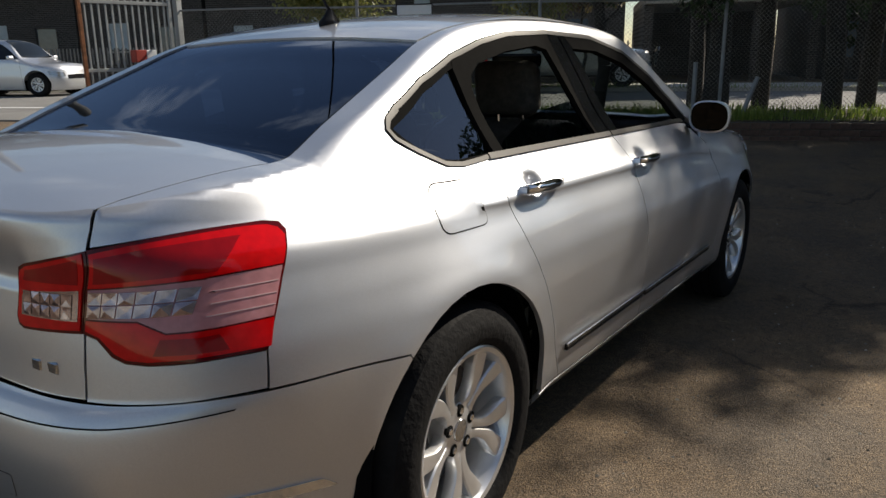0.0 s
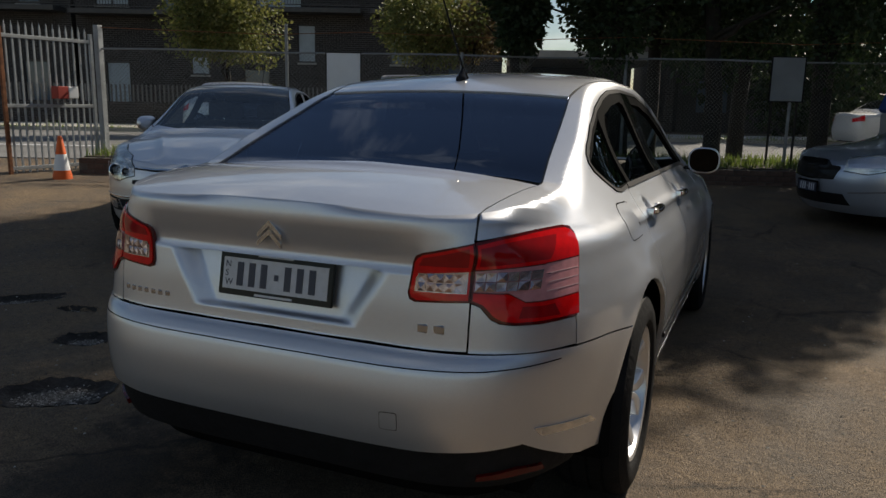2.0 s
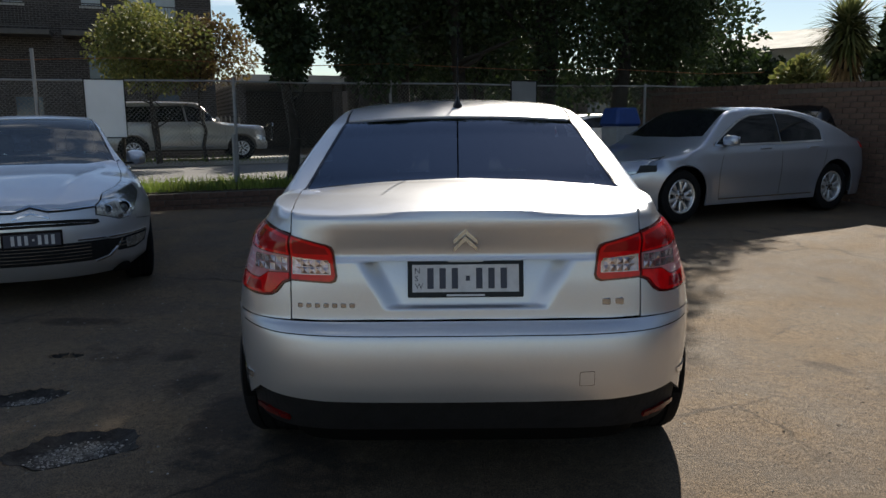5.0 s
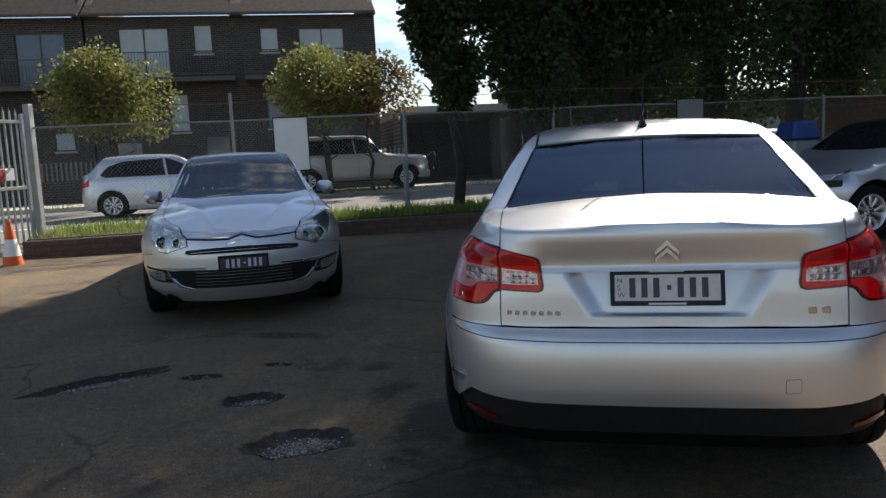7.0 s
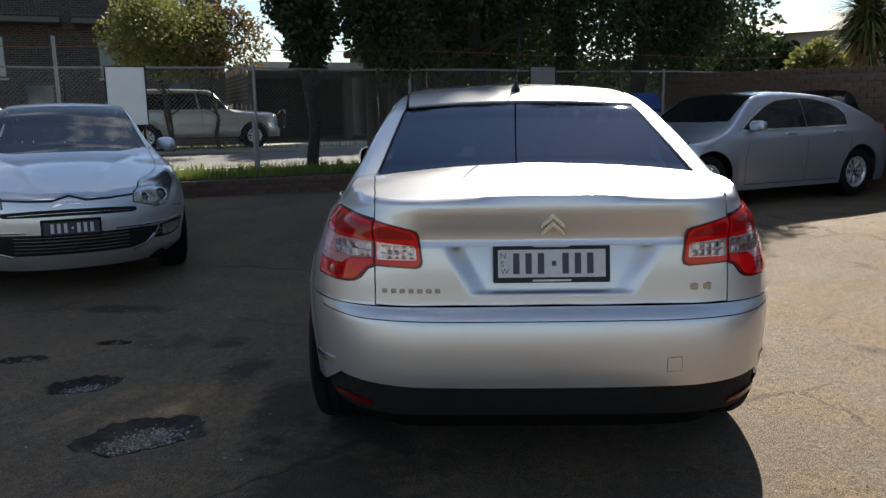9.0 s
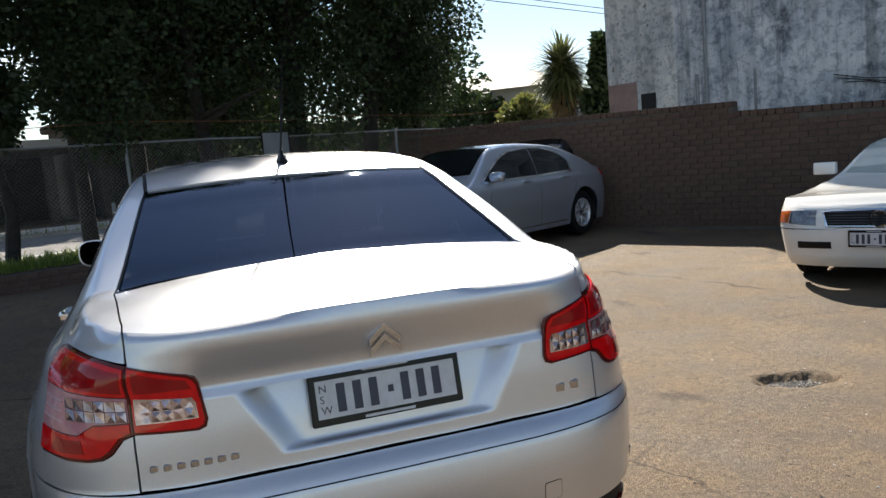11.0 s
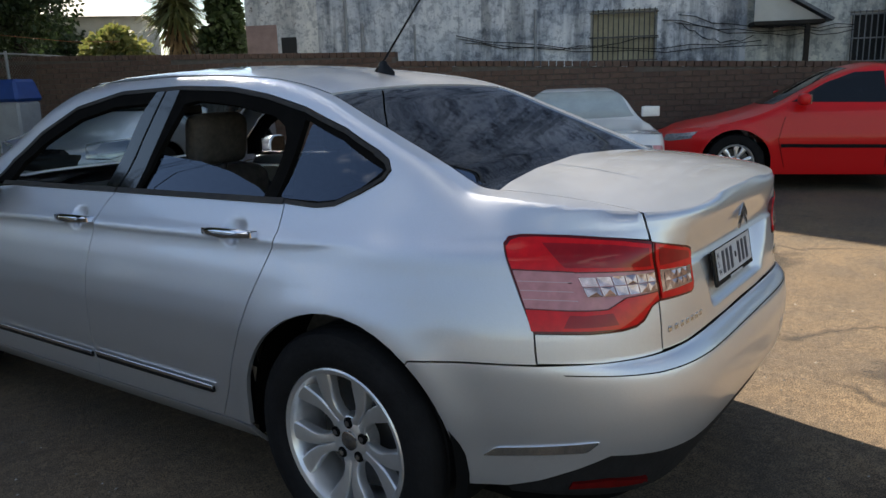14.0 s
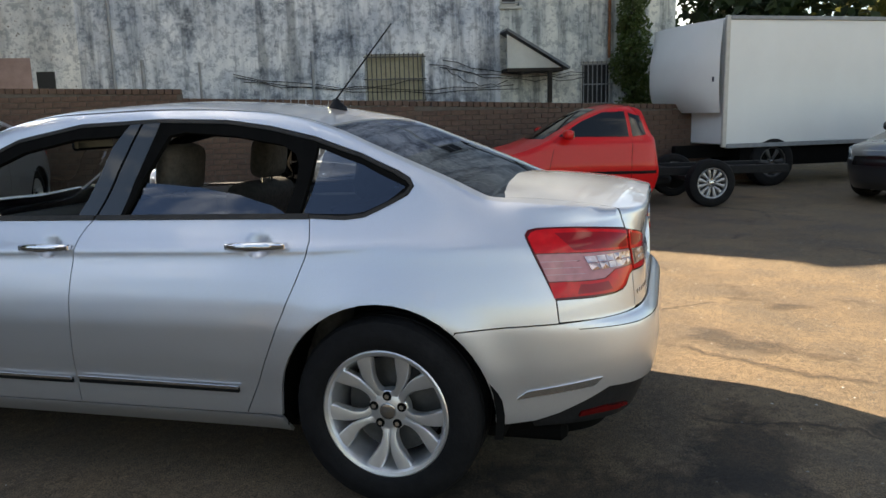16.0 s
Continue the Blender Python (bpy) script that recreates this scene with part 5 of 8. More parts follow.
def yard_material():
    m, nt, b = nodes_of("worn_asphalt")
    big, mid, fine, grit = noise_node(nt, 0.35, 5, 0.6), noise_node(nt, 1.7, 6, 0.65), noise_node(nt, 26, 5, 0.7), noise_node(nt, 170, 3, 0.6)
    c = ramp(nt, big.outputs["Fac"], [(0.35, (0.116, 0.084, 0.057)), (0.65, (0.172, 0.125, 0.080))])
    dust = ramp(nt, mid.outputs["Fac"], [(0.38, (0.72, 0.73, 0.75)), (0.62, (1.12, 1.08, 1.0))])
    c = mixc(nt, 1.0, c, dust, "MULTIPLY")
    g = ramp(nt, grit.outputs["Fac"], [(0.34, (0.36, 0.36, 0.37)), (0.50, (1, 1, 1)), (0.68, (1.9, 1.82, 1.68))])
    c = mixc(nt, 1.0, c, g, "MULTIPLY")
    f = ramp(nt, fine.outputs["Fac"], [(0.32, (0.66, 0.66, 0.66)), (0.68, (1.2, 1.2, 1.2))])
    c = mixc(nt, 1.0, c, f, "MULTIPLY")
    # dark grit pressed into the surface
    sp = nt.nodes.new("ShaderNodeTexVoronoi")
    sp.inputs["Scale"].default_value = 52
    tcs = nt.nodes.new("ShaderNodeTexCoord")
    nt.links.new(tcs.outputs["Object"], sp.inputs["Vector"])
    spk = ramp(nt, sp.outputs["Distance"], [(0.10, (0.30, 0.29, 0.28)), (0.20, (1, 1, 1))])
    spm = noise_node(nt, 5.5, 3)
    c = mixc(nt, 1.0, c, mixc(nt, ramp(nt, spm.outputs["Fac"], [(0.47, (0, 0, 0)), (0.56, (1, 1, 1))]), (1.0, 1.0, 1.0), spk), "MULTIPLY")
    # fine cracks and tar seams
    tc = nt.nodes.new("ShaderNodeTexCoord")
    wob = noise_node(nt, 2.2, 4)
    vm = nt.nodes.new("ShaderNodeVectorMath")
    vm.operation = "MULTIPLY_ADD"
    vm.inputs[1].default_value = (0.5, 0.5, 0.0)
    nt.links.new(wob.outputs["Color"], vm.inputs[0])
    nt.links.new(tc.outputs["Object"], vm.inputs[2])
    vo = nt.nodes.new("ShaderNodeTexVoronoi")
    vo.feature = "DISTANCE_TO_EDGE"
    vo.inputs["Scale"].default_value = 0.55
    nt.links.new(vm.outputs["Vector"], vo.inputs["Vector"])
    crack = ramp(nt, vo.outputs["Distance"], [(0.0, (0.35, 0.35, 0.36)), (0.012, (1, 1, 1))])
    patch = noise_node(nt, 0.8, 3)
    where = ramp(nt, patch.outputs["Fac"], [(0.47, (0, 0, 0)), (0.56, (1, 1, 1))])
    crack = mixc(nt, where, (1.0, 1.0, 1.0), crack)
    c = mixc(nt, 1.0, c, crack, "MULTIPLY")
    # old oil and damp stains
    st = noise_node(nt, 1.15, 5, 0.6, stretch=(1, 0.7, 1))
    stain = ramp(nt, st.outputs["Fac"], [(0.62, (1, 1, 1)), (0.68, (0.45, 0.44, 0.45))])
    c = mixc(nt, 1.0, c, stain, "MULTIPLY")
    # ragged soft-edged patches: a damp oily trail beside where the saloon stands, darker ones behind and beyond
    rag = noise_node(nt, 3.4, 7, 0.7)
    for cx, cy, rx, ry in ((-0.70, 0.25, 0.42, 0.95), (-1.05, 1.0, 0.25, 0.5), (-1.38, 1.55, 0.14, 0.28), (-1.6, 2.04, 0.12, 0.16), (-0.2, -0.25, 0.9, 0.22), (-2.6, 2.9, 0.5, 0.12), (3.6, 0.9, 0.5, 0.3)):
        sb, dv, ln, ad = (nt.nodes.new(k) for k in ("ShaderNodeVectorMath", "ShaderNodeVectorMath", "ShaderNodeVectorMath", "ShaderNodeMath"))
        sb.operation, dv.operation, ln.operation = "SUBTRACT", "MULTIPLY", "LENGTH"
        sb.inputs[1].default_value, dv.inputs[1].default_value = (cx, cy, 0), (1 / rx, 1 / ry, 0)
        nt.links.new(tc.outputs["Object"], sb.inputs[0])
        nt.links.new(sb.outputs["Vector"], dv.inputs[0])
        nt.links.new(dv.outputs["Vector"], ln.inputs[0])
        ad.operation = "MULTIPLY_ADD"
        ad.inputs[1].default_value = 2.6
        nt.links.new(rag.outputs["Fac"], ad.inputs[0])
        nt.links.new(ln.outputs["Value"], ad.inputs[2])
        patch_tone = ramp(nt, ad.outputs[0], [(0.0, (0.36, 0.34, 0.33)), (1.0, (1, 1, 1))])
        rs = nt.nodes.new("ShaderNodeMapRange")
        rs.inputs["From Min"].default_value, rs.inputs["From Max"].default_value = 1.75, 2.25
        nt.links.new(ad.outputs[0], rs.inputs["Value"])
        nt.links.new(rs.outputs["Result"], patch_tone.node.inputs["Fac"])
        c = mixc(nt, 1.0, c, patch_tone, "MULTIPLY")
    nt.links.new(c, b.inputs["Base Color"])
    rg = ramp(nt, mid.outputs["Fac"], [(0.3, (0.78, 0.78, 0.78)), (0.7, (0.95, 0.95, 0.95))])
    nt.links.new(rg, b.inputs["Roughness"])
    hb = mixc(nt, 0.5, fine.outputs["Fac"], grit.outputs["Fac"])
    bump(nt, b, hb, 1.0, 0.018)
    return m


YARD = yard_material()
_xs = np.unique(np.round(np.r_[np.linspace(-900, -60, 12), np.linspace(-60, -9, 35), np.linspace(-9, 9, 226), np.linspace(-4, 3.2, 240), np.linspace(9, 60, 35), np.linspace(60, 900, 12)], 4))
_ys = np.unique(np.round(np.r_[np.linspace(-900, -60, 12), np.linspace(-60, -5, 30), np.linspace(-5, 9, 176), np.linspace(0.3, 2.3, 80), np.linspace(9, 60, 35), np.linspace(60, 900, 12)], 4))
_X, _Y = np.meshgrid(_xs, _ys, indexing="ij")
_Z = ground_z(_X.ravel(), _Y.ravel())
_n = len(_ys)
_F = [[i * _n + j, (i + 1) * _n + j, (i + 1) * _n + j + 1, i * _n + j + 1] for i in range(len(_xs) - 1) for j in range(_n - 1)]
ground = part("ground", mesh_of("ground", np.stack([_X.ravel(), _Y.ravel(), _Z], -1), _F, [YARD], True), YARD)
tagged(ground, "worn dusty asphalt yard with potholes and oil stains", "ground", kind="structure")

# ---- street, planter, fence ----
def brick_material(name, tones, mortar=(0.30, 0.28, 0.25), w=0.24, h=0.086, flat=False):
    m, nt, b = nodes_of(name)
    oi = nt.nodes.new("ShaderNodeObjectInfo")
    n1, n2 = noise_node(nt, 14, 5, 0.65), noise_node(nt, 90, 3)
    if flat:
        tc = nt.nodes.new("ShaderNodeTexCoord")
        sep, cmb = nt.nodes.new("ShaderNodeSeparateXYZ"), nt.nodes.new("ShaderNodeCombineXYZ")
        nt.links.new(tc.outputs["Object"], sep.inputs[0])
        nt.links.new(sep.outputs["X"], cmb.inputs["X"])
        nt.links.new(sep.outputs["Z"], cmb.inputs["Y"])
        br = nt.nodes.new("ShaderNodeTexBrick")
        br.inputs["Scale"].default_value, br.inputs["Mortar Size"].default_value = 1.0, 0.008
        br.inputs["Brick Width"].default_value, br.inputs["Row Height"].default_value = w, h
        br.inputs["Color1"].default_value, br.inputs["Color2"].default_value, br.inputs["Mortar"].default_value = (*tones[0], 1), (*tones[1], 1), (*mortar, 1)
        nt.links.new(cmb.outputs[0], br.inputs["Vector"])
        c = br.outputs["Color"]
    else:
        ge = nt.nodes.new("ShaderNodeNewGeometry")
        ad = nt.nodes.new("ShaderNodeMath")
        nt.links.new(oi.outputs["Random"], ad.inputs[0])
        nt.links.new(ge.outputs["Random Per Island"], ad.inputs[1])
        fr = nt.nodes.new("ShaderNodeMath")
        fr.operation = "FRACT"
        nt.links.new(ad.outputs[0], fr.inputs[0])
        k = len(tones)
        c = ramp(nt, fr.outputs[0], [(i / max(k - 1, 1), t) for i, t in enumerate(tones)])
    g = ramp(nt, n1.outputs["Fac"], [(0.3, (0.62, 0.60, 0.58)), (0.7, (1.18, 1.15, 1.12))])
    c = mixc(nt, 1.0, c, g, "MULTIPLY")
    nt.links.new(c, b.inputs["Base Color"])
    b.inputs["Roughness"].default_value = 0.9
    bump(nt, b, n2.outputs["Fac"], 0.5, 0.006)
    return m


BRICK = brick_material("yard_brick", [(0.120, 0.075, 0.057), (0.138, 0.089, 0.067), (0.108, 0.067, 0.053), (0.130, 0.081, 0.062), (0.117, 0.078, 0.061)])
MORTAR = plain("mortar", (0.115, 0.10, 0.085), 0.95, 0, 0.2, 8, 0.4)
CONCRETE = plain("concrete", (0.42, 0.40, 0.36), 0.9, 0, 0.14, 1.5, 0.3)
ASPHALT = plain("street_asphalt", (0.17, 0.168, 0.165), 0.9, 0, 0.2, 0.8, 0.5, fine=120)
GALV = plain("galvanised_steel", (0.26, 0.27, 0.28), 0.6, 0.3, 0.15, 8)
PAINTED_GATE = plain("worn_grey_paint", (0.33, 0.35, 0.36), 0.6, 0.1, 0.2, 5)
RUST = plain("rust", (0.23, 0.09, 0.04), 0.9, 0, 0.35, 18, 0.3)
SOIL = plain("soil", (0.07, 0.055, 0.035), 0.95, 0, 0.3, 4, 0.6)
WHITE_BOARD = plain("white_board", (0.80, 0.81, 0.82), 0.6, 0, 0.04, 3)
BARK = plain("bark", (0.030, 0.025, 0.020), 0.95, 0, 0.35, 10, 0.8)


def leaf_material(name, a, b_, trans=0.35):
    m, nt, b = nodes_of(name)
    ge = nt.nodes.new("ShaderNodeNewGeometry")
    n = noise_node(nt, 1.2, 3)
    c1 = ramp(nt, ge.outputs["Random Per Island"], [(0.0, a), (1.0, b_)])
    c2 = ramp(nt, n.outputs["Fac"], [(0.3, (0.7, 0.7, 0.7)), (0.7, (1.2, 1.2, 1.1))])
    c = mixc(nt, 1.0, c1, c2, "MULTIPLY")
    nt.links.new(c, b.inputs["Base Color"])
    b.inputs["Roughness"].default_value = 0.6
    tl, mx = nt.nodes.new("ShaderNodeBsdfTranslucent"), nt.nodes.new("ShaderNodeMixShader")
    nt.links.new(c, tl.inputs["Color"])
    mx.inputs[0].default_value = trans
    for s, d in ((b.outputs[0], mx.inputs[1]), (tl.outputs[0], mx.inputs[2]), (mx.outputs[0], nt.nodes["Material Output"].inputs["Surface"])):
        nt.links.new(s, d)
    return m


CYPRESS = leaf_material("conifer_leaf", (0.018, 0.036, 0.012), (0.042, 0.070, 0.022), 0.25)
STREET_LEAF = leaf_material("street_tree_leaf", (0.10, 0.13, 0.035), (0.22, 0.21, 0.07), 0.4)
RED_LEAF = leaf_material("red_leaf", (0.13, 0.07, 0.04), (0.16, 0.14, 0.05), 0.4)
PALM_LEAF = leaf_material("palm_leaf", (0.06, 0.085, 0.03), (0.14, 0.15, 0.06), 0.3)
GRASS = leaf_material("grass_blade", (0.10, 0.17, 0.03), (0.26, 0.32, 0.07), 0.45)


def slab(name, s0, s1, o0, o1, z0, z1, mat, label, category):
    bm = bmesh.new()
    box(bm, (s0, o0, z0), (s1, o1, z1))
    ob = part(name, bm, mat, None, "", street(0, 0))
    return tagged(ob, label, category, kind="structure")


slab("road", -260, 260, 14.2, 21.6, -0.2, 0.185, ASPHALT, "grey asphalt street beyond the fence", "road")
slab("pavement", -260, 260, 22.0, 24.6, -0.2, 0.30, CONCRETE, "pale concrete footpath along the houses", "pavement")
slab("verge", -260, 260, 11.6, 14.19, -0.2, 0.182, ASPHALT, "grey asphalt strip outside the fence", "verge")
slab("kerb", -260, 260, 21.65, 21.95, -0.2, 0.31, CONCRETE, "concrete street kerb", "kerb")
slab("road_line", -40, 30, 14.8, 14.92, 0.15, 0.19, WHITE_BOARD, "white painted line along the street", "road marking")


def grass_patch(name, spots, label, seed=3, h=(0.06, 0.2)):
    rng = random.Random(seed)
    V, F = [], []
    for m, lx, ly, n in spots:
        for _ in range(n):
            p = m @ Vector((rng.uniform(0, lx), rng.uniform(0, ly), 0))
            a, hh, w = rng.uniform(0, 6.28), rng.uniform(*h) * rng.uniform(0.6, 1.2), rng.uniform(0.004, 0.011)
            lean = Vector((math.cos(a), math.sin(a), 0)) * hh * rng.uniform(0.1, 0.7)
            sx = Vector((-math.sin(a), math.cos(a), 0)) * w
            k = len(V)
            V += [p - sx, p + sx, p + lean * 0.4 + sx * 0.7 + Vector((0, 0, hh * 0.6)), p + lean * 0.4 - sx * 0.7 + Vector((0, 0, hh * 0.6)), p + lean + Vector((0, 0, hh))]
            F += [[k, k + 1, k + 2, k + 3], [k + 3, k + 2, k + 4]]
    return tagged(part(name, mesh_of(name, V, F), GRASS), label, "grass", kind="stuff")


PL0, PL1, PLO = -4.85, 11.5, 9.35
planter = tagged(part("planter_soil", boxes([((PL0, PLO + 0.1, 0.05), (PL1, 11.55, 0.40))]), SOIL, None, "", street(0, 0)), "raised soil bed along the fence", "planter", kind="structure")
grass_patch("grass", [(street(PL0, PLO + 0.1, 0.39), PL1 - PL0, 1.7, 9000), (street(-3.0, PLO + 0.1, 0.39), 7.0, 0.6, 3500)], "rough grass and weeds along the planter bed")
grass_patch("verge_grass", [(street(-40, 21.0, 0.30), 60, 0.6, 3000), (street(-2.5, 22.05, 0.3), 5, 0.5, 1500)], "thin grass on the street verge", 5)

# the low planter wall: a mortar core with three courses of bricks
planter_wall = thing("wall_planter", "low brick wall holding the planter bed", "wall", kind="structure")
part("mortar", boxes([((PL0, PLO - 0.085, 0.05), (PL1, PLO + 0.10, 0.385))]), MORTAR, planter_wall, "", street(0, 0))

# ---- chain-link fence ----
FO, FS0, FS1 = 10.24, -4.93, 11.5
fence = thing("chain_link_fence", "rusty chain-link fence on steel posts behind the planter", "fence")
for s, top in ((-1.97, 2.42), (0.75, 2.05), (3.3, 2.05), (5.9, 2.05), (8.5, 2.05), (11.4, 2.05)):
    bm = bmesh.new()
    cyl(bm, (s, FO, 0.2), (s, FO, top), 0.025, n=10)
    part("post", bm, GALV, fence, "", street(0, 0))
for z in (2.0, 2.32):
    bm = bmesh.new()
    tube(bm, [(FS0 + (FS1 - FS0) * k / 12, FO, z + (0.012 * math.sin(k * 2.1) if z < 2.1 else -0.03 * (k % 3))) for k in range(13)], 0.016 if z < 2.1 else 0.006, 6)
    part("rail", bm, GALV if z < 2.1 else RUST, fence, "", street(0, 0))
_V, _Fc = [], []
_r, _p, _z0, _z1 = 0.0027, 0.062, 0.42, 2.0
for sl in (1, -1):
    x = FS0 - 1.6
    while x < FS1 + 1.6:
        a, b = (x, _z0), (x + sl * (_z1 - _z0), _z1)
        pts = []
        for (px, pz), (qx, qz) in (((a[0], a[1]), (b[0], b[1])),):
            t0 = max(0.0, min((FS0 - px) / (qx - px), (FS1 - px) / (qx - px)))
            t1 = min(1.0, max((FS0 - px) / (qx - px), (FS1 - px) / (qx - px)))
            if t1 > t0:
                pts = [(px + (qx - px) * t0, pz + (qz - pz) * t0), (px + (qx - px) * t1, pz + (qz - pz) * t1)]
        if pts:
            k = len(_V)
            for cx, cz in pts:
                for dx, dy in ((-_r, 0), (_r, 0), (0, _r * 1.6)):
                    _V.append((cx + dx, FO + dy + 0.012 * sl * 0.2, cz))
            _Fc += [[k, k + 1, k + 4, k + 3], [k + 1, k + 2, k + 5, k + 4], [k + 2, k, k + 3, k + 5]]
        x += _p
wire = part("wire_mesh", mesh_of("wire", _V, _Fc), plain("weathered_wire", (0.20, 0.19, 0.175), 0.5, 0.4, 0.3, 3), fence, "dull grey diamond wire mesh", street(0, 0))
wire["kind"] = "stuff"


def board(name, s0, s1, z0, z1, off, legs, label, mat=None):
    b = thing(name, label, "sign", street(0, 0))
    part("panel", boxes([((s0, off - 0.02, z0), (s1, off, z1))], 0.004), mat or WHITE_BOARD, b)
    fr = [((s0 - 0.015, off - 0.026, z0 - 0.015), (s1 + 0.015, off - 0.002, z0)), ((s0 - 0.015, off - 0.026, z1), (s1 + 0.015, off - 0.002, z1 + 0.015)), ((s0 - 0.015, off - 0.026, z0), (s0, off - 0.002, z1)), ((s1, off - 0.026, z0), (s1 + 0.015, off - 0.002, z1))]
    part("edge_frame", boxes(fr), BLACK_MATT, b, "thin black edge frame")
    for s in legs:
        bm = bmesh.new()
        cyl(bm, (s, off + 0.02, 0.15), (s, off + 0.02, z1 - 0.05), 0.02, n=8)
        part("leg", bm, BARK, b, "thin dark leg")
    return b


board("sign_board", -1.34, -0.82, 1.18, 2.0, FO - 0.05, (-1.25, -0.87), "blank white sign board wired to the fence")
# this pale board stands in shade, which is put into its grey colour
board("sign_board", 5.55, 6.05, 1.40, 2.06, FO - 0.05, (5.6, 6.0), "small blank board on the fence, greyed for shade", plain("shaded_board", (0.22, 0.225, 0.23), 0.7, 0, 0.1, 3))

# short steel bollards by the bed
for s, o, h in ((0.68, 10.0, 1.2), (2.9, 9.9, 1.15), (3.5, 9.9, 0.95)):
    bo = thing("bollard", "short galvanised steel pipe post in the bed", "bollard", street(s, o, 0.3), "posts in the bed")
    bm = bmesh.new()
    cyl(bm, (0, 0, 0), (0.0 if h > 1 else 0.22, 0, h - 0.3), 0.03, n=12)
    part("pipe", bm, GALV, bo)

# ---- the open gate, its post, the letter box and the cone ----
gate = thing("steel_gate", "open grey steel palisade gate with rust patches", "gate", pose(-8.5, 7.42, 0.1, 0, 0, -97))
GL = 1.45
for z in (0.12, 1.0, 1.96):
    bm = bmesh.new()
    box(bm, (0.05, -0.02, z), (GL, 0.02, z + 0.05), 0.004)
    part("rail", bm, PAINTED_GATE, gate)
for x in (0.05, GL):
    bm = bmesh.new()
    box(bm, (x - 0.025, -0.025, 0.03), (x + 0.025, 0.025, 2.1), 0.004)
    part("stile", bm, PAINTED_GATE if x < 1 else RUST, gate)
for k in range(13):
    x = 0.14 + (GL - 0.22) * k / 12
    bm = bmesh.new()
    box(bm, (x - 0.012, -0.012, 0.08), (x + 0.012, 0.012, 2.12), 0.002)
    cyl(bm, (x, 0, 2.12), (x, 0, 2.2), 0.014, 0.001, n=4)
    part("bar", bm, PAINTED_GATE, gate)
gpost = thing("gate_post", "tall grey steel gate post with a slanting brace", "post", pose(-8.5, 7.52, 0.1))
bm = bmesh.new()
box(bm, (-0.05, -0.05, 0), (0.05, 0.05, 2.25), 0.006)
part("post", bm, PAINTED_GATE, gpost)
bm = bmesh.new()
cyl(bm, (0.08, -0.1, 0.05), (0.0, 0.0, 1.1), 0.03, n=10)
cyl(bm, (0.08, -0.1, 0.05), (0.08, -0.1, 0.0), 0.03, n=10)
part("brace", bm, PAINTED_GATE, gpost)
lbox = thing("letter_box", "small red and white metal letter box on the gate", "letter box", pose(-8.58, 6.85, 1.32, 0, 0, -97))
bm = bmesh.new()
box(bm, (0.02, 0.03, -0.09), (0.19, 0.2, 0.09), 0.008)
part("box_front", bm, plain("letterbox_red", (0.32, 0.03, 0.02), 0.6), lbox)
bm = bmesh.new()
box(bm, (-0.14, 0.03, -0.08), (0.016, 0.2, 0.09), 0.008)
part("box_side", bm, WHITE_BOARD, lbox)
cone = thing("traffic_cone", "orange traffic cone with a white band", "cone", pose(-7.75, 6.05, 0.02))
ORANGE = plain("cone_orange", (0.75, 0.12, 0.015), 0.6, 0, 0.1)
bm = bmesh.new()
box(bm, (-0.19, -0.19, 0), (0.19, 0.19, 0.035), 0.012)
part("base", bm, ORANGE, cone)
bm = bmesh.new()
lathe(bm, [(0.03, 0.145), (0.25, 0.108), (0.25, 0.104), (0.03, 0.14)], 28, "Z")
part("skirt", smooth(bm), ORANGE, cone)
bm = bmesh.new()
lathe(bm, [(0.25, 0.108), (0.47, 0.07), (0.47, 0.066), (0.25, 0.104)], 28, "Z")
part("band", smooth(bm), WHITE_BOARD, cone, "white reflective band")
bm = bmesh.new()
lathe(bm, [(0.47, 0.07), (0.70, 0.03), (0.715, 0.022), (0.715, 0.0)], 28, "Z")
part("tip", smooth(bm), ORANGE, cone)
pole = thing("street_pole", "weathered timber street pole", "pole", pose(-15.2, 7.1, 0.1))
bm = bmesh.new()
cyl(bm, (0.1, 0, 0), (-0.15, 0, 7), 0.16, 0.13, n=14)
part("shaft", bm, plain("old_timber", (0.17, 0.15, 0.12), 0.95, 0, 0.25, 3, 0.5), pole)

# ---- trees ----
def leaf_cloud(rng, blobs, n, size, droop=0.2, shell=0.55):
    """Many small leaf sprays, packed near the surface of a set of lumps; each (centre, radii)."""
    V, F = [], []
    wts = [r[0] * r[1] + r[2] * r[1] for _, r in blobs]
    for _ in range(n):
        c, r = rng.choices(blobs, wts)[0]
        d = Vector((rng.gauss(0, 1), rng.gauss(0, 1), rng.gauss(0, 1))).normalized()
        f = shell + (1.03 - shell) * rng.random() ** 0.6
        p = Vector((c[0] + d.x * r[0] * f, c[1] + d.y * r[1] * f, c[2] + d.z * r[2] * f))
        ax = (d + Vector((rng.gauss(0, 0.6), rng.gauss(0, 0.6), rng.gauss(0, 0.5) - droop))).normalized()
        sd = ax.cross(Vector((rng.gauss(0, 1), rng.gauss(0, 1), rng.gauss(0, 1)))).normalized()
        L, w = size * rng.uniform(0.6, 1.5), size * rng.uniform(0.28, 0.55)
        k = len(V)
        V += [p, p + ax * L * 0.45 + sd * w, p + ax * L, p + ax * L * 0.5 - sd * w]
        F.append([k, k + 1, k + 2, k + 3])
    return V, F


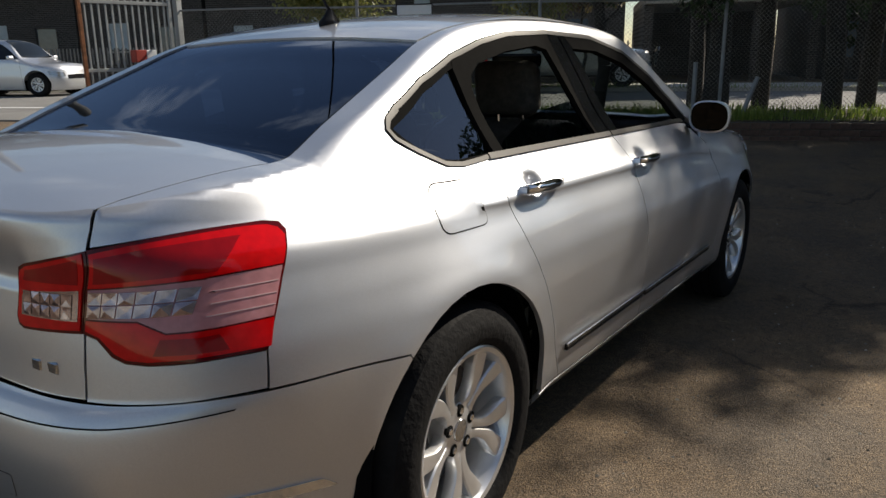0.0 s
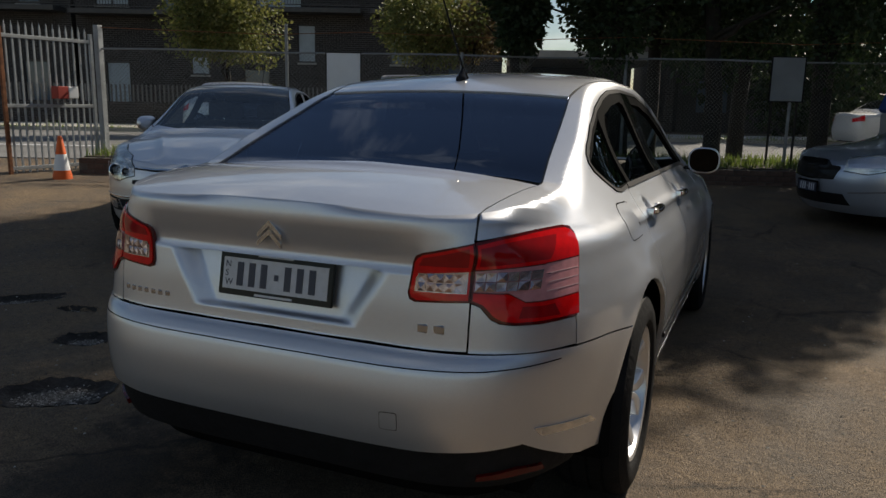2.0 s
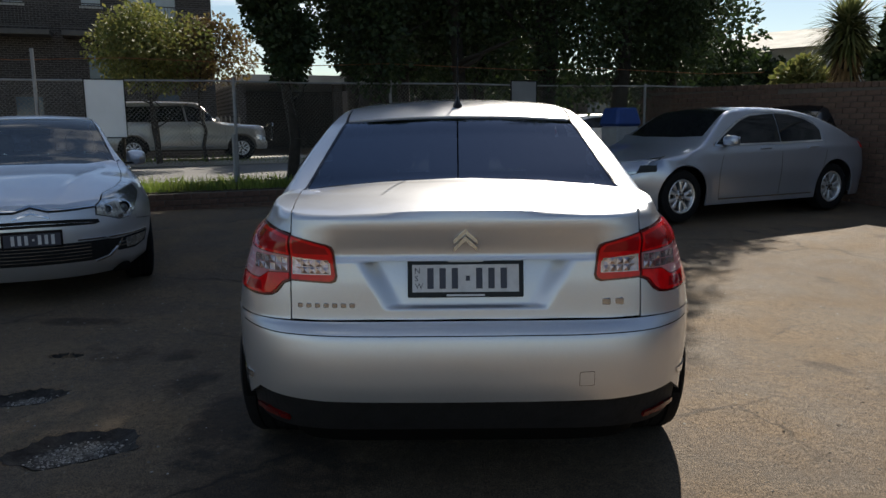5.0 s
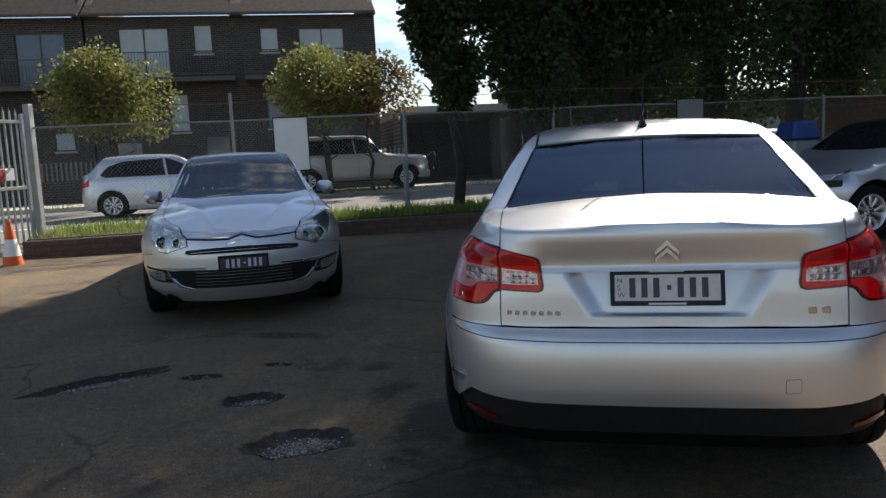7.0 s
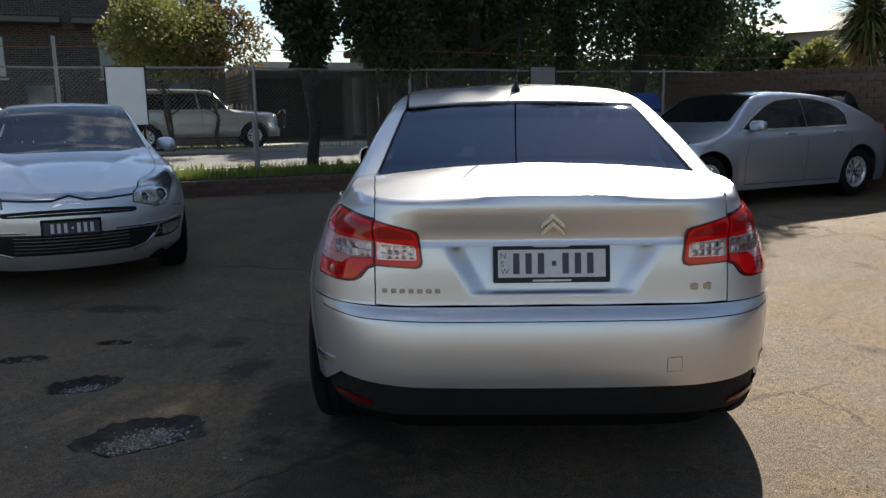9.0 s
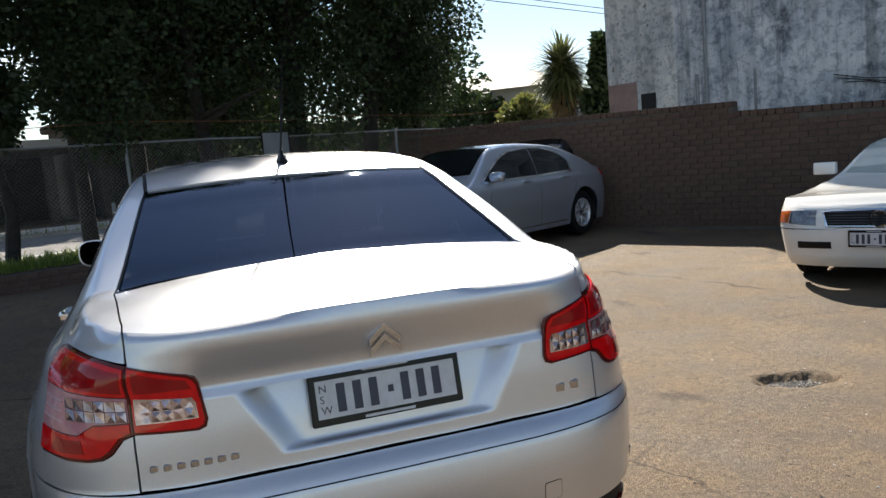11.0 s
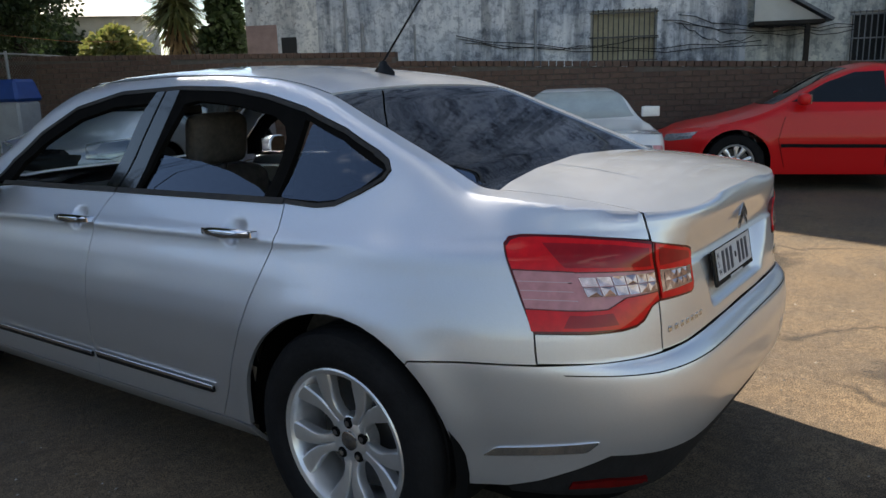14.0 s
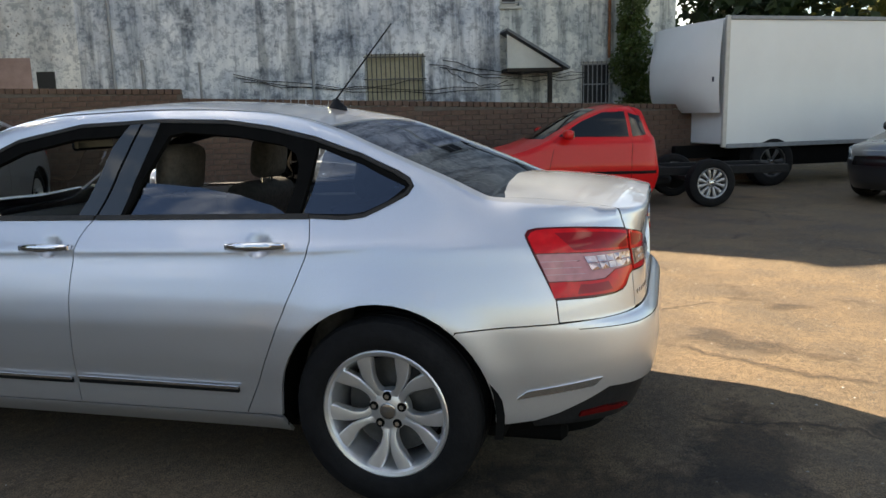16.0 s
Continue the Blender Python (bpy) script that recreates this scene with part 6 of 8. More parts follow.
def limb(bm, a, b, r0, r1, rng, n=5, wob=0.08):
    a, b = Vector(a), Vector(b)
    prev, pr = a, r0
    for k in range(1, n + 1):
        f = k / n
        p = a.lerp(b, f) + Vector((rng.gauss(0, wob), rng.gauss(0, wob), 0)) * (1 if k < n else 0)
        rr = r0 + (r1 - r0) * f
        cyl(bm, prev, p, pr, rr, n=9)
        prev, pr = p, rr


def tree(name, m, height, radius, base, leaf, label, n=9000, size=0.17, trunks=1, trunk_r=0.13, seed=1, lumps=16, tall=True, lean=(0, 0)):
    rng = random.Random(seed)
    t = thing(name, label, "tree", m)
    bm = bmesh.new()
    tips = []
    for k in range(trunks):
        a = (rng.uniform(-0.15, 0.15) * (trunks > 1), rng.uniform(-0.15, 0.15) * (trunks > 1), 0)
        b = (rng.uniform(-0.3, 0.3) * radius * (1 if trunks > 1 else 0.3) + lean[0], rng.uniform(-0.3, 0.3) * radius + lean[1], height * rng.uniform(0.7, 0.86))
        limb(bm, a, b, trunk_r * rng.uniform(0.85, 1.1), trunk_r * 0.25, rng, 7, 0.05)
        tips.append((a, b))
    for _ in range(14):
        a, b = rng.choice(tips)
        f = rng.uniform(0.25, 0.9)
        p = Vector(a).lerp(Vector(b), f)
        an = rng.uniform(0, 6.28)
        q = p + Vector((math.cos(an), math.sin(an), 0)) * radius * rng.uniform(0.4, 0.85) * (1.1 - f * 0.6) + Vector((0, 0, rng.uniform(0.2, 0.9)))
        limb(bm, p, q, trunk_r * 0.32, trunk_r * 0.08, rng, 4, 0.04)
    part("trunk", smooth(bm, 60), BARK, t, "dark rough trunk and limbs")
    blobs = []
    for k in range(lumps):
        f = (k + rng.random()) / lumps
        z = base + (height - base) * f
        prof = (math.sin(min(1, f * 1.5 + 0.35) * math.pi / 2) * (1 - max(0, f - 0.55) / 0.5 * 0.85)) if tall else math.sin(math.pi * (0.15 + 0.8 * f))
        an = rng.uniform(0, 6.28)
        rr = radius * prof
        c = (math.cos(an) * rr * rng.uniform(0.3, 0.62) + lean[0] * f, math.sin(an) * rr * rng.uniform(0.3, 0.62) + lean[1] * f, z)
        s = rr * rng.uniform(0.42, 0.66) + 0.12
        blobs.append((c, (s, s, s * rng.uniform(0.8, 1.4))))
    V, F = leaf_cloud(rng, blobs, n, size, 0.25, 0.35)
    cr = part("crown", mesh_of("crown", V, F), leaf, t, "crown of small dark leaves")
    cr["kind"] = "stuff"
    return t


ROW = [(1.6, 10.3, 7.2, 0.72, 1.9, 1, 0.10), (3.3, 10.7, 9.4, 1.38, 1.9, 3, 0.10), (5.0, 11.0, 9.8, 2.0, 2.0, 1, 0.17), (6.8, 10.8, 10.9, 1.9, 1.8, 2, 0.15), (8.4, 11.1, 10.6, 1.9, 1.7, 1, 0.18), (9.8, 11.2, 8.2, 1.6, 1.5, 2, 0.14), (3.2, 12.0, 9.8, 1.3, 2.4, 1, 0.13), (6.0, 12.6, 10.4, 2.1, 2.2, 1, 0.15), (4.3, 12.4, 10.4, 2.1, 2.4, 1, 0.15)]
for k, (s, o, h, r, b, tr, rad) in enumerate(ROW):
    tree("conifer_tree", street(s, o, 0.35, k * 50), h, r, b, CYPRESS, "tall dark green conifer in the bed by the fence" if tr == 1 else "dark green conifer with several trunks by the fence", 38000, 0.078, tr, rad, 20 + k, 34)
tree("street_tree", street(-5.8, 21.2, 0.3), 3.6, 1.70, 2.75, STREET_LEAF, "small bushy yellow-green street tree", 13000, 0.095, 2, 0.07, 41, 13, False)
tree("street_tree", street(0.0, 21.2, 0.3), 4.1, 1.55, 2.6, STREET_LEAF, "small yellow-green street tree", 10000, 0.095, 2, 0.07, 42, 13, False)
tree("red_tipped_tree", street(1.4, 21.5, 0.3), 3.9, 1.28, 2.6, RED_LEAF, "small street tree with reddish leaf tips", 6000, 0.095, 1, 0.06, 43, 9, False)
tree("far_tree", street(10.5, 27.5, 0.3), 9.5, 2.6, 2.2, CYPRESS, "dark tree across the street", 8000, 0.3, 1, 0.2, 44, 18)
tree("far_tree", street(14.5, 27.0, 0.3), 5.5, 2.6, 0.4, CYPRESS, "leafy dark tree across the street", 7000, 0.25, 1, 0.2, 45, 16, False)

# ---- the white building and the brick wall ----
def peeling_material(name, tones, run=0.75, spots=0.62):
    """Old paint: broad worn fields with hard flaked edges, dark mould running down, small bare spots."""
    m, nt, b = nodes_of(name)
    big = noise_node(nt, 0.5, 9, 0.70)
    field = noise_node(nt, 1.3, 10, 0.76, stretch=(1, 1, 0.75))
    streak = noise_node(nt, 1.0, 7, 0.68, stretch=(3.2, 1, 0.28))
    flake = noise_node(nt, 6.5, 9, 0.74)
    grain = noise_node(nt, 45, 3)
    c = ramp(nt, field.outputs["Fac"], [(0.37, tones[0]), (0.425, tones[1]), (0.47, tones[2]), (0.53, tones[3])])
    c = mixc(nt, 1.0, c, ramp(nt, big.outputs["Fac"], [(0.40, (0.68, 0.72, 0.77)), (0.58, (1.08, 1.07, 1.05))]), "MULTIPLY")
    c = mixc(nt, run, c, ramp(nt, streak.outputs["Fac"], [(0.40, (0.30, 0.31, 0.32)), (0.50, (0.85, 0.86, 0.88)), (0.56, (1, 1, 1))]), "MULTIPLY")
    c = mixc(nt, 0.75, c, ramp(nt, flake.outputs["Fac"], [(0.45, (0.52, 0.54, 0.57)), (0.49, (1, 1, 1))]), "MULTIPLY")
    bare = ramp(nt, flake.outputs["Fac"], [(spots, (0, 0, 0)), (spots + 0.012, (1, 1, 1))])
    c = mixc(nt, bare, c, (0.17, 0.145, 0.125))
    nt.links.new(c, b.inputs["Base Color"])
    b.inputs["Roughness"].default_value = 0.88
    bump(nt, b, mixc(nt, 0.4, flake.outputs["Fac"], grain.outputs["Fac"]), 0.6, 0.02)
    return m


PEEL = peeling_material("peeling_white_render", ((0.17, 0.185, 0.21), (0.38, 0.405, 0.44), (0.62, 0.645, 0.68), (0.78, 0.79, 0.80)), spots=0.66)
PEEL_PALE = peeling_material("pale_flaking_paint", ((0.50, 0.50, 0.50), (0.66, 0.65, 0.63), (0.74, 0.73, 0.70), (0.78, 0.77, 0.74)), 0.35, 0.60)
MOULD = peeling_material("mouldy_cream_paint", ((0.42, 0.43, 0.39), (0.58, 0.58, 0.53), (0.68, 0.68, 0.62), (0.74, 0.73, 0.66)), 0.8, 0.66)
CREAM = plain("stained_cream_paint", (0.50, 0.50, 0.46), 0.85, 0, 0.22, 1.3, 0.3)
# near-black, in windows it stands in for the shade of unlit rooms
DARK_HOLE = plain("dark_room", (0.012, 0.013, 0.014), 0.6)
BLIND = plain("old_blind", (0.42, 0.38, 0.26), 0.8, 0, 0.2, 5)
SLATE = plain("slate", (0.13, 0.14, 0.15), 0.8, 0, 0.2, 4, 0.3)
B_AT = pose(11.0, 5.7, 0, 0, 0, math.degrees(math.atan2(-0.9076, 0.4198)))      # x runs along the front, -y faces the yard


def wall_with_holes(x0, x1, z0, z1, holes, t=0.25):
    """Boxes that leave openings (xa, xb, za, zb) in a straight wall."""
    bm = bmesh.new()
    xs = sorted({x0, x1, *[h[0] for h in holes], *[h[1] for h in holes]})
    for a, b in zip(xs, xs[1:]):
        cut = sorted((h[2], h[3]) for h in holes if h[0] <= a + 1e-6 and h[1] >= b - 1e-6)
        z = z0
        for c, d in cut + [(z1, z1)]:
            if c > z + 1e-6:
                box(bm, (a, 0, z), (b, t, c))
            z = max(z, d)
    bmesh.ops.remove_doubles(bm, verts=bm.verts, dist=1e-5)
    return bm


def barred_window(parent, x0, x1, z0, z1, bars, back, label, y=0.0, warm=False):
    w = new("window")
    w.parent, w["label"] = parent, label
    fr = 0.05
    bm = bmesh.new()
    for lo, hi in (((x0, y + 0.08, z0), (x1, y + 0.14, z0 + fr)), ((x0, y + 0.08, z1 - fr), (x1, y + 0.14, z1)), ((x0, y + 0.08, z0 + fr), (x0 + fr, y + 0.14, z1 - fr)), ((x1 - fr, y + 0.08, z0 + fr), (x1, y + 0.14, z1 - fr))):
        box(bm, lo, hi)
    part("frame", bm, CREAM, w)
    part("pane", boxes([((x0 + fr, y + 0.11, z0 + fr), (x1 - fr, y + 0.12, z1 - fr))]), back, w)
    part("sill", boxes([((x0 - 0.06, y - 0.05, z0 - 0.07), (x1 + 0.06, y + 0.1, z0 - 0.004))], 0.008), CREAM, w)
    for k in range(bars):
        x = x0 + (x1 - x0) * (k + 0.5) / bars
        bm = bmesh.new()
        cyl(bm, (x, y - 0.01, z0 + 0.01), (x, y - 0.01, z1 + 0.02), 0.011, n=8)
        part("bar", bm, DARK_METAL if warm else GALV, w)
    for z in (z0 + 0.06, (z0 + z1) / 2, z1 - 0.05):
        part("cross_bar", boxes([((x0 - 0.02, y - 0.022, z - 0.012), (x1 + 0.02, y - 0.002, z + 0.012))]), DARK_METAL if warm else GALV, w)
    return w


bld = thing("wall_building", "old white-painted building with flaking paint and mould stains", "building", B_AT, kind="structure")
HB = 10.0
part("wall", wall_with_holes(-6.85, -5.35, -0.2, HB, []), PEEL_PALE, bld, "pale wall with dark flaked spots")
w_main = part("wall", wall_with_holes(-5.35, 2.6, -0.2, HB, [(-0.1, 1.08, 1.58, 2.53)]), PEEL, bld, "flaking white wall with black mould runs")
w_side = part("wall", wall_with_holes(2.6, 6.3, -0.2, HB, [(4.3, 4.97, 1.44, 2.33), (2.62, 3.0, 3.44, 4.3)]), MOULD, bld, "mouldy cream wall")
w_side.matrix_basis = pose(0, 0.05, 0)
for lo, hi in (((-6.85, 0.25, -0.2), (-6.6, 7, HB)), ((6.05, 0.3, -0.2), (6.3, 7, HB)), ((-6.6, 6.8, -0.2), (6.05, 7, HB))):
    part("wall", boxes([(lo, hi)]), PEEL, bld)
part("roof", boxes([((-6.95, -0.1, HB), (6.4, 7.1, HB + 0.15))]), SLATE, bld)
part("string_course", boxes([((-6.85, -0.05, 4.28), (2.6, -0.004, 4.38))], 0.01), CREAM, bld, "moulded band along the wall")
barred_window(bld, -0.1, 1.08, 1.58, 2.53, 13, BLIND, "barred window with a yellowed blind", 0, True)
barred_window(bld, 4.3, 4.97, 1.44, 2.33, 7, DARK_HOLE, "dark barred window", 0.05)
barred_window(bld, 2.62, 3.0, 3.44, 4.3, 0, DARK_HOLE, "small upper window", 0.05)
# lean-to porch hood with its door
hood = new("porch_hood")
hood.parent, hood["label"] = bld, "slanting boarded hood over a door"
bm = bmesh.new()
lo = [bm.verts.new((x, y, z)) for x, z in ((2.60, 2.90), (3.85, 2.16)) for y in (-0.6, 0.04)]
hi = [bm.verts.new(v.co + Vector((0.02, 0, 0.045))) for v in lo]
for f in ((0, 1, 3, 2), (4, 6, 7, 5), (0, 4, 5, 1), (1, 5, 7, 3), (3, 7, 6, 2), (2, 6, 4, 0)):
    bm.faces.new([(lo + hi)[i] for i in f])
bmesh.ops.recalc_face_normals(bm, faces=bm.faces)
part("slates", bm, SLATE, hood)
bm = bmesh.new()
V = [bm.verts.new(p) for p in ((2.63, -0.5, 2.84), (3.72, -0.5, 2.2), (2.63, -0.5, 2.2))]
W = [bm.verts.new((v.co.x, -0.45, v.co.z)) for v in V]
bm.faces.new(V[::-1]), bm.faces.new(W)
for i in range(3):
    bm.faces.new((V[i], V[(i + 1) % 3], W[(i + 1) % 3], W[i]))
part("gable_board", bm, CREAM, hood)
part("beam", boxes([((2.63, -0.52, 2.13), (3.75, 0.03, 2.2))], 0.01), BARK, hood)
part("door_post", boxes([((3.45, -0.5, -0.1), (3.53, -0.42, 2.13))], 0.005), BARK, hood)
# pipes and slack cables along the wall
pipe_mat = plain("old_pipe", (0.30, 0.31, 0.32), 0.7, 0.2)
for n, x, z0, z1 in ((0, -4.75, -0.2, HB), (1, 4.85, 2.4, HB), (2, -1.1, 1.5, 2.6)):
    bm = bmesh.new()
    cyl(bm, (x, -0.05, z0), (x, -0.05, z1), 0.03, n=10)
    part("pipe", bm, pipe_mat if n != 1 else RUST, bld, "wall pipe")
rng = random.Random(9)
for k in range(7):
    z, x0, x1 = 2.05 + 0.06 * k, (-2.6 if k < 3 else 1.15) + rng.random() * 0.4, (1.0 if k == 0 else 2.6 if k < 4 else 4.2) + rng.random() * 0.3
    bm = bmesh.new()
    tube(bm, [(x0 + (x1 - x0) * i / 10, -0.03 - (0.5 if 2.6 < x0 + (x1 - x0) * i / 10 < 3.7 else 0), z + (0.0 if k == 0 else -0.28 * i / 10) - 0.16 * math.sin(math.pi * i / 10) + 0.03 * math.sin(i * 2.3 + k)) for i in range(11)], 0.007, 5)
    part("cable", bm, BLACK_MATT, bld, "slack black cable")
# patches where the paint has gone
for x0, x1, z0, z1 in ((-6.85, -6.2, 1.9, 2.55), (-6.12, -5.8, 1.85, 2.3)):
    part("bare_patch", boxes([((x0, -0.008, z0), (x1, -0.003, z1))]), plain("bare_render", (0.34, 0.235, 0.21), 0.9, 0, 0.2, 3, 0.3) if x0 < -6.15 else DARK_HOLE, bld, "bare brick patch")

# the yard wall in two heights
W_AT = pose(7.28, 7.4, 0, 0, 0, math.degrees(math.atan2(-0.89, 0.455)))
WL, WR = -7.2, 10.5


def wall_top(x):
    return (1.78 - 0.022 * x) if x < 0 else 1.64 - 0.032 * x


yard_wall = thing("wall_yard", "weathered red-brown brick yard wall with a step in its top", "wall", W_AT, kind="structure")
bm = bmesh.new()
for xa, xb in ((WL, 0.0), (0.0, WR)):
    n = 24
    for i in range(n):
        a, b = xa + (xb - xa) * i / n, xa + (xb - xa) * (i + 1) / n
        box(bm, (a, 0.012, -0.3), (b, 0.2, min(wall_top(a + 1e-6 if a == 0 else a), wall_top((a + b) / 2)) - 0.02))
part("mortar_core", bm, MORTAR, yard_wall)
part("fence_pipe", cyl(bmesh.new(), (-0.55, 0.1, 1.7), (-0.55, 0.1, 2.3), 0.03, n=8), GALV, yard_wall, "steel pipe on the wall")
part("fence_pipe", cyl(bmesh.new(), (0.3, 0.1, 1.5), (0.3, 0.1, 2.25), 0.02, n=8), GALV, yard_wall, "steel pipe on the wall")

# ---- across the street ----
H_AT = street(0, 32.0, 0.3)
HOUSE_BRICK = brick_material("dark_house_brick", [(0.034, 0.030, 0.029), (0.062, 0.054, 0.051)], (0.15, 0.145, 0.14), flat=True)
ROOF_TILE = plain("roof_tile", (0.062, 0.054, 0.050), 0.95, 0, 0.3, 6, spec=0.1)
PANE = plain("house_glass", (0.10, 0.14, 0.18), 0.05, 0, 0.1)
CURTAIN = plain("pale_blind", (0.46, 0.52, 0.55), 0.6, 0, 0.08, 3)
WFRAME = plain("window_frame_paint", (0.075, 0.07, 0.066), 0.6)


def house_window(parent, x0, x1, z0, z1, blind=True, parts=2, y=0.0):
    w = new("window")
    w.parent, w["label"] = parent, "house window with a pale blind" if blind else "dark house window"
    f = 0.06
    bm = bmesh.new()
    xs = [x0 + (x1 - x0) * k / parts for k in range(parts + 1)]
    for lo, hi in (((x0, y + 0.06, z0), (x1, y + 0.12, z0 + f)), ((x0, y + 0.06, z1 - f), (x1, y + 0.12, z1))):
        box(bm, lo, hi)
    for x in xs:
        box(bm, (max(x0, x - f / 2), y + 0.06, z0 + f), (min(x1, x + f / 2), y + 0.12, z1 - f))
    part("frame", bm, WFRAME, w)
    for a, b in zip(xs, xs[1:]):
        part("pane", boxes([((a + f / 2, y + 0.085, z0 + f), (b - f / 2, y + 0.095, z1 - f))]), CURTAIN if blind else PANE, w)
    part("sill", boxes([((x0 - 0.05, y - 0.05, z0 - 0.08), (x1 + 0.05, y + 0.08, z0 - 0.004))]), CONCRETE, w)
    return w


def townhouse(x0, x1, windows, label, hs=7.3, depth=9):
    h = thing("townhouse", label, "house", H_AT)
    part("wall", wall_with_holes(x0, x1, -0.4, hs, [w[:4] for w in windows]), HOUSE_BRICK, h, "dark brown brick front")
    for lo, hi in (((x0, 0.25, -0.4), (x0 + 0.25, depth, hs)), ((x1 - 0.25, 0.25, -0.4), (x1, depth, hs)), ((x0 + 0.25, depth - 0.25, -0.4), (x1 - 0.25, depth, hs))):
        part("wall", boxes([(lo, hi)]), HOUSE_BRICK, h)
    # added black sheet behind the front, in place of shaded rooms
    part("dark_backing", boxes([((x0 + 0.3, 0.6, -0.3), (x1 - 0.3, 0.65, hs - 0.1))]), DARK_HOLE, h)
    # roof in tile courses
    n = 16
    for k in range(n):
        f = k / n
        y, z = -0.5 + (depth / 2 + 0.5) * f, hs + 2.9 * f
        m = pose((x0 + x1) / 2, y, z, 32)
        part("tile_course", box(bmesh.new(), (-(x1 - x0) / 2 - 0.0, 0, 0), ((x1 - x0) / 2, 0.36, 0.03), 0, m), ROOF_TILE, h)
    part("rear_roof", boxes([((x0, depth / 2, hs + 0.2), (x1, depth, hs + 0.3))]), ROOF_TILE, h)
    bm = bmesh.new()
    for xe in (x0, x1 - 0.22):
        V = [bm.verts.new(p) for p in ((xe, -0.6, hs - 0.1), (xe, depth / 2, hs + 3.3), (xe, depth, hs - 0.1))]
        W = [bm.verts.new((v.co.x + 0.22, v.co.y, v.co.z)) for v in V]
        bm.faces.new(V), bm.faces.new(W[::-1])
        for i in range(3):
            bm.faces.new((V[i], V[(i + 1) % 3], W[(i + 1) % 3], W[i]))
    bmesh.ops.recalc_face_normals(bm, faces=bm.faces)
    part("party_gable", bm, HOUSE_BRICK, h, "raised gable wall")
    part("gutter", boxes([((x0, -0.62, hs - 0.06), (x1, -0.5, hs + 0.05))], 0.02), WFRAME, h)
    for w in windows:
        house_window(h, *w)
    return h


def balcony(parent, x0, x1, z, deep=1.1, rail=True):
    b = new("balcony")
    b.parent, b["label"] = parent, "balcony with thin dark railings"
    part("slab", boxes([((x0, -deep, z - 0.2), (x1, -0.004, z))], 0.01), WFRAME, b)
    if rail:
        bm = bmesh.new()
        for zz in (z + 0.08, z + 0.98):
            box(bm, (x0, -deep + 0.02, zz), (x1, -deep + 0.06, zz + 0.04))
        x = x0 + 0.03
        while x < x1:
            box(bm, (x - 0.008, -deep + 0.03, z + 0.1), (x + 0.008, -deep + 0.05, z + 0.98))
            x += 0.12
        r = part("railing", bm, WFRAME, b)
        r["kind"] = "stuff"


h1 = townhouse(-9.0, -2.95, [(-7.72, -5.76, 4.75, 6.85, True, 2), (-4.73, -4.0, 5.75, 6.95, True, 1), (-5.92, -5.18, 2.5, 4.1, True, 1), (-8.3, -7.2, 0.2, 2.2, False, 1), (-4.6, -3.6, 0.2, 2.3, False, 1)], "dark brick townhouse with a front balcony and blinds down")
balcony(h1, -8.8, -3.1, 4.7)
h2 = townhouse(-2.95, 2.95, [(-2.0, -1.25, 5.75, 6.8, True, 1), (-0.36, 1.56, 4.75, 6.75, True, 2), (-1.9, -1.0, 2.5, 4.0, False, 1), (0.6, 1.5, 0.3, 2.4, False, 1)], "dark brick end townhouse with a tall gable")
balcony(h2, -2.7, 2.8, 4.7)
h3 = townhouse(-15.5, -9.1, [(-11.69, -9.82, 4.5, 6.7, False, 2), (-14.6, -13.2, 4.75, 6.6, True, 2), (-10.58, -9.82, 1.9, 2.7, True, 1), (-14.3, -13.3, 0.4, 2.4, True, 1)], "dark brick townhouse with a glazed balcony door")
balcony(h3, -15.3, -9.3, 4.5)
for k in range(3):
    h = townhouse(-22 - 6.4 * k, -15.7 - 6.4 * k, [(-20.9 - 6.4 * k, -19 - 6.4 * k, 4.75, 6.7, True, 2), (-18 - 6.4 * k, -17 - 6.4 * k, 4.75, 6.5, False, 1), (-20.5 - 6.4 * k, -19.4 - 6.4 * k, 1.3, 2.6, True, 1), (-17.9 - 6.4 * k, -16.8 - 6.4 * k, 0.3, 2.4, False, 1)], "dark brick townhouse further along the street")
    balcony(h, -21.8 - 6.4 * k, -15.9 - 6.4 * k, 4.6)
# brick front fence and the low garages to the right of the houses
gar = thing("garage", "low dark garage block with an open front", "garage", H_AT)
part("roof", boxes([((3.6, -2.0, 2.75), (9.9, 6, 3.1))], 0.02), CONCRETE, gar)
for x in (3.6, 7.7, 9.7):
    part("pier", boxes([((x, -1.6, -0.4), (x + 0.35, -1.2, 2.75))]), HOUSE_BRICK, gar)
part("back_wall", boxes([((3.6, 5.5, -0.4), (9.9, 5.8, 2.75))]), HOUSE_BRICK, gar)
part("side_wall", boxes([((3.6, -1.2, -0.4), (3.8, 5.5, 2.75))]), HOUSE_BRICK, gar)
ffence = thing("front_fence", "dark brick front fence with pale pickets", "fence", street(0, 25.2, 0.3))
part("base", boxes([((-34, 0, -0.3), (3.2, 0.2, 0.75))]), HOUSE_BRICK, ffence)
bm = bmesh.new()
for k in range(240):
    x = -33.9 + 0.154 * k
    box(bm, (x, 0.06, 0.75), (x + 0.05, 0.1, 1.35))
pk = part("picket", bm, plain("dull_picket", (0.17, 0.165, 0.155), 0.8), ffence, "pale thin pickets")
pk["kind"] = "stuff"
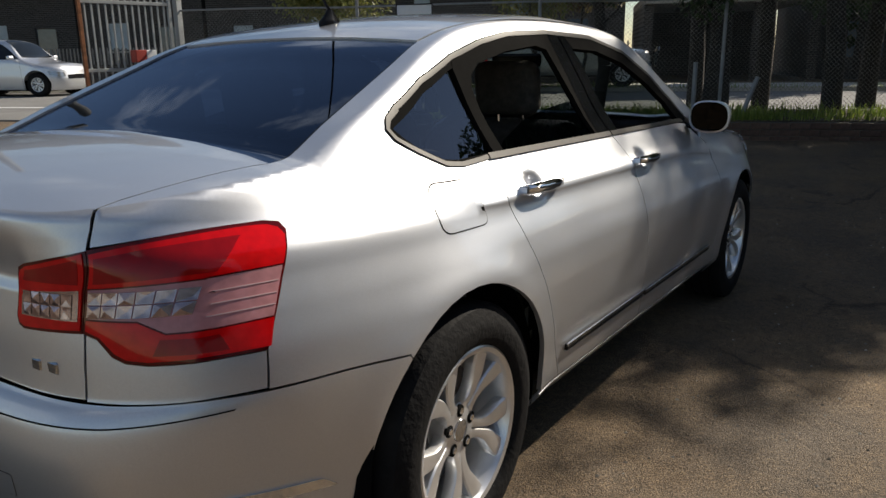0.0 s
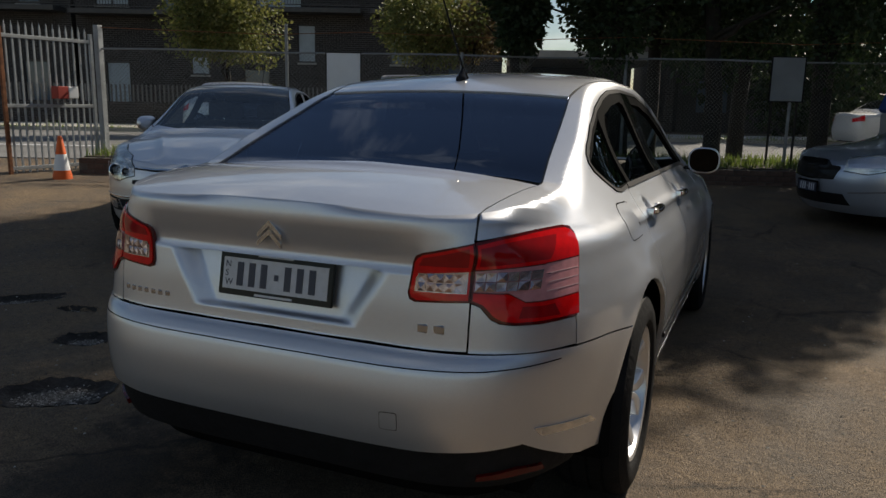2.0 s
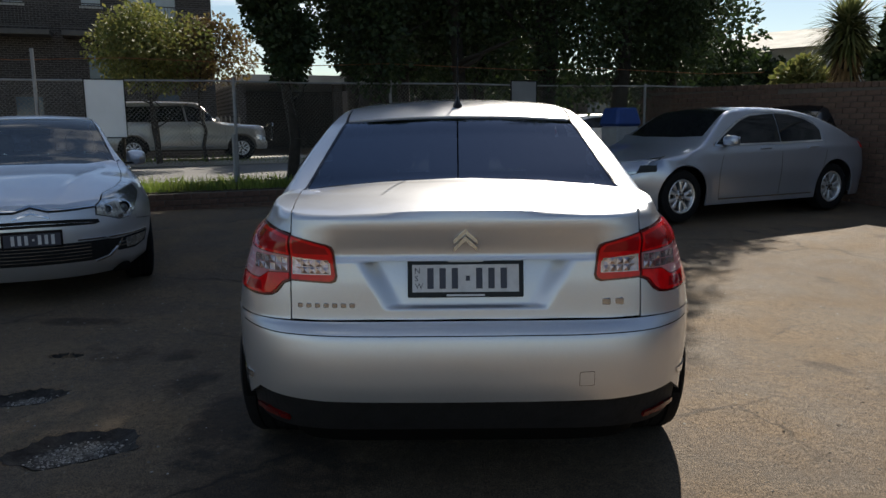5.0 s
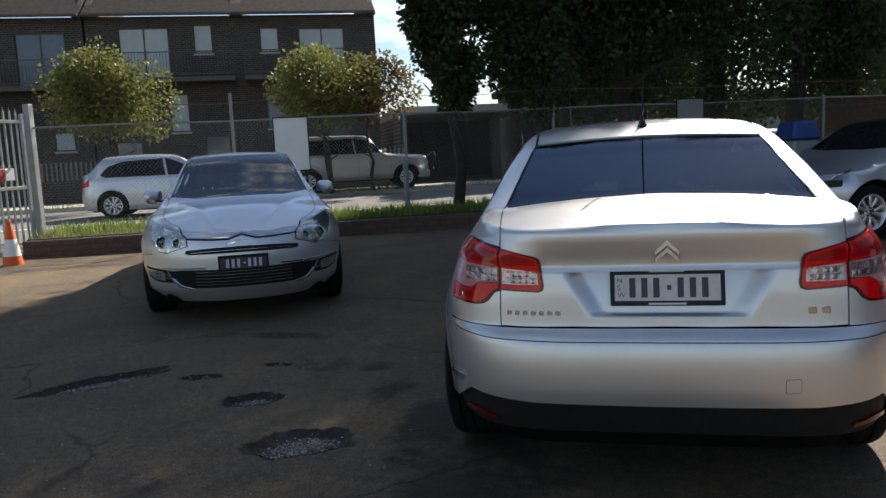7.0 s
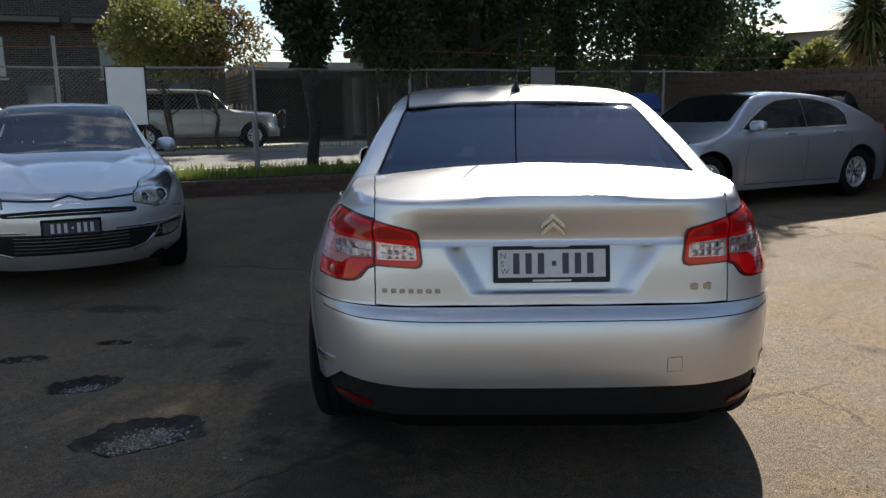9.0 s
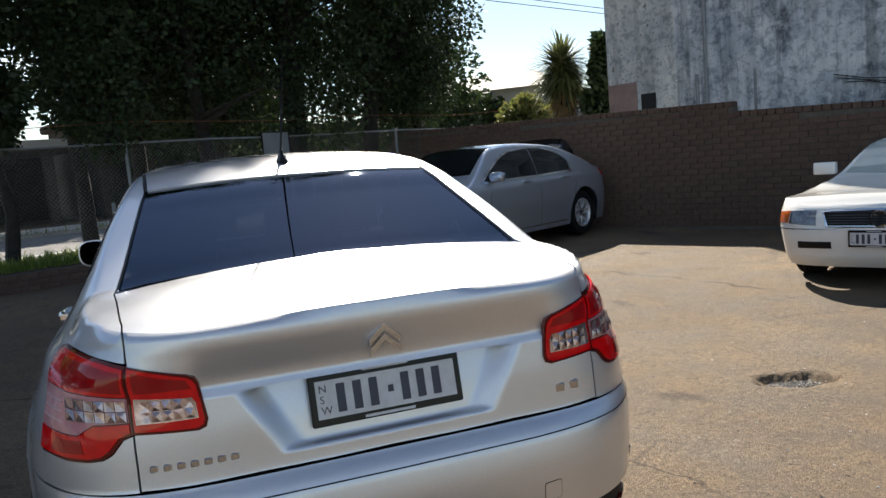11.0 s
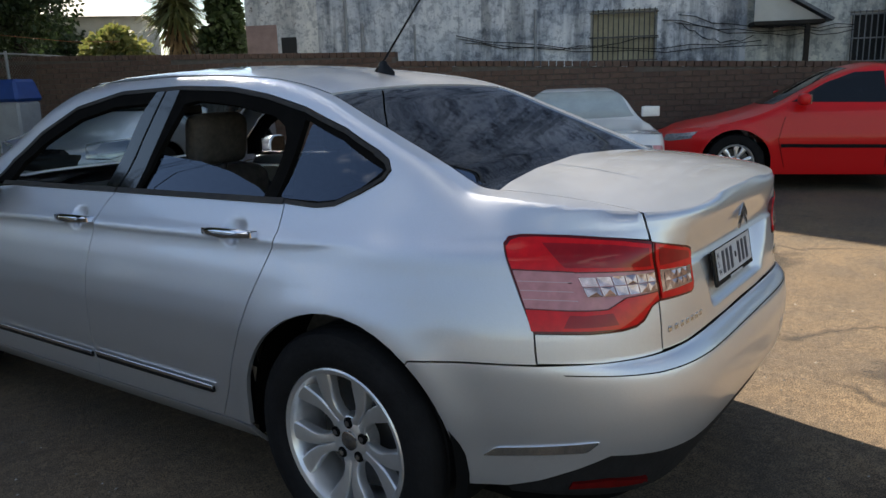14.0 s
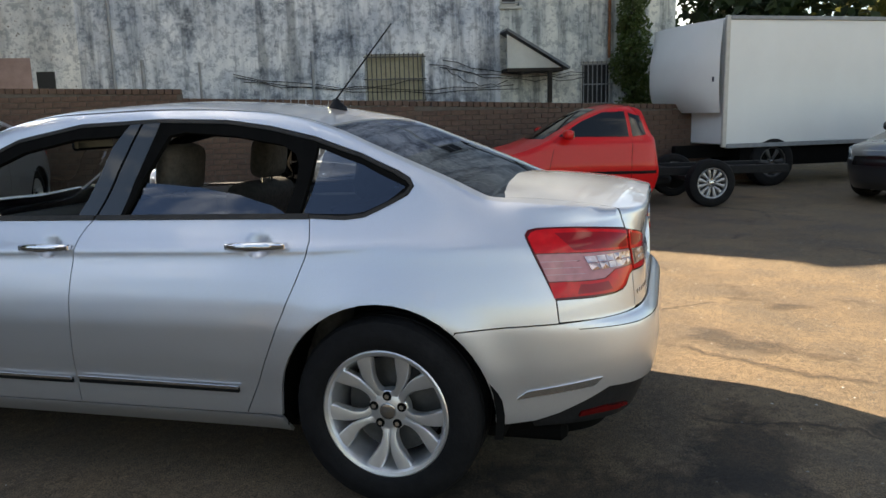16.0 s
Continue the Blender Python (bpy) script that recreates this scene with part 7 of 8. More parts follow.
# distant blocks and trees that close the view
far_wall = plain("far_wall", (0.055, 0.05, 0.047), 0.9, 0, 0.1, 0.5)
for s, o, w, d, h in ((10.4, 31, 8, 8, 4.2), (19.5, 30, 7, 8, 3.2), (38, 40, 14, 9, 5), (-60, 34, 30, 9, 8)):
    fb = thing("far_house", "plain far-off house beyond the street", "house", street(s, o, 0))
    part("wall", boxes([((0, 0, -0.3), (w, d, h))]), far_wall, fb)
    part("roof", boxes([((-0.3, -0.3, h), (w + 0.3, d + 0.3, h + 0.4))], 0.1), ROOF_TILE, fb)
    for k in range(int(w / 2.6)):
        part("window", boxes([((0.8 + 2.6 * k, -0.02, 1.0), (2.1 + 2.6 * k, 0.05, 2.3))]), PANE, fb)
for k, (x, y, h, r) in enumerate(((8.6, 24.5, 6.0, 2.3), (11.6, 26.5, 3.6, 1.5), (10.5, 20.5, 2.9, 1.0), (9.75, 14.7, 4.0, 0.40))):
    tree("far_tree", pose(x, y, 0), h, r, 1.2, STREET_LEAF if k == 2 else CYPRESS, "leafy far-off tree beyond the wall", 7000, 0.17, 1, 0.15, 60 + k, 14, False)

for x0, x1, z1, mat, lab in ((-6.0, 0.0, 3.9, CREAM, "pale far-off house beyond the wall"), (0.9, 6.0, 3.0, far_wall, "low far-off house with a hip roof")):
    fb = thing("far_house", lab, "house", pose(14.1, 24.6, 0, 0, 0, -40.5))
    part("wall", boxes([((x0, 0, -0.3), (x1, 5, z1))]), mat, fb)
    bm = bmesh.new()
    V = [bm.verts.new(p) for p in ((x0 - 0.3, -0.4, z1), (x1 + 0.3, -0.4, z1), (x1 + 0.3, 5.4, z1), (x0 - 0.3, 5.4, z1), (x0 + 1.6, 2.5, z1 + 0.9), (x1 - 1.6, 2.5, z1 + 0.9))]
    for f in ((0, 1, 5, 4), (1, 2, 5), (2, 3, 4, 5), (3, 0, 4)):
        bm.faces.new([V[i] for i in f])
    part("roof", bm, ROOF_TILE if x0 > 0 else CREAM, fb)

# spiky cabbage palm behind the wall
palm = thing("palm_tree", "shaggy palm with a skirt of dry leaves behind the wall", "palm", pose(9.1, 15.6, 0))
rng = random.Random(5)
bm = bmesh.new()
limb(bm, (0, 0, 0), (0.05, 0, 3.3), 0.26, 0.22, rng, 6, 0.02)
part("trunk", smooth(bm, 60), BARK, palm)
for nm, cnt, mat, els, ln in (("leaf", 900, PALM_LEAF, (-0.9, 1.5), (0.65, 1.05)), ("dry_leaf", 700, plain("dry_palm_leaf", (0.20, 0.13, 0.06), 0.9, 0, 0.3, 6), (-1.4, -0.7), (0.45, 0.75))):
    V, F = [], []
    for _ in range(cnt):
        a, e, L = rng.uniform(0, 6.28), rng.uniform(*els), rng.uniform(*ln)
        d = Vector((math.cos(a) * math.cos(e), math.sin(a) * math.cos(e), math.sin(e)))
        sd = d.cross(Vector((0, 0, 1))).normalized() * 0.034
        o = Vector((0.05, 0, 3.35 + (rng.uniform(-0.35, 0.25) if nm == "leaf" else rng.uniform(-1.4, -0.2))))
        k = len(V)
        for f in (0.1, 0.45, 0.8, 1.0):
            p = o + d * L * f - Vector((0, 0, 0.22 * L * f * f))
            w = sd * (1 if f < 0.5 else 1.3 - f)
            V += [p - w, p + w]
        F += [[k + 2 * i, k + 2 * i + 1, k + 2 * i + 3, k + 2 * i + 2] for i in range(3)]
    cr = part(nm, mesh_of(nm, V, F), mat, palm, "long narrow leaves" if nm == "leaf" else "hanging dry brown leaves")
    cr["kind"] = "stuff"
tree("cypress", pose(12.9, 0.75, -0.1), 5.4, 0.32, 0.2, leaf_material("pencil_leaf", (0.05, 0.085, 0.02), (0.10, 0.14, 0.04)), "narrow green pencil cypress by the building", 11000, 0.06, 1, 0.06, 71, 16)
tree("hedge_tree", pose(19, -6.5, 0), 7.0, 3.2, 1.5, STREET_LEAF, "broad leafy tree behind the lorry", 6000, 0.28, 1, 0.15, 72, 14, False)
tree("hedge_tree", pose(17.5, -2.5, 0), 6.0, 2.4, 1.5, CYPRESS, "dark leafy tree behind the lorry", 5000, 0.24, 1, 0.15, 73, 14, False)
# overhead wires across the sky
wires = thing("overhead_wires", "thin overhead wires along the street", "wires", street(0, 14.5))
for k, z in enumerate((6.4, 6.7, 7.3)):
    bm = bmesh.new()
    tube(bm, [(-40 + 8 * i, 0.4 * k, z - 0.5 * math.sin(math.pi * ((i / 5) % 1))) for i in range(11)], 0.012, 5)
    part("wire", bm, BLACK_MATT, wires)
# pale bin with a blue lid, and crates by the fence
bb = thing("rubbish_bin", "pale grey plastic bin with a blue lid by the fence", "bin", pose(2.86, 10.6, 0.16, 0, 0, 23))
bm = bmesh.new()
box(bm, (-0.22, -0.24, 0), (0.22, 0.24, 1.10), 0.03)
bmesh.ops.scale(bm, vec=(0.88, 0.88, 1), verts=[v for v in bm.verts if v.co.z < 0.2])
part("body", bm, plain("pale_bin_plastic", (0.30, 0.31, 0.32), 0.6), bb, "pale grey body")
bm = bmesh.new()
box(bm, (-0.25, -0.27, 1.10), (0.25, 0.27, 1.40), 0.04)
bmesh.ops.scale(bm, vec=(0.8, 0.8, 1), verts=[v for v in bm.verts if v.co.z > 1.3])
part("lid", bm, plain("blue_lid", (0.010, 0.05, 0.21), 0.6), bb, "blue lid")
for dx, dz in ((0.55, 0.0), (0.55, 0.36), (0.95, 0.0)):
    cr = thing("crate", "pale plastic crate beside the bin", "crate", pose(3.05 + dx, 10.9 + dx * 0.4, 0.16 + dz, 0, 0, 23), "stacked crates")
    bm = bmesh.new()
    box(bm, (-0.2, -0.16, 0), (0.2, 0.16, 0.34), 0.015)
    part("shell", bm, WHITE_BOARD, cr)

# ---- other vehicles ----
DARK_GLASS = plain("dark_car_glass", (0.010, 0.012, 0.014), 0.04, 0, 0.1, 5, 0, 0.0, spec=0.45)
# lit copy of the car glass, bright reflection put into its pale colour
LIT_GLASS = plain("lit_car_glass", (0.40, 0.45, 0.43), 0.04, 0, 0.1, 5, 0, 1.0)
DARK_ALLOY = plain("dull_alloy", (0.34, 0.34, 0.35), 0.4, 0.7, 0.2, 12)
LAMP_GREY = plain("grey_lamp_glass", (0.20, 0.22, 0.25), 0.08, 0.3, 0.5, 30, 0, 1.0)
LAMP_CLEAR = plain("clear_lamp", (0.55, 0.58, 0.60), 0.1, 0.6, 0.2, 30, 0, 1.0)


def strip(sh, parent, name, pts, width, mat, sides, off=0.002):
    """A narrow strip along a line on the skin, such as a shut line."""
    P = sh.path(pts, closed=False)
    d = [np.array(b) - np.array(a) for a, b in zip(P, P[1:])]
    d = [v / max(np.linalg.norm(v * (1, 0.8)), 1e-9) for v in d]
    n = [np.array([-v[1] * 0.8, v[0] / 0.8]) for v in d]
    n = [n[0]] + [(a + b) / 2 for a, b in zip(n, n[1:])] + [n[-1]]
    loop = [tuple(np.array(p) + v * width / 2) for p, v in zip(P, n)] + [tuple(np.array(p) - v * width / 2) for p, v in zip(P, n)][::-1]
    return part(name, panel_mesh(sh, [loop], [mat], sides, 0, off, 0, 0.08, 0.08), mat, parent)


def plain_car(name, label, m, sh, paint, axles, R, windows, lamps, seams=(), rim=0.21, glass=None, plate_front=None, plate_rear=None, mirror=None, group="", chrome_window=False, extra=None, wheel_x=0.76, pairs=5, fine=0.07):
    """A car at some distance: painted shell, windows, lamps, seams, wheels."""
    car = thing(name, label, "car", m, group)
    S = lambda a, b: ("side", a, b)
    glass = glass or DARK_GLASS
    zlow = sh.z0 + 0.06
    loop = [(0.0, 0.08), (0.0, 2.0), (sh.len, 2.0), (sh.len, 0.08)]
    arcs = []
    for a in sh.arches[::-1]:
        arcs += sh.path(ring_arc(a[0], a[1], a[2], 2, 178, 20), dense=False)
    y_low = lambda p: (p[0], 0.08)
    loop = loop + [y_low(arcs[0])] + arcs[:21] + [y_low(arcs[20])] + ([y_low(arcs[21])] + arcs[21:] + [y_low(arcs[41])] if len(arcs) > 21 else [])
    part("body", panel_mesh(sh, [loop], [paint], (1, -1), 0, 0, 0.02, fine, fine), paint, car, "painted body shell")
    for nm, pts, sides in windows:
        part(nm, panel_mesh(sh, [sh.path(pts)], [glass], sides, 0, 0.004, 0.003, 0.06, 0.06), glass, car, "dark glass")
    for nm, pts, mat, sides in lamps:
        part(nm, panel_mesh(sh, [sh.path(pts)], [mat], sides, 0, 0.006, 0.006, 0.05, 0.05), mat, car)
    for pts in seams:
        for sd in (1, -1):
            strip(sh, car, "door_seam", pts, 0.006, UNDER, (sd,))
    bm = bmesh.new()
    box(bm, (-0.6, float(sh.yr(0.3)) + 0.25, sh.z0 + 0.02), (0.6, float(sh.yf(0.3)) - 0.6, sh.z0 + 0.3))
    part("underbody", bm, UNDER, car)
    for yw in axles:
        for sd in (1, -1):
            wheel(car, pose(sd * wheel_x, yw, R, 0, 0, 0 if sd > 0 else 180), R, rim, 0.215, pairs, label="alloy wheel")
    for nm, pl in (("front", plate_front), ("rear", plate_rear)):
        if pl:
            y, z, dark = pl
            number_plate(car, pose(0, y, z, 90, 0, 180 if nm == "front" else 0), 0.36, 0.1, dark)
    if mirror:
        for sd in (1, -1):
            mo = new("door_mirror")
            mo.parent, mo.matrix_basis = car, pose(sd * mirror[0], mirror[1], mirror[2])
            bm = bmesh.new()
            box(bm, (-0.11, -0.06, -0.065), (0.11, 0.06, 0.065), mirror[3] if len(mirror) > 3 else 0.045, seg=3)
            part("shell", smooth(bm), paint, mo)
            part("glass", boxes([((-0.09, -0.064, -0.05), (0.09, -0.061, 0.05))]), CHROME, mo)
    return car


def body_shell(L, W, H, wb, fo, R, belt=0.95, hood=0.92, nose=0.72, tail=0.95, roof=(0.30, 0.62), screen=0.74, back=0.14, zsill=0.2, deck=None, boxy=3.5, nfront=2.6, tumble=0.26, cw=0.10, edge=0.12, soft=0.06, tuck=0.06):
    """A car skin from its main sizes: roof, screen and back are fractions of the length from the tail."""
    rear_ax, front_ax = L - fo - wb, L - fo
    a = W / 2
    top = [(0.03, tail)]
    if deck:
        top += [(back * L - 0.02, deck)]
    top += [(back * L + 0.02, (deck or tail) + 0.03), (roof[0] * L, H - 0.03), ((roof[0] + roof[1]) / 2 * L, H), (roof[1] * L, H - 0.035), (screen * L, hood + 0.07), (screen * L + 0.12, hood + 0.03), (L - 0.75, hood - 0.05), (L - 0.25, nose + 0.08), (L - 0.08, nose)]
    return Shell(side=[(zsill - 0.1, a - 0.1), (zsill, a - 0.05), (0.4, a - 0.02), (0.6, a), (0.75, a - 0.012), (belt - 0.04, a - 0.035), (belt, a - tuck), (H - 0.1, a - tuck - tumble * (H - 0.1 - belt) / 0.4 * 0.9), (H + 0.1, a - tuck - tumble * (H - belt + 0.25) / 0.4)],
                 rear=[(0.1, 0.2), (0.3, 0.05), (0.5, 0.0), (0.7, 0.03), (0.9, 0.06), (1.4, 0.1)], front=[(0.1, L - 0.2), (0.3, L - 0.04), (0.5, L), (0.65, L - 0.03), (nose, L - 0.1), (nose + 0.2, L - 0.3)],
                 top=top, crown=cw, nr=boxy, ycr=0.9, nf=nfront, ycf=L - 1.0, zj=((0, min(tail - 0.06, belt - 0.06)), (L - 1.6, belt - 0.1), (L - 0.6, max(0.64, nose + 0.06 - edge)), (L, max(0.62, nose - edge))), z0=zsill - 0.06,
                 arches=((rear_ax, R + 0.005, R + 0.055), (front_ax, R + 0.005, R + 0.055)), soft=soft), rear_ax, front_ax


S_ = lambda a, b: ("side", a, b)
T_ = lambda a, b: ("top", a, b)
F_ = lambda a, b: ("front", a, b)
R__ = lambda a, b: ("rear", a, b)


def glasshouse(sh, L, belt, H, y0, y1, mid, roof0, roof1, screen, wid=0.55, back=None):
    """Side windows between y0 and y1 split at mid, screen and rear window."""
    h = H - belt
    out = []
    for sd in (1, -1):
        out.append(("front_side_window", [S_(mid - 0.05, belt + 0.02), S_(y1, belt + 0.03), S_((y1 + roof1) / 2 - 0.1, belt + h * 0.52), S_(roof1 - 0.05, belt + h * 0.74), S_(mid - 0.13, belt + h * 0.80)], (sd,)))
        out.append(("rear_side_window", [S_(mid - 0.11, belt + 0.02), S_(mid - 0.19, belt + h * 0.80), S_(roof0 + 0.35, belt + h * 0.72), S_((y0 + roof0) / 2 + 0.1, belt + h * 0.5), S_(y0, belt + 0.08), S_(y0 + 0.12, belt + 0.02)][::-1], (sd,)))
    out.append(("windscreen", [T_(0.001, roof1 + 0.06), T_(wid - 0.08, roof1 + 0.0), T_(wid + 0.03, (roof1 + screen) / 2), T_(wid + 0.10, screen - 0.1), T_(0.3, screen - 0.01), T_(0.001, screen)], (1, -1)))
    if back:
        out.append(("rear_window", [T_(0.001, back), T_(0.3, back), T_(wid, back + 0.04), T_(wid - 0.08, roof0 - 0.08), T_(0.001, roof0 - 0.05)], (1, -1)))
    return out


# silver saloon parked with its nose towards the fence corner
sh, ra, fa = body_shell(4.79, 1.82, 1.455, 2.81, 0.99, 0.33, belt=0.94, hood=0.935, nose=0.72, tail=1.02, roof=(0.33, 0.57), screen=0.735, back=0.12, deck=1.08, nfront=2.3, soft=0.03)
M_PARKED = pose(4.12 - 0.37, 7.92 + 0.72, 0.07, 0, 0, 117.1) @ pose(0, -(ra + fa) / 2, 0)
parked = plain_car("parked_saloon", "blue-silver parked four-door saloon with chrome window line", M_PARKED, sh, SILVER_BLUE, (ra, fa), 0.33,
                [(nm, pts, (sd,)) for sd in (1, -1) for nm, pts in (
                    ("front_side_window", [S_(2.05, 0.965), S_(3.27, 0.955), S_(3.02, 1.09), S_(2.72, 1.235), S_(2.45, 1.318), S_(1.98, 1.35)]),
                    ("rear_side_window", [S_(2.035, 0.967), S_(1.965, 1.35), S_(1.68, 1.335), S_(1.42, 1.27), S_(1.26, 1.19), S_(1.19, 1.12), S_(1.22, 0.985)][::-1]))]
                + [w for w in glasshouse(sh, 4.79, 0.99, 1.43, 0.95, 3.02, 2.12, 1.5, 2.62, 3.42, 0.58, 0.66) if "side" not in w[0]],
                [("headlamp", [F_(0.44, 0.62), F_(0.46, 0.68), S_(4.38, 0.76), S_(4.06, 0.80), S_(4.22, 0.725), S_(4.40, 0.655), F_(0.64, 0.60)], LAMP_CLEAR, (1,)), ("headlamp", [F_(0.44, 0.62), F_(0.46, 0.68), S_(4.38, 0.76), S_(4.06, 0.80), S_(4.22, 0.725), S_(4.40, 0.655), F_(0.64, 0.60)], LAMP_CLEAR, (-1,)),
                 ("tail_lamp", [R__(0.52, 0.80), R__(0.52, 0.93), S_(0.42, 0.95), S_(0.40, 0.86)], RED_LENS, (1,)), ("tail_lamp", [R__(0.52, 0.80), R__(0.52, 0.93), S_(0.42, 0.95), S_(0.40, 0.86)], RED_LENS, (-1,)),
                 ("grille", [F_(0.0, 0.50), F_(0.36, 0.52), F_(0.40, 0.66), F_(0.0, 0.68)], BLACK_TRIM, (1, -1)), ("air_intake", [F_(0.0, 0.26), F_(0.5, 0.27), F_(0.45, 0.38), F_(0.0, 0.38)], BLACK_TRIM, (1, -1))],
                [[S_(2.1, 0.28), S_(2.09, 0.6), S_(2.05, 0.95)], [S_(1.3, 0.55), S_(1.2, 0.75), S_(1.15, 0.97)], [S_(3.2, 0.28), S_(3.22, 0.6), S_(3.12, 0.93)]],
                plate_front=(4.8, 0.42, True), mirror=(0.95, 3.10, 1.01, 0.055), fine=0.03)
for sd in (1, -1):
    strip(sh, parked, "window_trim", [S_(3.29, 0.950), S_(3.04, 1.095), S_(2.73, 1.245), S_(2.45, 1.330), S_(1.98, 1.363), S_(1.67, 1.348), S_(1.41, 1.282), S_(1.24, 1.2), S_(1.17, 1.12), S_(1.21, 0.974), S_(2.05, 0.956), S_(3.27, 0.945)], 0.014, CHROME, (sd,), 0.008)
    strip(sh, parked, "lamp_edge", [F_(0.44, 0.615), F_(0.64, 0.595), S_(4.40, 0.65), S_(4.22, 0.72), S_(4.05, 0.802)], 0.014, BLACK_TRIM, (sd,), 0.008)
    strip(sh, parked, "fog_line", [F_(0.50, 0.40), F_(0.66, 0.42), S_(4.36, 0.44)], 0.014, CHROME, (sd,), 0.006)
    strip(sh, parked, "door_crease", [S_(1.5, 0.52), S_(2.3, 0.50), S_(3.2, 0.47)], 0.012, SILVER_BLUE, (sd,), 0.005)
    for y in (1.45, 2.38):
        x = float(sh.at(*sh.find("side", y, 0.9))[0])
        bm = bmesh.new()
        box(bm, (-0.012, -0.1, -0.014), (0.028, 0.1, 0.014), 0.008)
        part("door_handle", bm, SILVER_BLUE, parked, "", pose(sd * x, y, 0.9, 0, 0, 0 if sd > 0 else 180))
    strip(sh, parked, "sill_trim", [S_(1.45, 0.27), S_(3.2, 0.27)], 0.02, CHROME, (sd,), 0.006)

# white two-seat convertible with a hard top, nose towards the yard
sh, ra, fa = body_shell(4.47, 1.81, 1.27, 2.515, 0.83, 0.32, belt=0.86, hood=0.86, nose=0.735, tail=0.88, roof=(0.30, 0.49), screen=0.62, back=0.20, deck=0.91, boxy=5, nfront=6.0, tumble=0.34, cw=0.04, edge=0.03, soft=0.02, tuck=0.10)
M_CONV = pose(5.60, 3.37, -0.005, 0, 0, 117.9) @ Matrix.Scale(0.97, 4) @ pose(0, -fa, 0)
conv = plain_car("white_convertible", "white two-door convertible with its hard top on, nose out", M_CONV, sh, WHITE_PAINT, (ra, fa), 0.32,
                 [("windscreen", [T_(0.001, 2.25), T_(0.52, 2.22), T_(0.61, 2.5), T_(0.69, 2.76), T_(0.3, 2.84), T_(0.001, 2.86)], (1, -1)), ("side_window", [S_(1.3, 0.97), S_(2.5, 0.97), S_(2.2, 1.17), S_(1.5, 1.19)], (1,)), ("side_window", [S_(1.3, 0.97), S_(2.5, 0.97), S_(2.2, 1.17), S_(1.5, 1.19)], (-1,))],
                 [("grille", [F_(0.0, 0.56), F_(0.40, 0.56), F_(0.44, 0.675), F_(0.0, 0.685)], BLACK_TRIM, (1, -1)),
                  ("headlamp", [F_(0.50, 0.56), F_(0.50, 0.69), F_(0.72, 0.685), F_(0.74, 0.575)], LAMP_GREY, (1,)), ("headlamp", [F_(0.50, 0.56), F_(0.50, 0.69), F_(0.72, 0.685), F_(0.74, 0.575)], LAMP_GREY, (-1,)),
                  ("indicator", [F_(0.75, 0.58), F_(0.73, 0.685), S_(4.28, 0.675), S_(4.28, 0.58)], plain("amber_lens", (0.55, 0.13, 0.03), 0.1, 0, 0.1, 20, 0, 1.0), (1,)), ("indicator", [F_(0.75, 0.58), F_(0.73, 0.685), S_(4.28, 0.675), S_(4.28, 0.58)], CLEAR_LENS, (-1,)),
                  ("air_intake", [F_(0.38, 0.36), F_(0.38, 0.42), F_(0.66, 0.42), F_(0.66, 0.36)], BLACK_TRIM, (1,)), ("air_intake", [F_(0.38, 0.36), F_(0.38, 0.42), F_(0.66, 0.42), F_(0.66, 0.36)], BLACK_TRIM, (-1,)),
                  ("grille_frame", [F_(0.0, 0.543), F_(0.415, 0.543), F_(0.455, 0.689), F_(0.0, 0.70), F_(0.0, 0.685), F_(0.44, 0.675), F_(0.40, 0.56), F_(0.0, 0.56)], CHROME, (1, -1))],
                 [[S_(1.45, 0.28), S_(1.4, 0.9)], [S_(2.9, 0.28), S_(2.9, 0.86)]], glass=LIT_GLASS, mirror=(0.90, 2.70, 0.97, 0.018), fine=0.035, rim=0.2)
for z in (0.58, 0.602, 0.624, 0.646, 0.668):
    strip(sh, conv, "grille_slat", [F_(0.02, z), F_(0.2, z), F_(0.40, z)], 0.006, DARK_METAL, (1, -1), 0.011)
strip(sh, conv, "bumper_line", [F_(0.02, 0.53), F_(0.5, 0.53), F_(0.78, 0.53), S_(4.1, 0.53)], 0.012, CHROME, (1, -1), 0.008)
bm = bmesh.new()
lathe(bm, [(-0.012, 0.060), (0.012, 0.060), (0.012, 0.072), (-0.012, 0.072)], 28, "Z", True)
part("round_emblem", smooth(bm), CHROME, conv, "plain chrome ring emblem", pose(0, 4.474, 0.622, 90))
number_plate(conv, pose(0.04, 4.487, 0.45, 90, 0, 180), 0.37, 0.11)

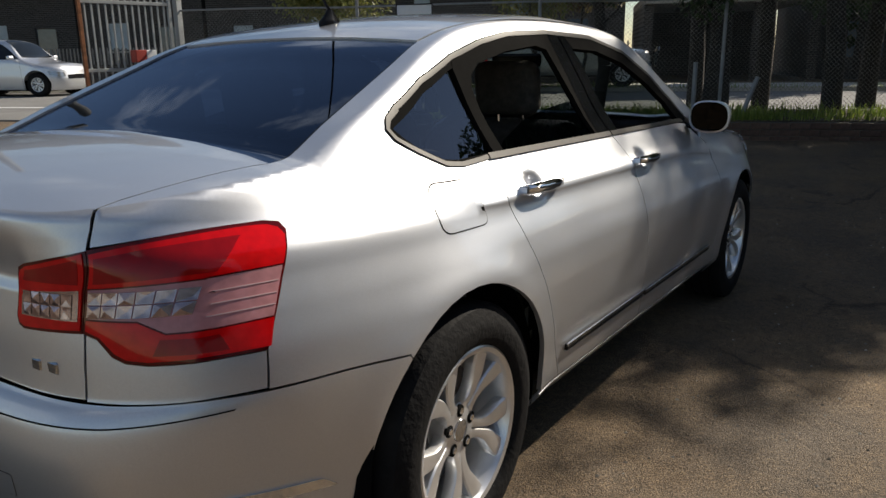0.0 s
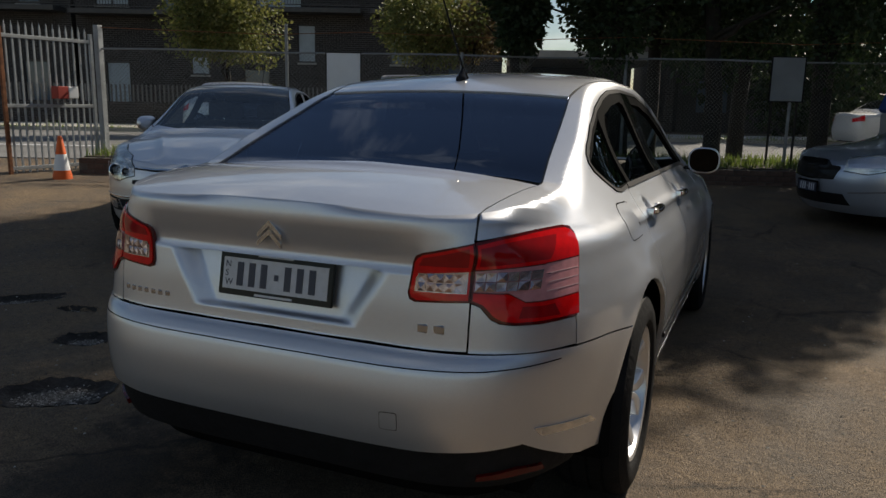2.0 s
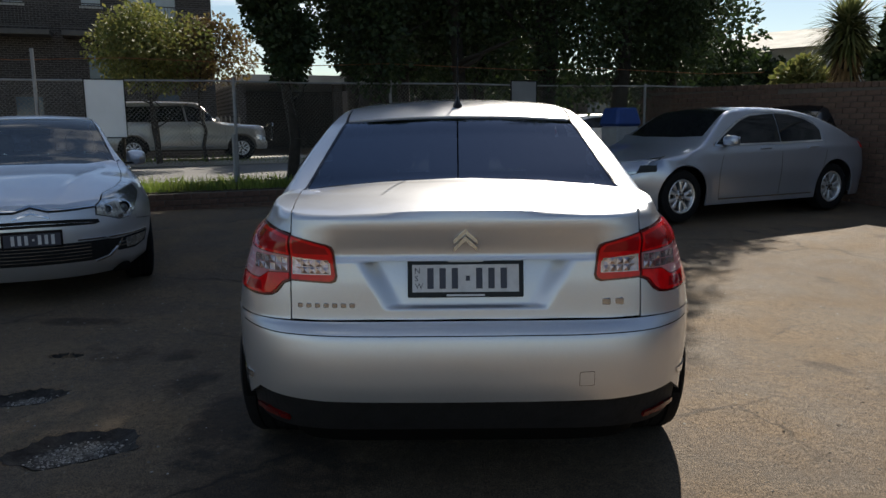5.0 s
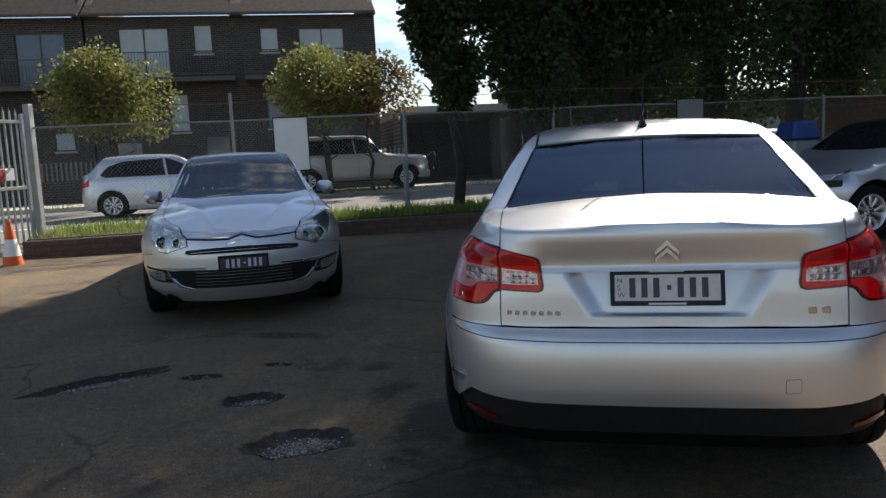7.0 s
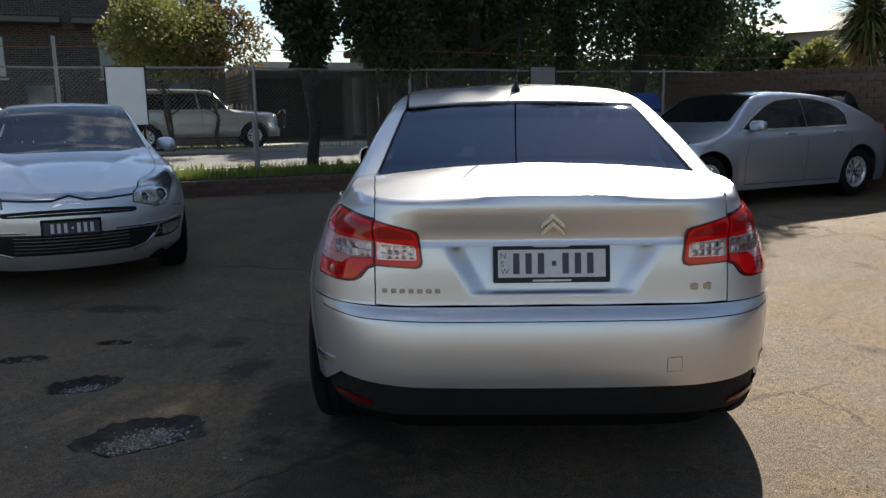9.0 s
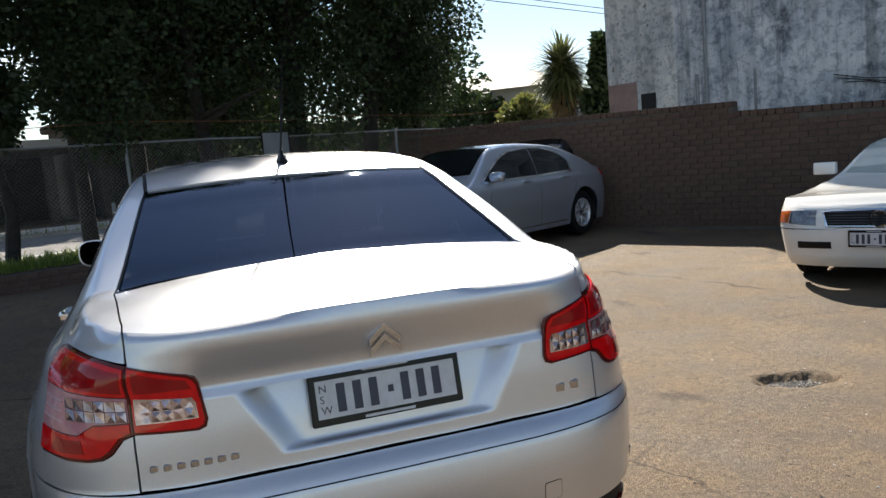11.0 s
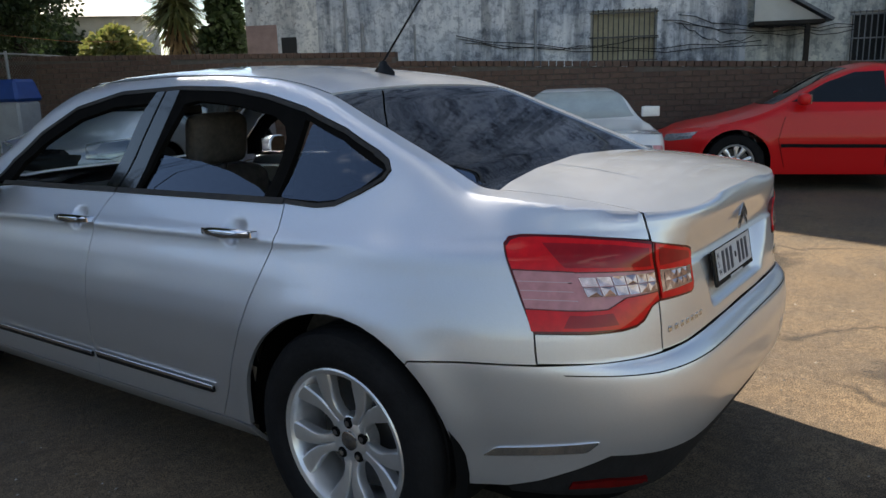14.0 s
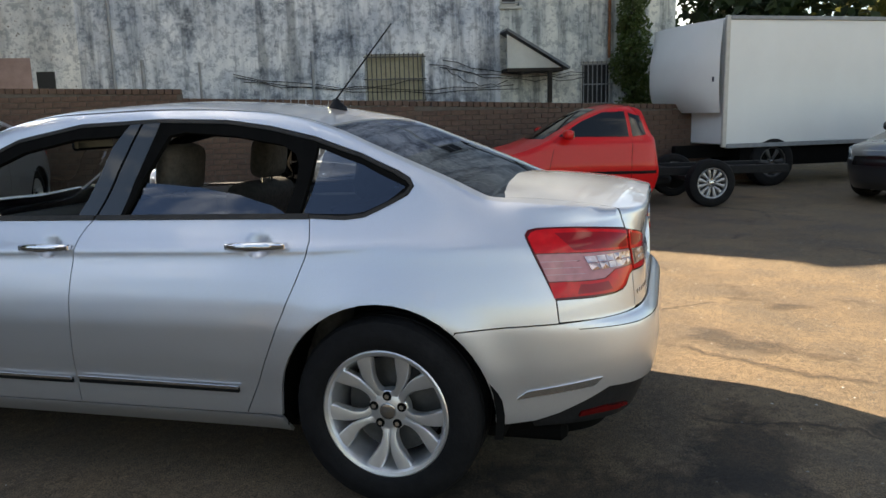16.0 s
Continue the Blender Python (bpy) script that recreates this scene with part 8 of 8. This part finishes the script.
# red cab-chassis ute: a cab in front, bare rails and rear wheels behind
sh, ra, fa = body_shell(2.95, 1.83, 1.44, 2.5, 0.92, 0.33, belt=0.98, hood=0.90, nose=0.665, tail=1.0, roof=(0.10, 0.27), screen=0.60, back=0.03, boxy=9, nfront=2.5, edge=0.02)
sh.arches = (sh.arches[1],)
ux, uy = 7.0, 2.05
MU = pose(ux + 0.75, uy + 0.28, 0.0, 0, 0, 20.5) @ pose(0, -fa, 0)
ute = plain_car("red_ute", "red cab-chassis utility with no tray, bare rails behind the cab", MU, sh, RED_PAINT, (fa,), 0.33,
                [("side_window", [S_(0.48, 1.0), S_(1.45, 1.02), S_(1.1, 1.22), S_(0.8, 1.33), S_(0.5, 1.34)], (1,)), ("side_window", [S_(0.48, 1.0), S_(1.45, 1.02), S_(1.1, 1.22), S_(0.8, 1.33), S_(0.5, 1.34)], (-1,)),
                 ("quarter_window", [S_(0.24, 1.02), S_(0.43, 1.0), S_(0.45, 1.32), S_(0.29, 1.28)], (1,)), ("quarter_window", [S_(0.24, 1.02), S_(0.43, 1.0), S_(0.45, 1.32), S_(0.29, 1.28)], (-1,)),
                 ("windscreen", [T_(0.001, 0.88), T_(0.46, 0.84), T_(0.58, 1.25), T_(0.66, 1.62), T_(0.3, 1.72), T_(0.001, 1.75)], (1, -1))],
                [("headlamp", [F_(0.52, 0.575), F_(0.54, 0.645), S_(2.46, 0.70), S_(2.52, 0.615), F_(0.62, 0.57)], LAMP_GREY, (1,)), ("headlamp", [F_(0.52, 0.575), F_(0.54, 0.645), S_(2.46, 0.70), S_(2.52, 0.615), F_(0.62, 0.57)], LAMP_GREY, (-1,)),
                 ("side_moulding", [S_(0.1, 0.5), S_(0.1, 0.54), S_(1.55, 0.55), S_(1.55, 0.51)], BLACK_TRIM, (1,)), ("side_moulding", [S_(0.1, 0.5), S_(0.1, 0.54), S_(1.55, 0.55), S_(1.55, 0.51)], BLACK_TRIM, (-1,))],
                [[S_(1.5, 0.28), S_(1.58, 0.6), S_(1.5, 0.96)], [S_(0.46, 0.28), S_(0.45, 0.96)]], mirror=(0.98, 1.35, 1.05, 0.045), pairs=5, fine=0.035)
for x in (-0.42, 0.42):
    part("chassis_rail", boxes([((x - 0.05, -2.0, 0.42), (x + 0.05, 0.3, 0.54))], 0.01), BLACK_MATT, ute, "black steel rail")
for y in (-1.95, -1.25, -0.3):
    part("cross_member", boxes([((-0.37, y - 0.04, 0.44), (0.37, y + 0.04, 0.52))], 0.008), BLACK_MATT, ute)
bm = bmesh.new()
box(bm, (-0.3, -0.35, 0.25), (0.3, 0.1, 0.42), 0.05)
part("fuel_tank", smooth(bm), BLACK_MATT, ute)
bm = bmesh.new()
cyl(bm, (-0.7, fa - 2.75, 0.33), (0.7, fa - 2.75, 0.33), 0.05, n=12)
part("rear_axle", bm, DARK_METAL, ute)
for sd in (1, -1):
    wheel(ute, pose(sd * 0.72, fa - 2.75, 0.33, 0, 0, 0 if sd > 0 else 180), 0.33, 0.21, 0.215, 6, label="dark spoked alloy wheel", rim_mat=DARK_ALLOY)

# white box lorry
lor = thing("box_lorry", "white box lorry body with a rounded front fairing", "lorry", pose(10.4, -0.81, 0, 0, 0, math.degrees(math.atan2(-0.854, 0.52))))
WBOX = plain("white_fibreglass", (0.74, 0.75, 0.74), 0.5, 0, 0.05, 0.8, 0.05)
part("box_body", boxes([((0.0, 0.02, 0.74), (6.6, 2.2, 2.80))], 0.02), WBOX, lor, "white box body")
part("corner_post", boxes([((-0.03, -0.01, 0.70), (0.05, 0.05, 2.83))], 0.01), plain("grey_trim", (0.5, 0.48, 0.44), 0.5), lor)
part("base_rail", boxes([((0.05, -0.01, 0.68), (6.6, 0.04, 0.75))], 0.008), GALV, lor)
part("top_rail", boxes([((0.05, -0.008, 2.76), (6.6, 0.03, 2.825))], 0.008), GALV, lor)
bm = bmesh.new()
secs = []
for k in range(13):
    z = 1.27 + 1.50 * k / 12
    f = k / 12
    dep = 0.42 * math.sin(min(1, f * 2.2 + 0.25) * math.pi / 2) * (1 - 0.55 * max(0, f - 0.6) / 0.4)
    secs.append([bm.verts.new((-dep * (1 - (abs(y - 1.1) / 1.12) ** 3.2) - 0.035, y, z)) for y in [0.04 + 2.12 * j / 14 for j in range(15)]])
for p, q in zip(secs, secs[1:]):
    for j in range(14):
        bm.faces.new((p[j], p[j + 1], q[j + 1], q[j]))
bm.faces.new(secs[0])
bmesh.ops.recalc_face_normals(bm, faces=bm.faces)
part("fairing", smooth(bm, 50), WBOX, lor, "rounded white fairing")
part("badge", boxes([((-0.18, 0.10, 1.78), (-0.15, 0.24, 1.86))], 0.004, ), PLATE_INK, lor, "small dark badge")
for y in (0.5, 1.6):
    part("chassis_rail", boxes([((-0.6, y, 0.5), (6.4, y + 0.1, 0.72))]), UNDER, lor)
# added near-black block, gives the shade beneath the box body
part("skirt", boxes([((0.4, 0.1, 0.35), (6.4, 2.1, 0.70))]), UNDER, lor)
for x in (1.0, 4.9):
    for y in (0.14, 2.06):
        wheel(lor, pose(x, y, 0.42, 0, 0, -90 if y < 1 else 90), 0.42, 0.25, 0.25, 6, style="single", label="dusty lorry wheel", rim_mat=DARK_METAL)

# far vehicles along the street
def street_car(kind, s, off, z, paint, label, L, W, H, wb, fo, R, turn=-90, **k):
    sh, ra, fa = body_shell(L, W, H, wb, fo, R, **k)
    belt = k.get("belt", 0.95)
    y0, y1, mid = ra - 0.25, fa - 0.55, (ra + fa) / 2 + 0.05
    r0, r1 = k.get("roof", (0.30, 0.62))
    lamps = []
    for sd in (1, -1):
        lamps += [("headlamp", [F_(0.48, 0.60), F_(0.50, 0.72), S_(L - 0.45, 0.76), S_(L - 0.4, 0.64), F_(0.6, 0.58)], LAMP_CLEAR, (sd,)), ("tail_lamp", [R__(0.52, 0.74), R__(0.52, 0.92), S_(0.32, 0.94), S_(0.30, 0.78)], RED_LENS, (sd,))]
    lamps.append(("grille", [F_(0.0, 0.52), F_(0.42, 0.52), F_(0.42, 0.64), F_(0.0, 0.66)], BLACK_TRIM, (1, -1)))
    return plain_car(kind, label, street(s, off, z, turn), sh, paint, (ra, fa), R, glasshouse(sh, L, belt, H - 0.02, y0, y1, mid, r0 * L, r1 * L, k.get("screen", 0.74) * L, W / 2 - 0.33, k.get("back", 0.14) * L + 0.1),
                     lamps, [[S_(mid, 0.28), S_(mid - 0.02, belt)], [S_(fa - 0.45, 0.3), S_(fa - 0.5, belt - 0.03)]], mirror=(W / 2 + 0.08, fa - 0.7, belt + 0.07), wheel_x=W / 2 - 0.14), sh, ra, fa


hatch, *_ = street_car("silver_hatchback", -6.1, 17.8, 0.18, SILVER, "silver hatchback parked across the street", 4.25, 1.76, 1.5, 2.6, 0.85, 0.31, roof=(0.16, 0.52), screen=0.72, back=0.04, tail=1.05)
suv, *_ = street_car("silver_wagon", -18.4, 20.4, 0.18, SILVER, "silver four-wheel-drive wagon parked across the street", 4.4, 1.83, 1.72, 2.66, 0.8, 0.36, roof=(0.10, 0.55), screen=0.72, back=0.03, tail=1.15, belt=1.08, hood=1.08, nose=0.9)
wcar, *_ = street_car("white_saloon", 12.0, 20.5, 0.18, WHITE_PAINT, "white saloon parked across the street", 4.6, 1.78, 1.45, 2.7, 0.9, 0.31, deck=1.04, tail=1.0)
dcar, *_ = street_car("dark_hatchback", 0, 0, 0, DARK_PAINT, "dark small hatchback behind the ute", 4.0, 1.70, 1.48, 2.5, 0.8, 0.30, roof=(0.16, 0.52), screen=0.72, back=0.04, tail=1.05)
dcar.matrix_basis = pose(8.5, -2.7, 0, 0, 0, 40) @ pose(0, -3.95, 0)
gcar, *_ = street_car("dark_wagon", 0, 0, 0, DARK_PAINT, "dark green wagon parked beyond the silver saloon", 4.5, 1.76, 1.5, 2.65, 0.9, 0.31, roof=(0.12, 0.55), screen=0.72, back=0.04, tail=1.05)
gcar.matrix_basis = pose(6.0, 10.6, 0.12, 0, 0, 117) @ pose(0, -2.25, 0)
# pale four-door ute with a canopy
pk_, psh, pra, pfa = street_car("crew_cab_ute", -1.75, 22.7, 0.29, BEIGE_PAINT, "pale silver crew-cab ute with a canopy and bull bar", 5.1, 1.80, 1.80, 3.08, 0.86, 0.38, roof=(0.06, 0.58), screen=0.70, back=0.015, tail=1.3, belt=1.16, hood=1.16, nose=1.0, boxy=6, nfront=4, tumble=0.2, zsill=0.35)
bm = bmesh.new()
tube(bm, [(-0.75, 5.15, 0.6), (-0.7, 5.22, 1.0), (-0.35, 5.26, 1.12), (0.35, 5.26, 1.12), (0.7, 5.22, 1.0), (0.75, 5.15, 0.6)], 0.035, 8)
part("bull_bar", bm, BLACK_TRIM, pk_, "black bull bar")
for sd in (0.85, -0.95):
    part("step_bar", boxes([((sd, 1.6, 0.42), (sd + 0.1, 3.4, 0.46))], 0.01), GALV, pk_)

# ---- the two saloons ----
car_a = saloon(CAR_TILT)
car_b = copy_thing(car_a, pose(-3.5, 4.14, 0.0, 0, 0, 205.9) @ pose(0, -3.765, 0))
tagged(car_b, "matching silver saloon parked facing the yard, black plate", "car")

# ---- loose stones in the potholes, and small bricks of the walls ----
STONE, _nt, _b = nodes_of("gravel_stone")
_ge = _nt.nodes.new("ShaderNodeNewGeometry")
_nt.links.new(ramp(_nt, _ge.outputs["Random Per Island"], [(0.0, (0.05, 0.045, 0.04)), (0.6, (0.15, 0.14, 0.125)), (1.0, (0.42, 0.40, 0.37))]), _b.inputs["Base Color"])
_b.inputs["Roughness"].default_value = 0.9
DAMP = plain("damp_base", (0.034, 0.029, 0.025), 0.7, 0, 0.6, 22, 0.9, spec=0.3)
for hx, hy, a, b, rot in HOLES[:5]:
    rings, seg = 7, 40
    c, s = math.cos(radians(rot)), math.sin(radians(rot))
    P = []
    for i in range(rings + 1):
        for j in range(seg):
            an = j * 2 * math.pi / seg
            rr = 1.02 * i / rings / (1 + 0.08 * math.sin(5 * an + hx * 7) + 0.04 * math.sin(9 * an + hy * 5) + 0.025 * math.sin(17 * an + hx * 3))
            u, v = a * rr * math.cos(an), b * rr * math.sin(an)
            x, y = hx + u * c - v * s, hy + u * s + v * c
            P.append((x, y, float(ground_z(x, y)) + 0.004))
    Fc = [[i * seg + j, i * seg + (j + 1) % seg, (i + 1) * seg + (j + 1) % seg, (i + 1) * seg + j] for i in range(rings) for j in range(seg)]
    tagged(part("pothole", mesh_of("pothole", P, Fc, [DAMP], True), DAMP), "pothole worn down to its dark damp base", "pothole", kind="structure")
rng = random.Random(12)
V, F = [], []
for hx, hy, a, b, rot in HOLES:
    for _ in range(int(2600 * a * b / 0.046)):
        an, rr = rng.uniform(0, 6.28), min(abs(rng.gauss(0, 0.38)), 0.9 * rng.random() ** 0.3)
        c, s = math.cos(radians(rot)), math.sin(radians(rot))
        u, v = a * rr * math.cos(an), b * rr * math.sin(an)
        x, y = hx + u * c - v * s, hy + u * s + v * c
        r = rng.uniform(0.003, 0.010)
        z = float(ground_z(x, y)) + 0.004
        k = len(V)
        V += [(x + r * rng.uniform(0.6, 1.2) * dx, y + r * rng.uniform(0.6, 1.2) * dy, z + r * (0.55 * dz + 0.25)) for dx, dy, dz in ((1, 0, 0), (0, 1, 0), (-1, 0, 0), (0, -1, 0), (0.1, 0.1, 1))]
        F += [[k, k + 1, k + 4], [k + 1, k + 2, k + 4], [k + 2, k + 3, k + 4], [k + 3, k, k + 4]]
for _ in range(6500):
    x, y = rng.uniform(-6, 5.5), rng.uniform(-2.5, 7)
    if abs(x) < 0.95 and -0.1 < y < 4.8:
        continue
    r = rng.uniform(0.003, 0.009)
    z = float(ground_z(x, y))
    k = len(V)
    V += [(x + r * rng.uniform(0.6, 1.2) * dx, y + r * rng.uniform(0.6, 1.2) * dy, z + r * (0.55 * dz + 0.2)) for dx, dy, dz in ((1, 0, 0), (0, 1, 0), (-1, 0, 0), (0, -1, 0), (0.1, 0.1, 1))]
    F += [[k, k + 1, k + 4], [k + 1, k + 2, k + 4], [k + 2, k + 3, k + 4], [k + 3, k, k + 4]]
tagged(part("loose_stones", mesh_of("stones", V, F), STONE), "loose gravel stones in the potholes and on the yard", "gravel", kind="stuff")


def brick_mesh(w, d, h):
    bm = bmesh.new()
    box(bm, (-w / 2, -d / 2, -h / 2), (w / 2, d / 2, h / 2), 0.004)
    me = bpy.data.meshes.new("brick")
    bm.to_mesh(me)
    bm.free()
    me.materials.append(BRICK)
    return me


BM_ = brick_mesh(0.23, 0.10, 0.076)
rng = random.Random(4)
for r in range(3):
    n = int((PL1 - PL0) / 0.24)
    for i in range(n):
        s = PL0 + 0.12 + i * 0.24 + (0.12 if r % 2 else 0)
        ob = new("brick", BM_)
        ob.parent = planter_wall
        ob.matrix_basis = street(s, PLO - 0.048 + rng.uniform(-0.004, 0.004), 0.175 + 0.086 * r + 0.0, rng.uniform(-0.8, 0.8))
rest_v, rest_f, count = [], [], 0
row = 0
z = 0.0
cube_v = [(v.co.x, v.co.y, v.co.z) for v in BM_.vertices]
cube_f = [list(p.vertices) for p in BM_.polygons]
while z < 2.0:
    x = WL + (0.12 if row % 2 else 0.0)
    while x < WR:
        if z + 0.04 < wall_top(x) - 0.02 and not (row == 0):
            j = rng.uniform(-0.0012, 0.0012)
            if -3.2 < x < 0.9 and count < 300 and 0.55 < z:
                ob = new("brick", BM_)
                ob.parent, ob.matrix_basis = yard_wall, pose(x, 0.047 + j, z, 0, 0, rng.uniform(-0.3, 0.3))
                count += 1
            else:
                k = len(rest_v)
                rest_v += [(a + x, b + 0.047 + j, c + z) for a, b, c in cube_v]
                rest_f += [[q + k for q in f] for f in cube_f]
        x += 0.242
    z += 0.086
    row += 1
rb = part("brickwork", mesh_of("brickwork", rest_v, rest_f, [BRICK]), BRICK, yard_wall, "red-brown bricks")
rb["kind"] = "stuff"
bm = bmesh.new()
for k in range(int((WR - WL) / 0.12)):
    x = WL + 0.06 + 0.12 * k
    box(bm, (x - 0.053, -0.01, wall_top(x) - 0.02), (x + 0.053, 0.21, wall_top(x) + 0.06), 0.004)
cp = part("coping", bm, BRICK, yard_wall, "bricks on edge along the wall top")
cp["kind"] = "stuff"
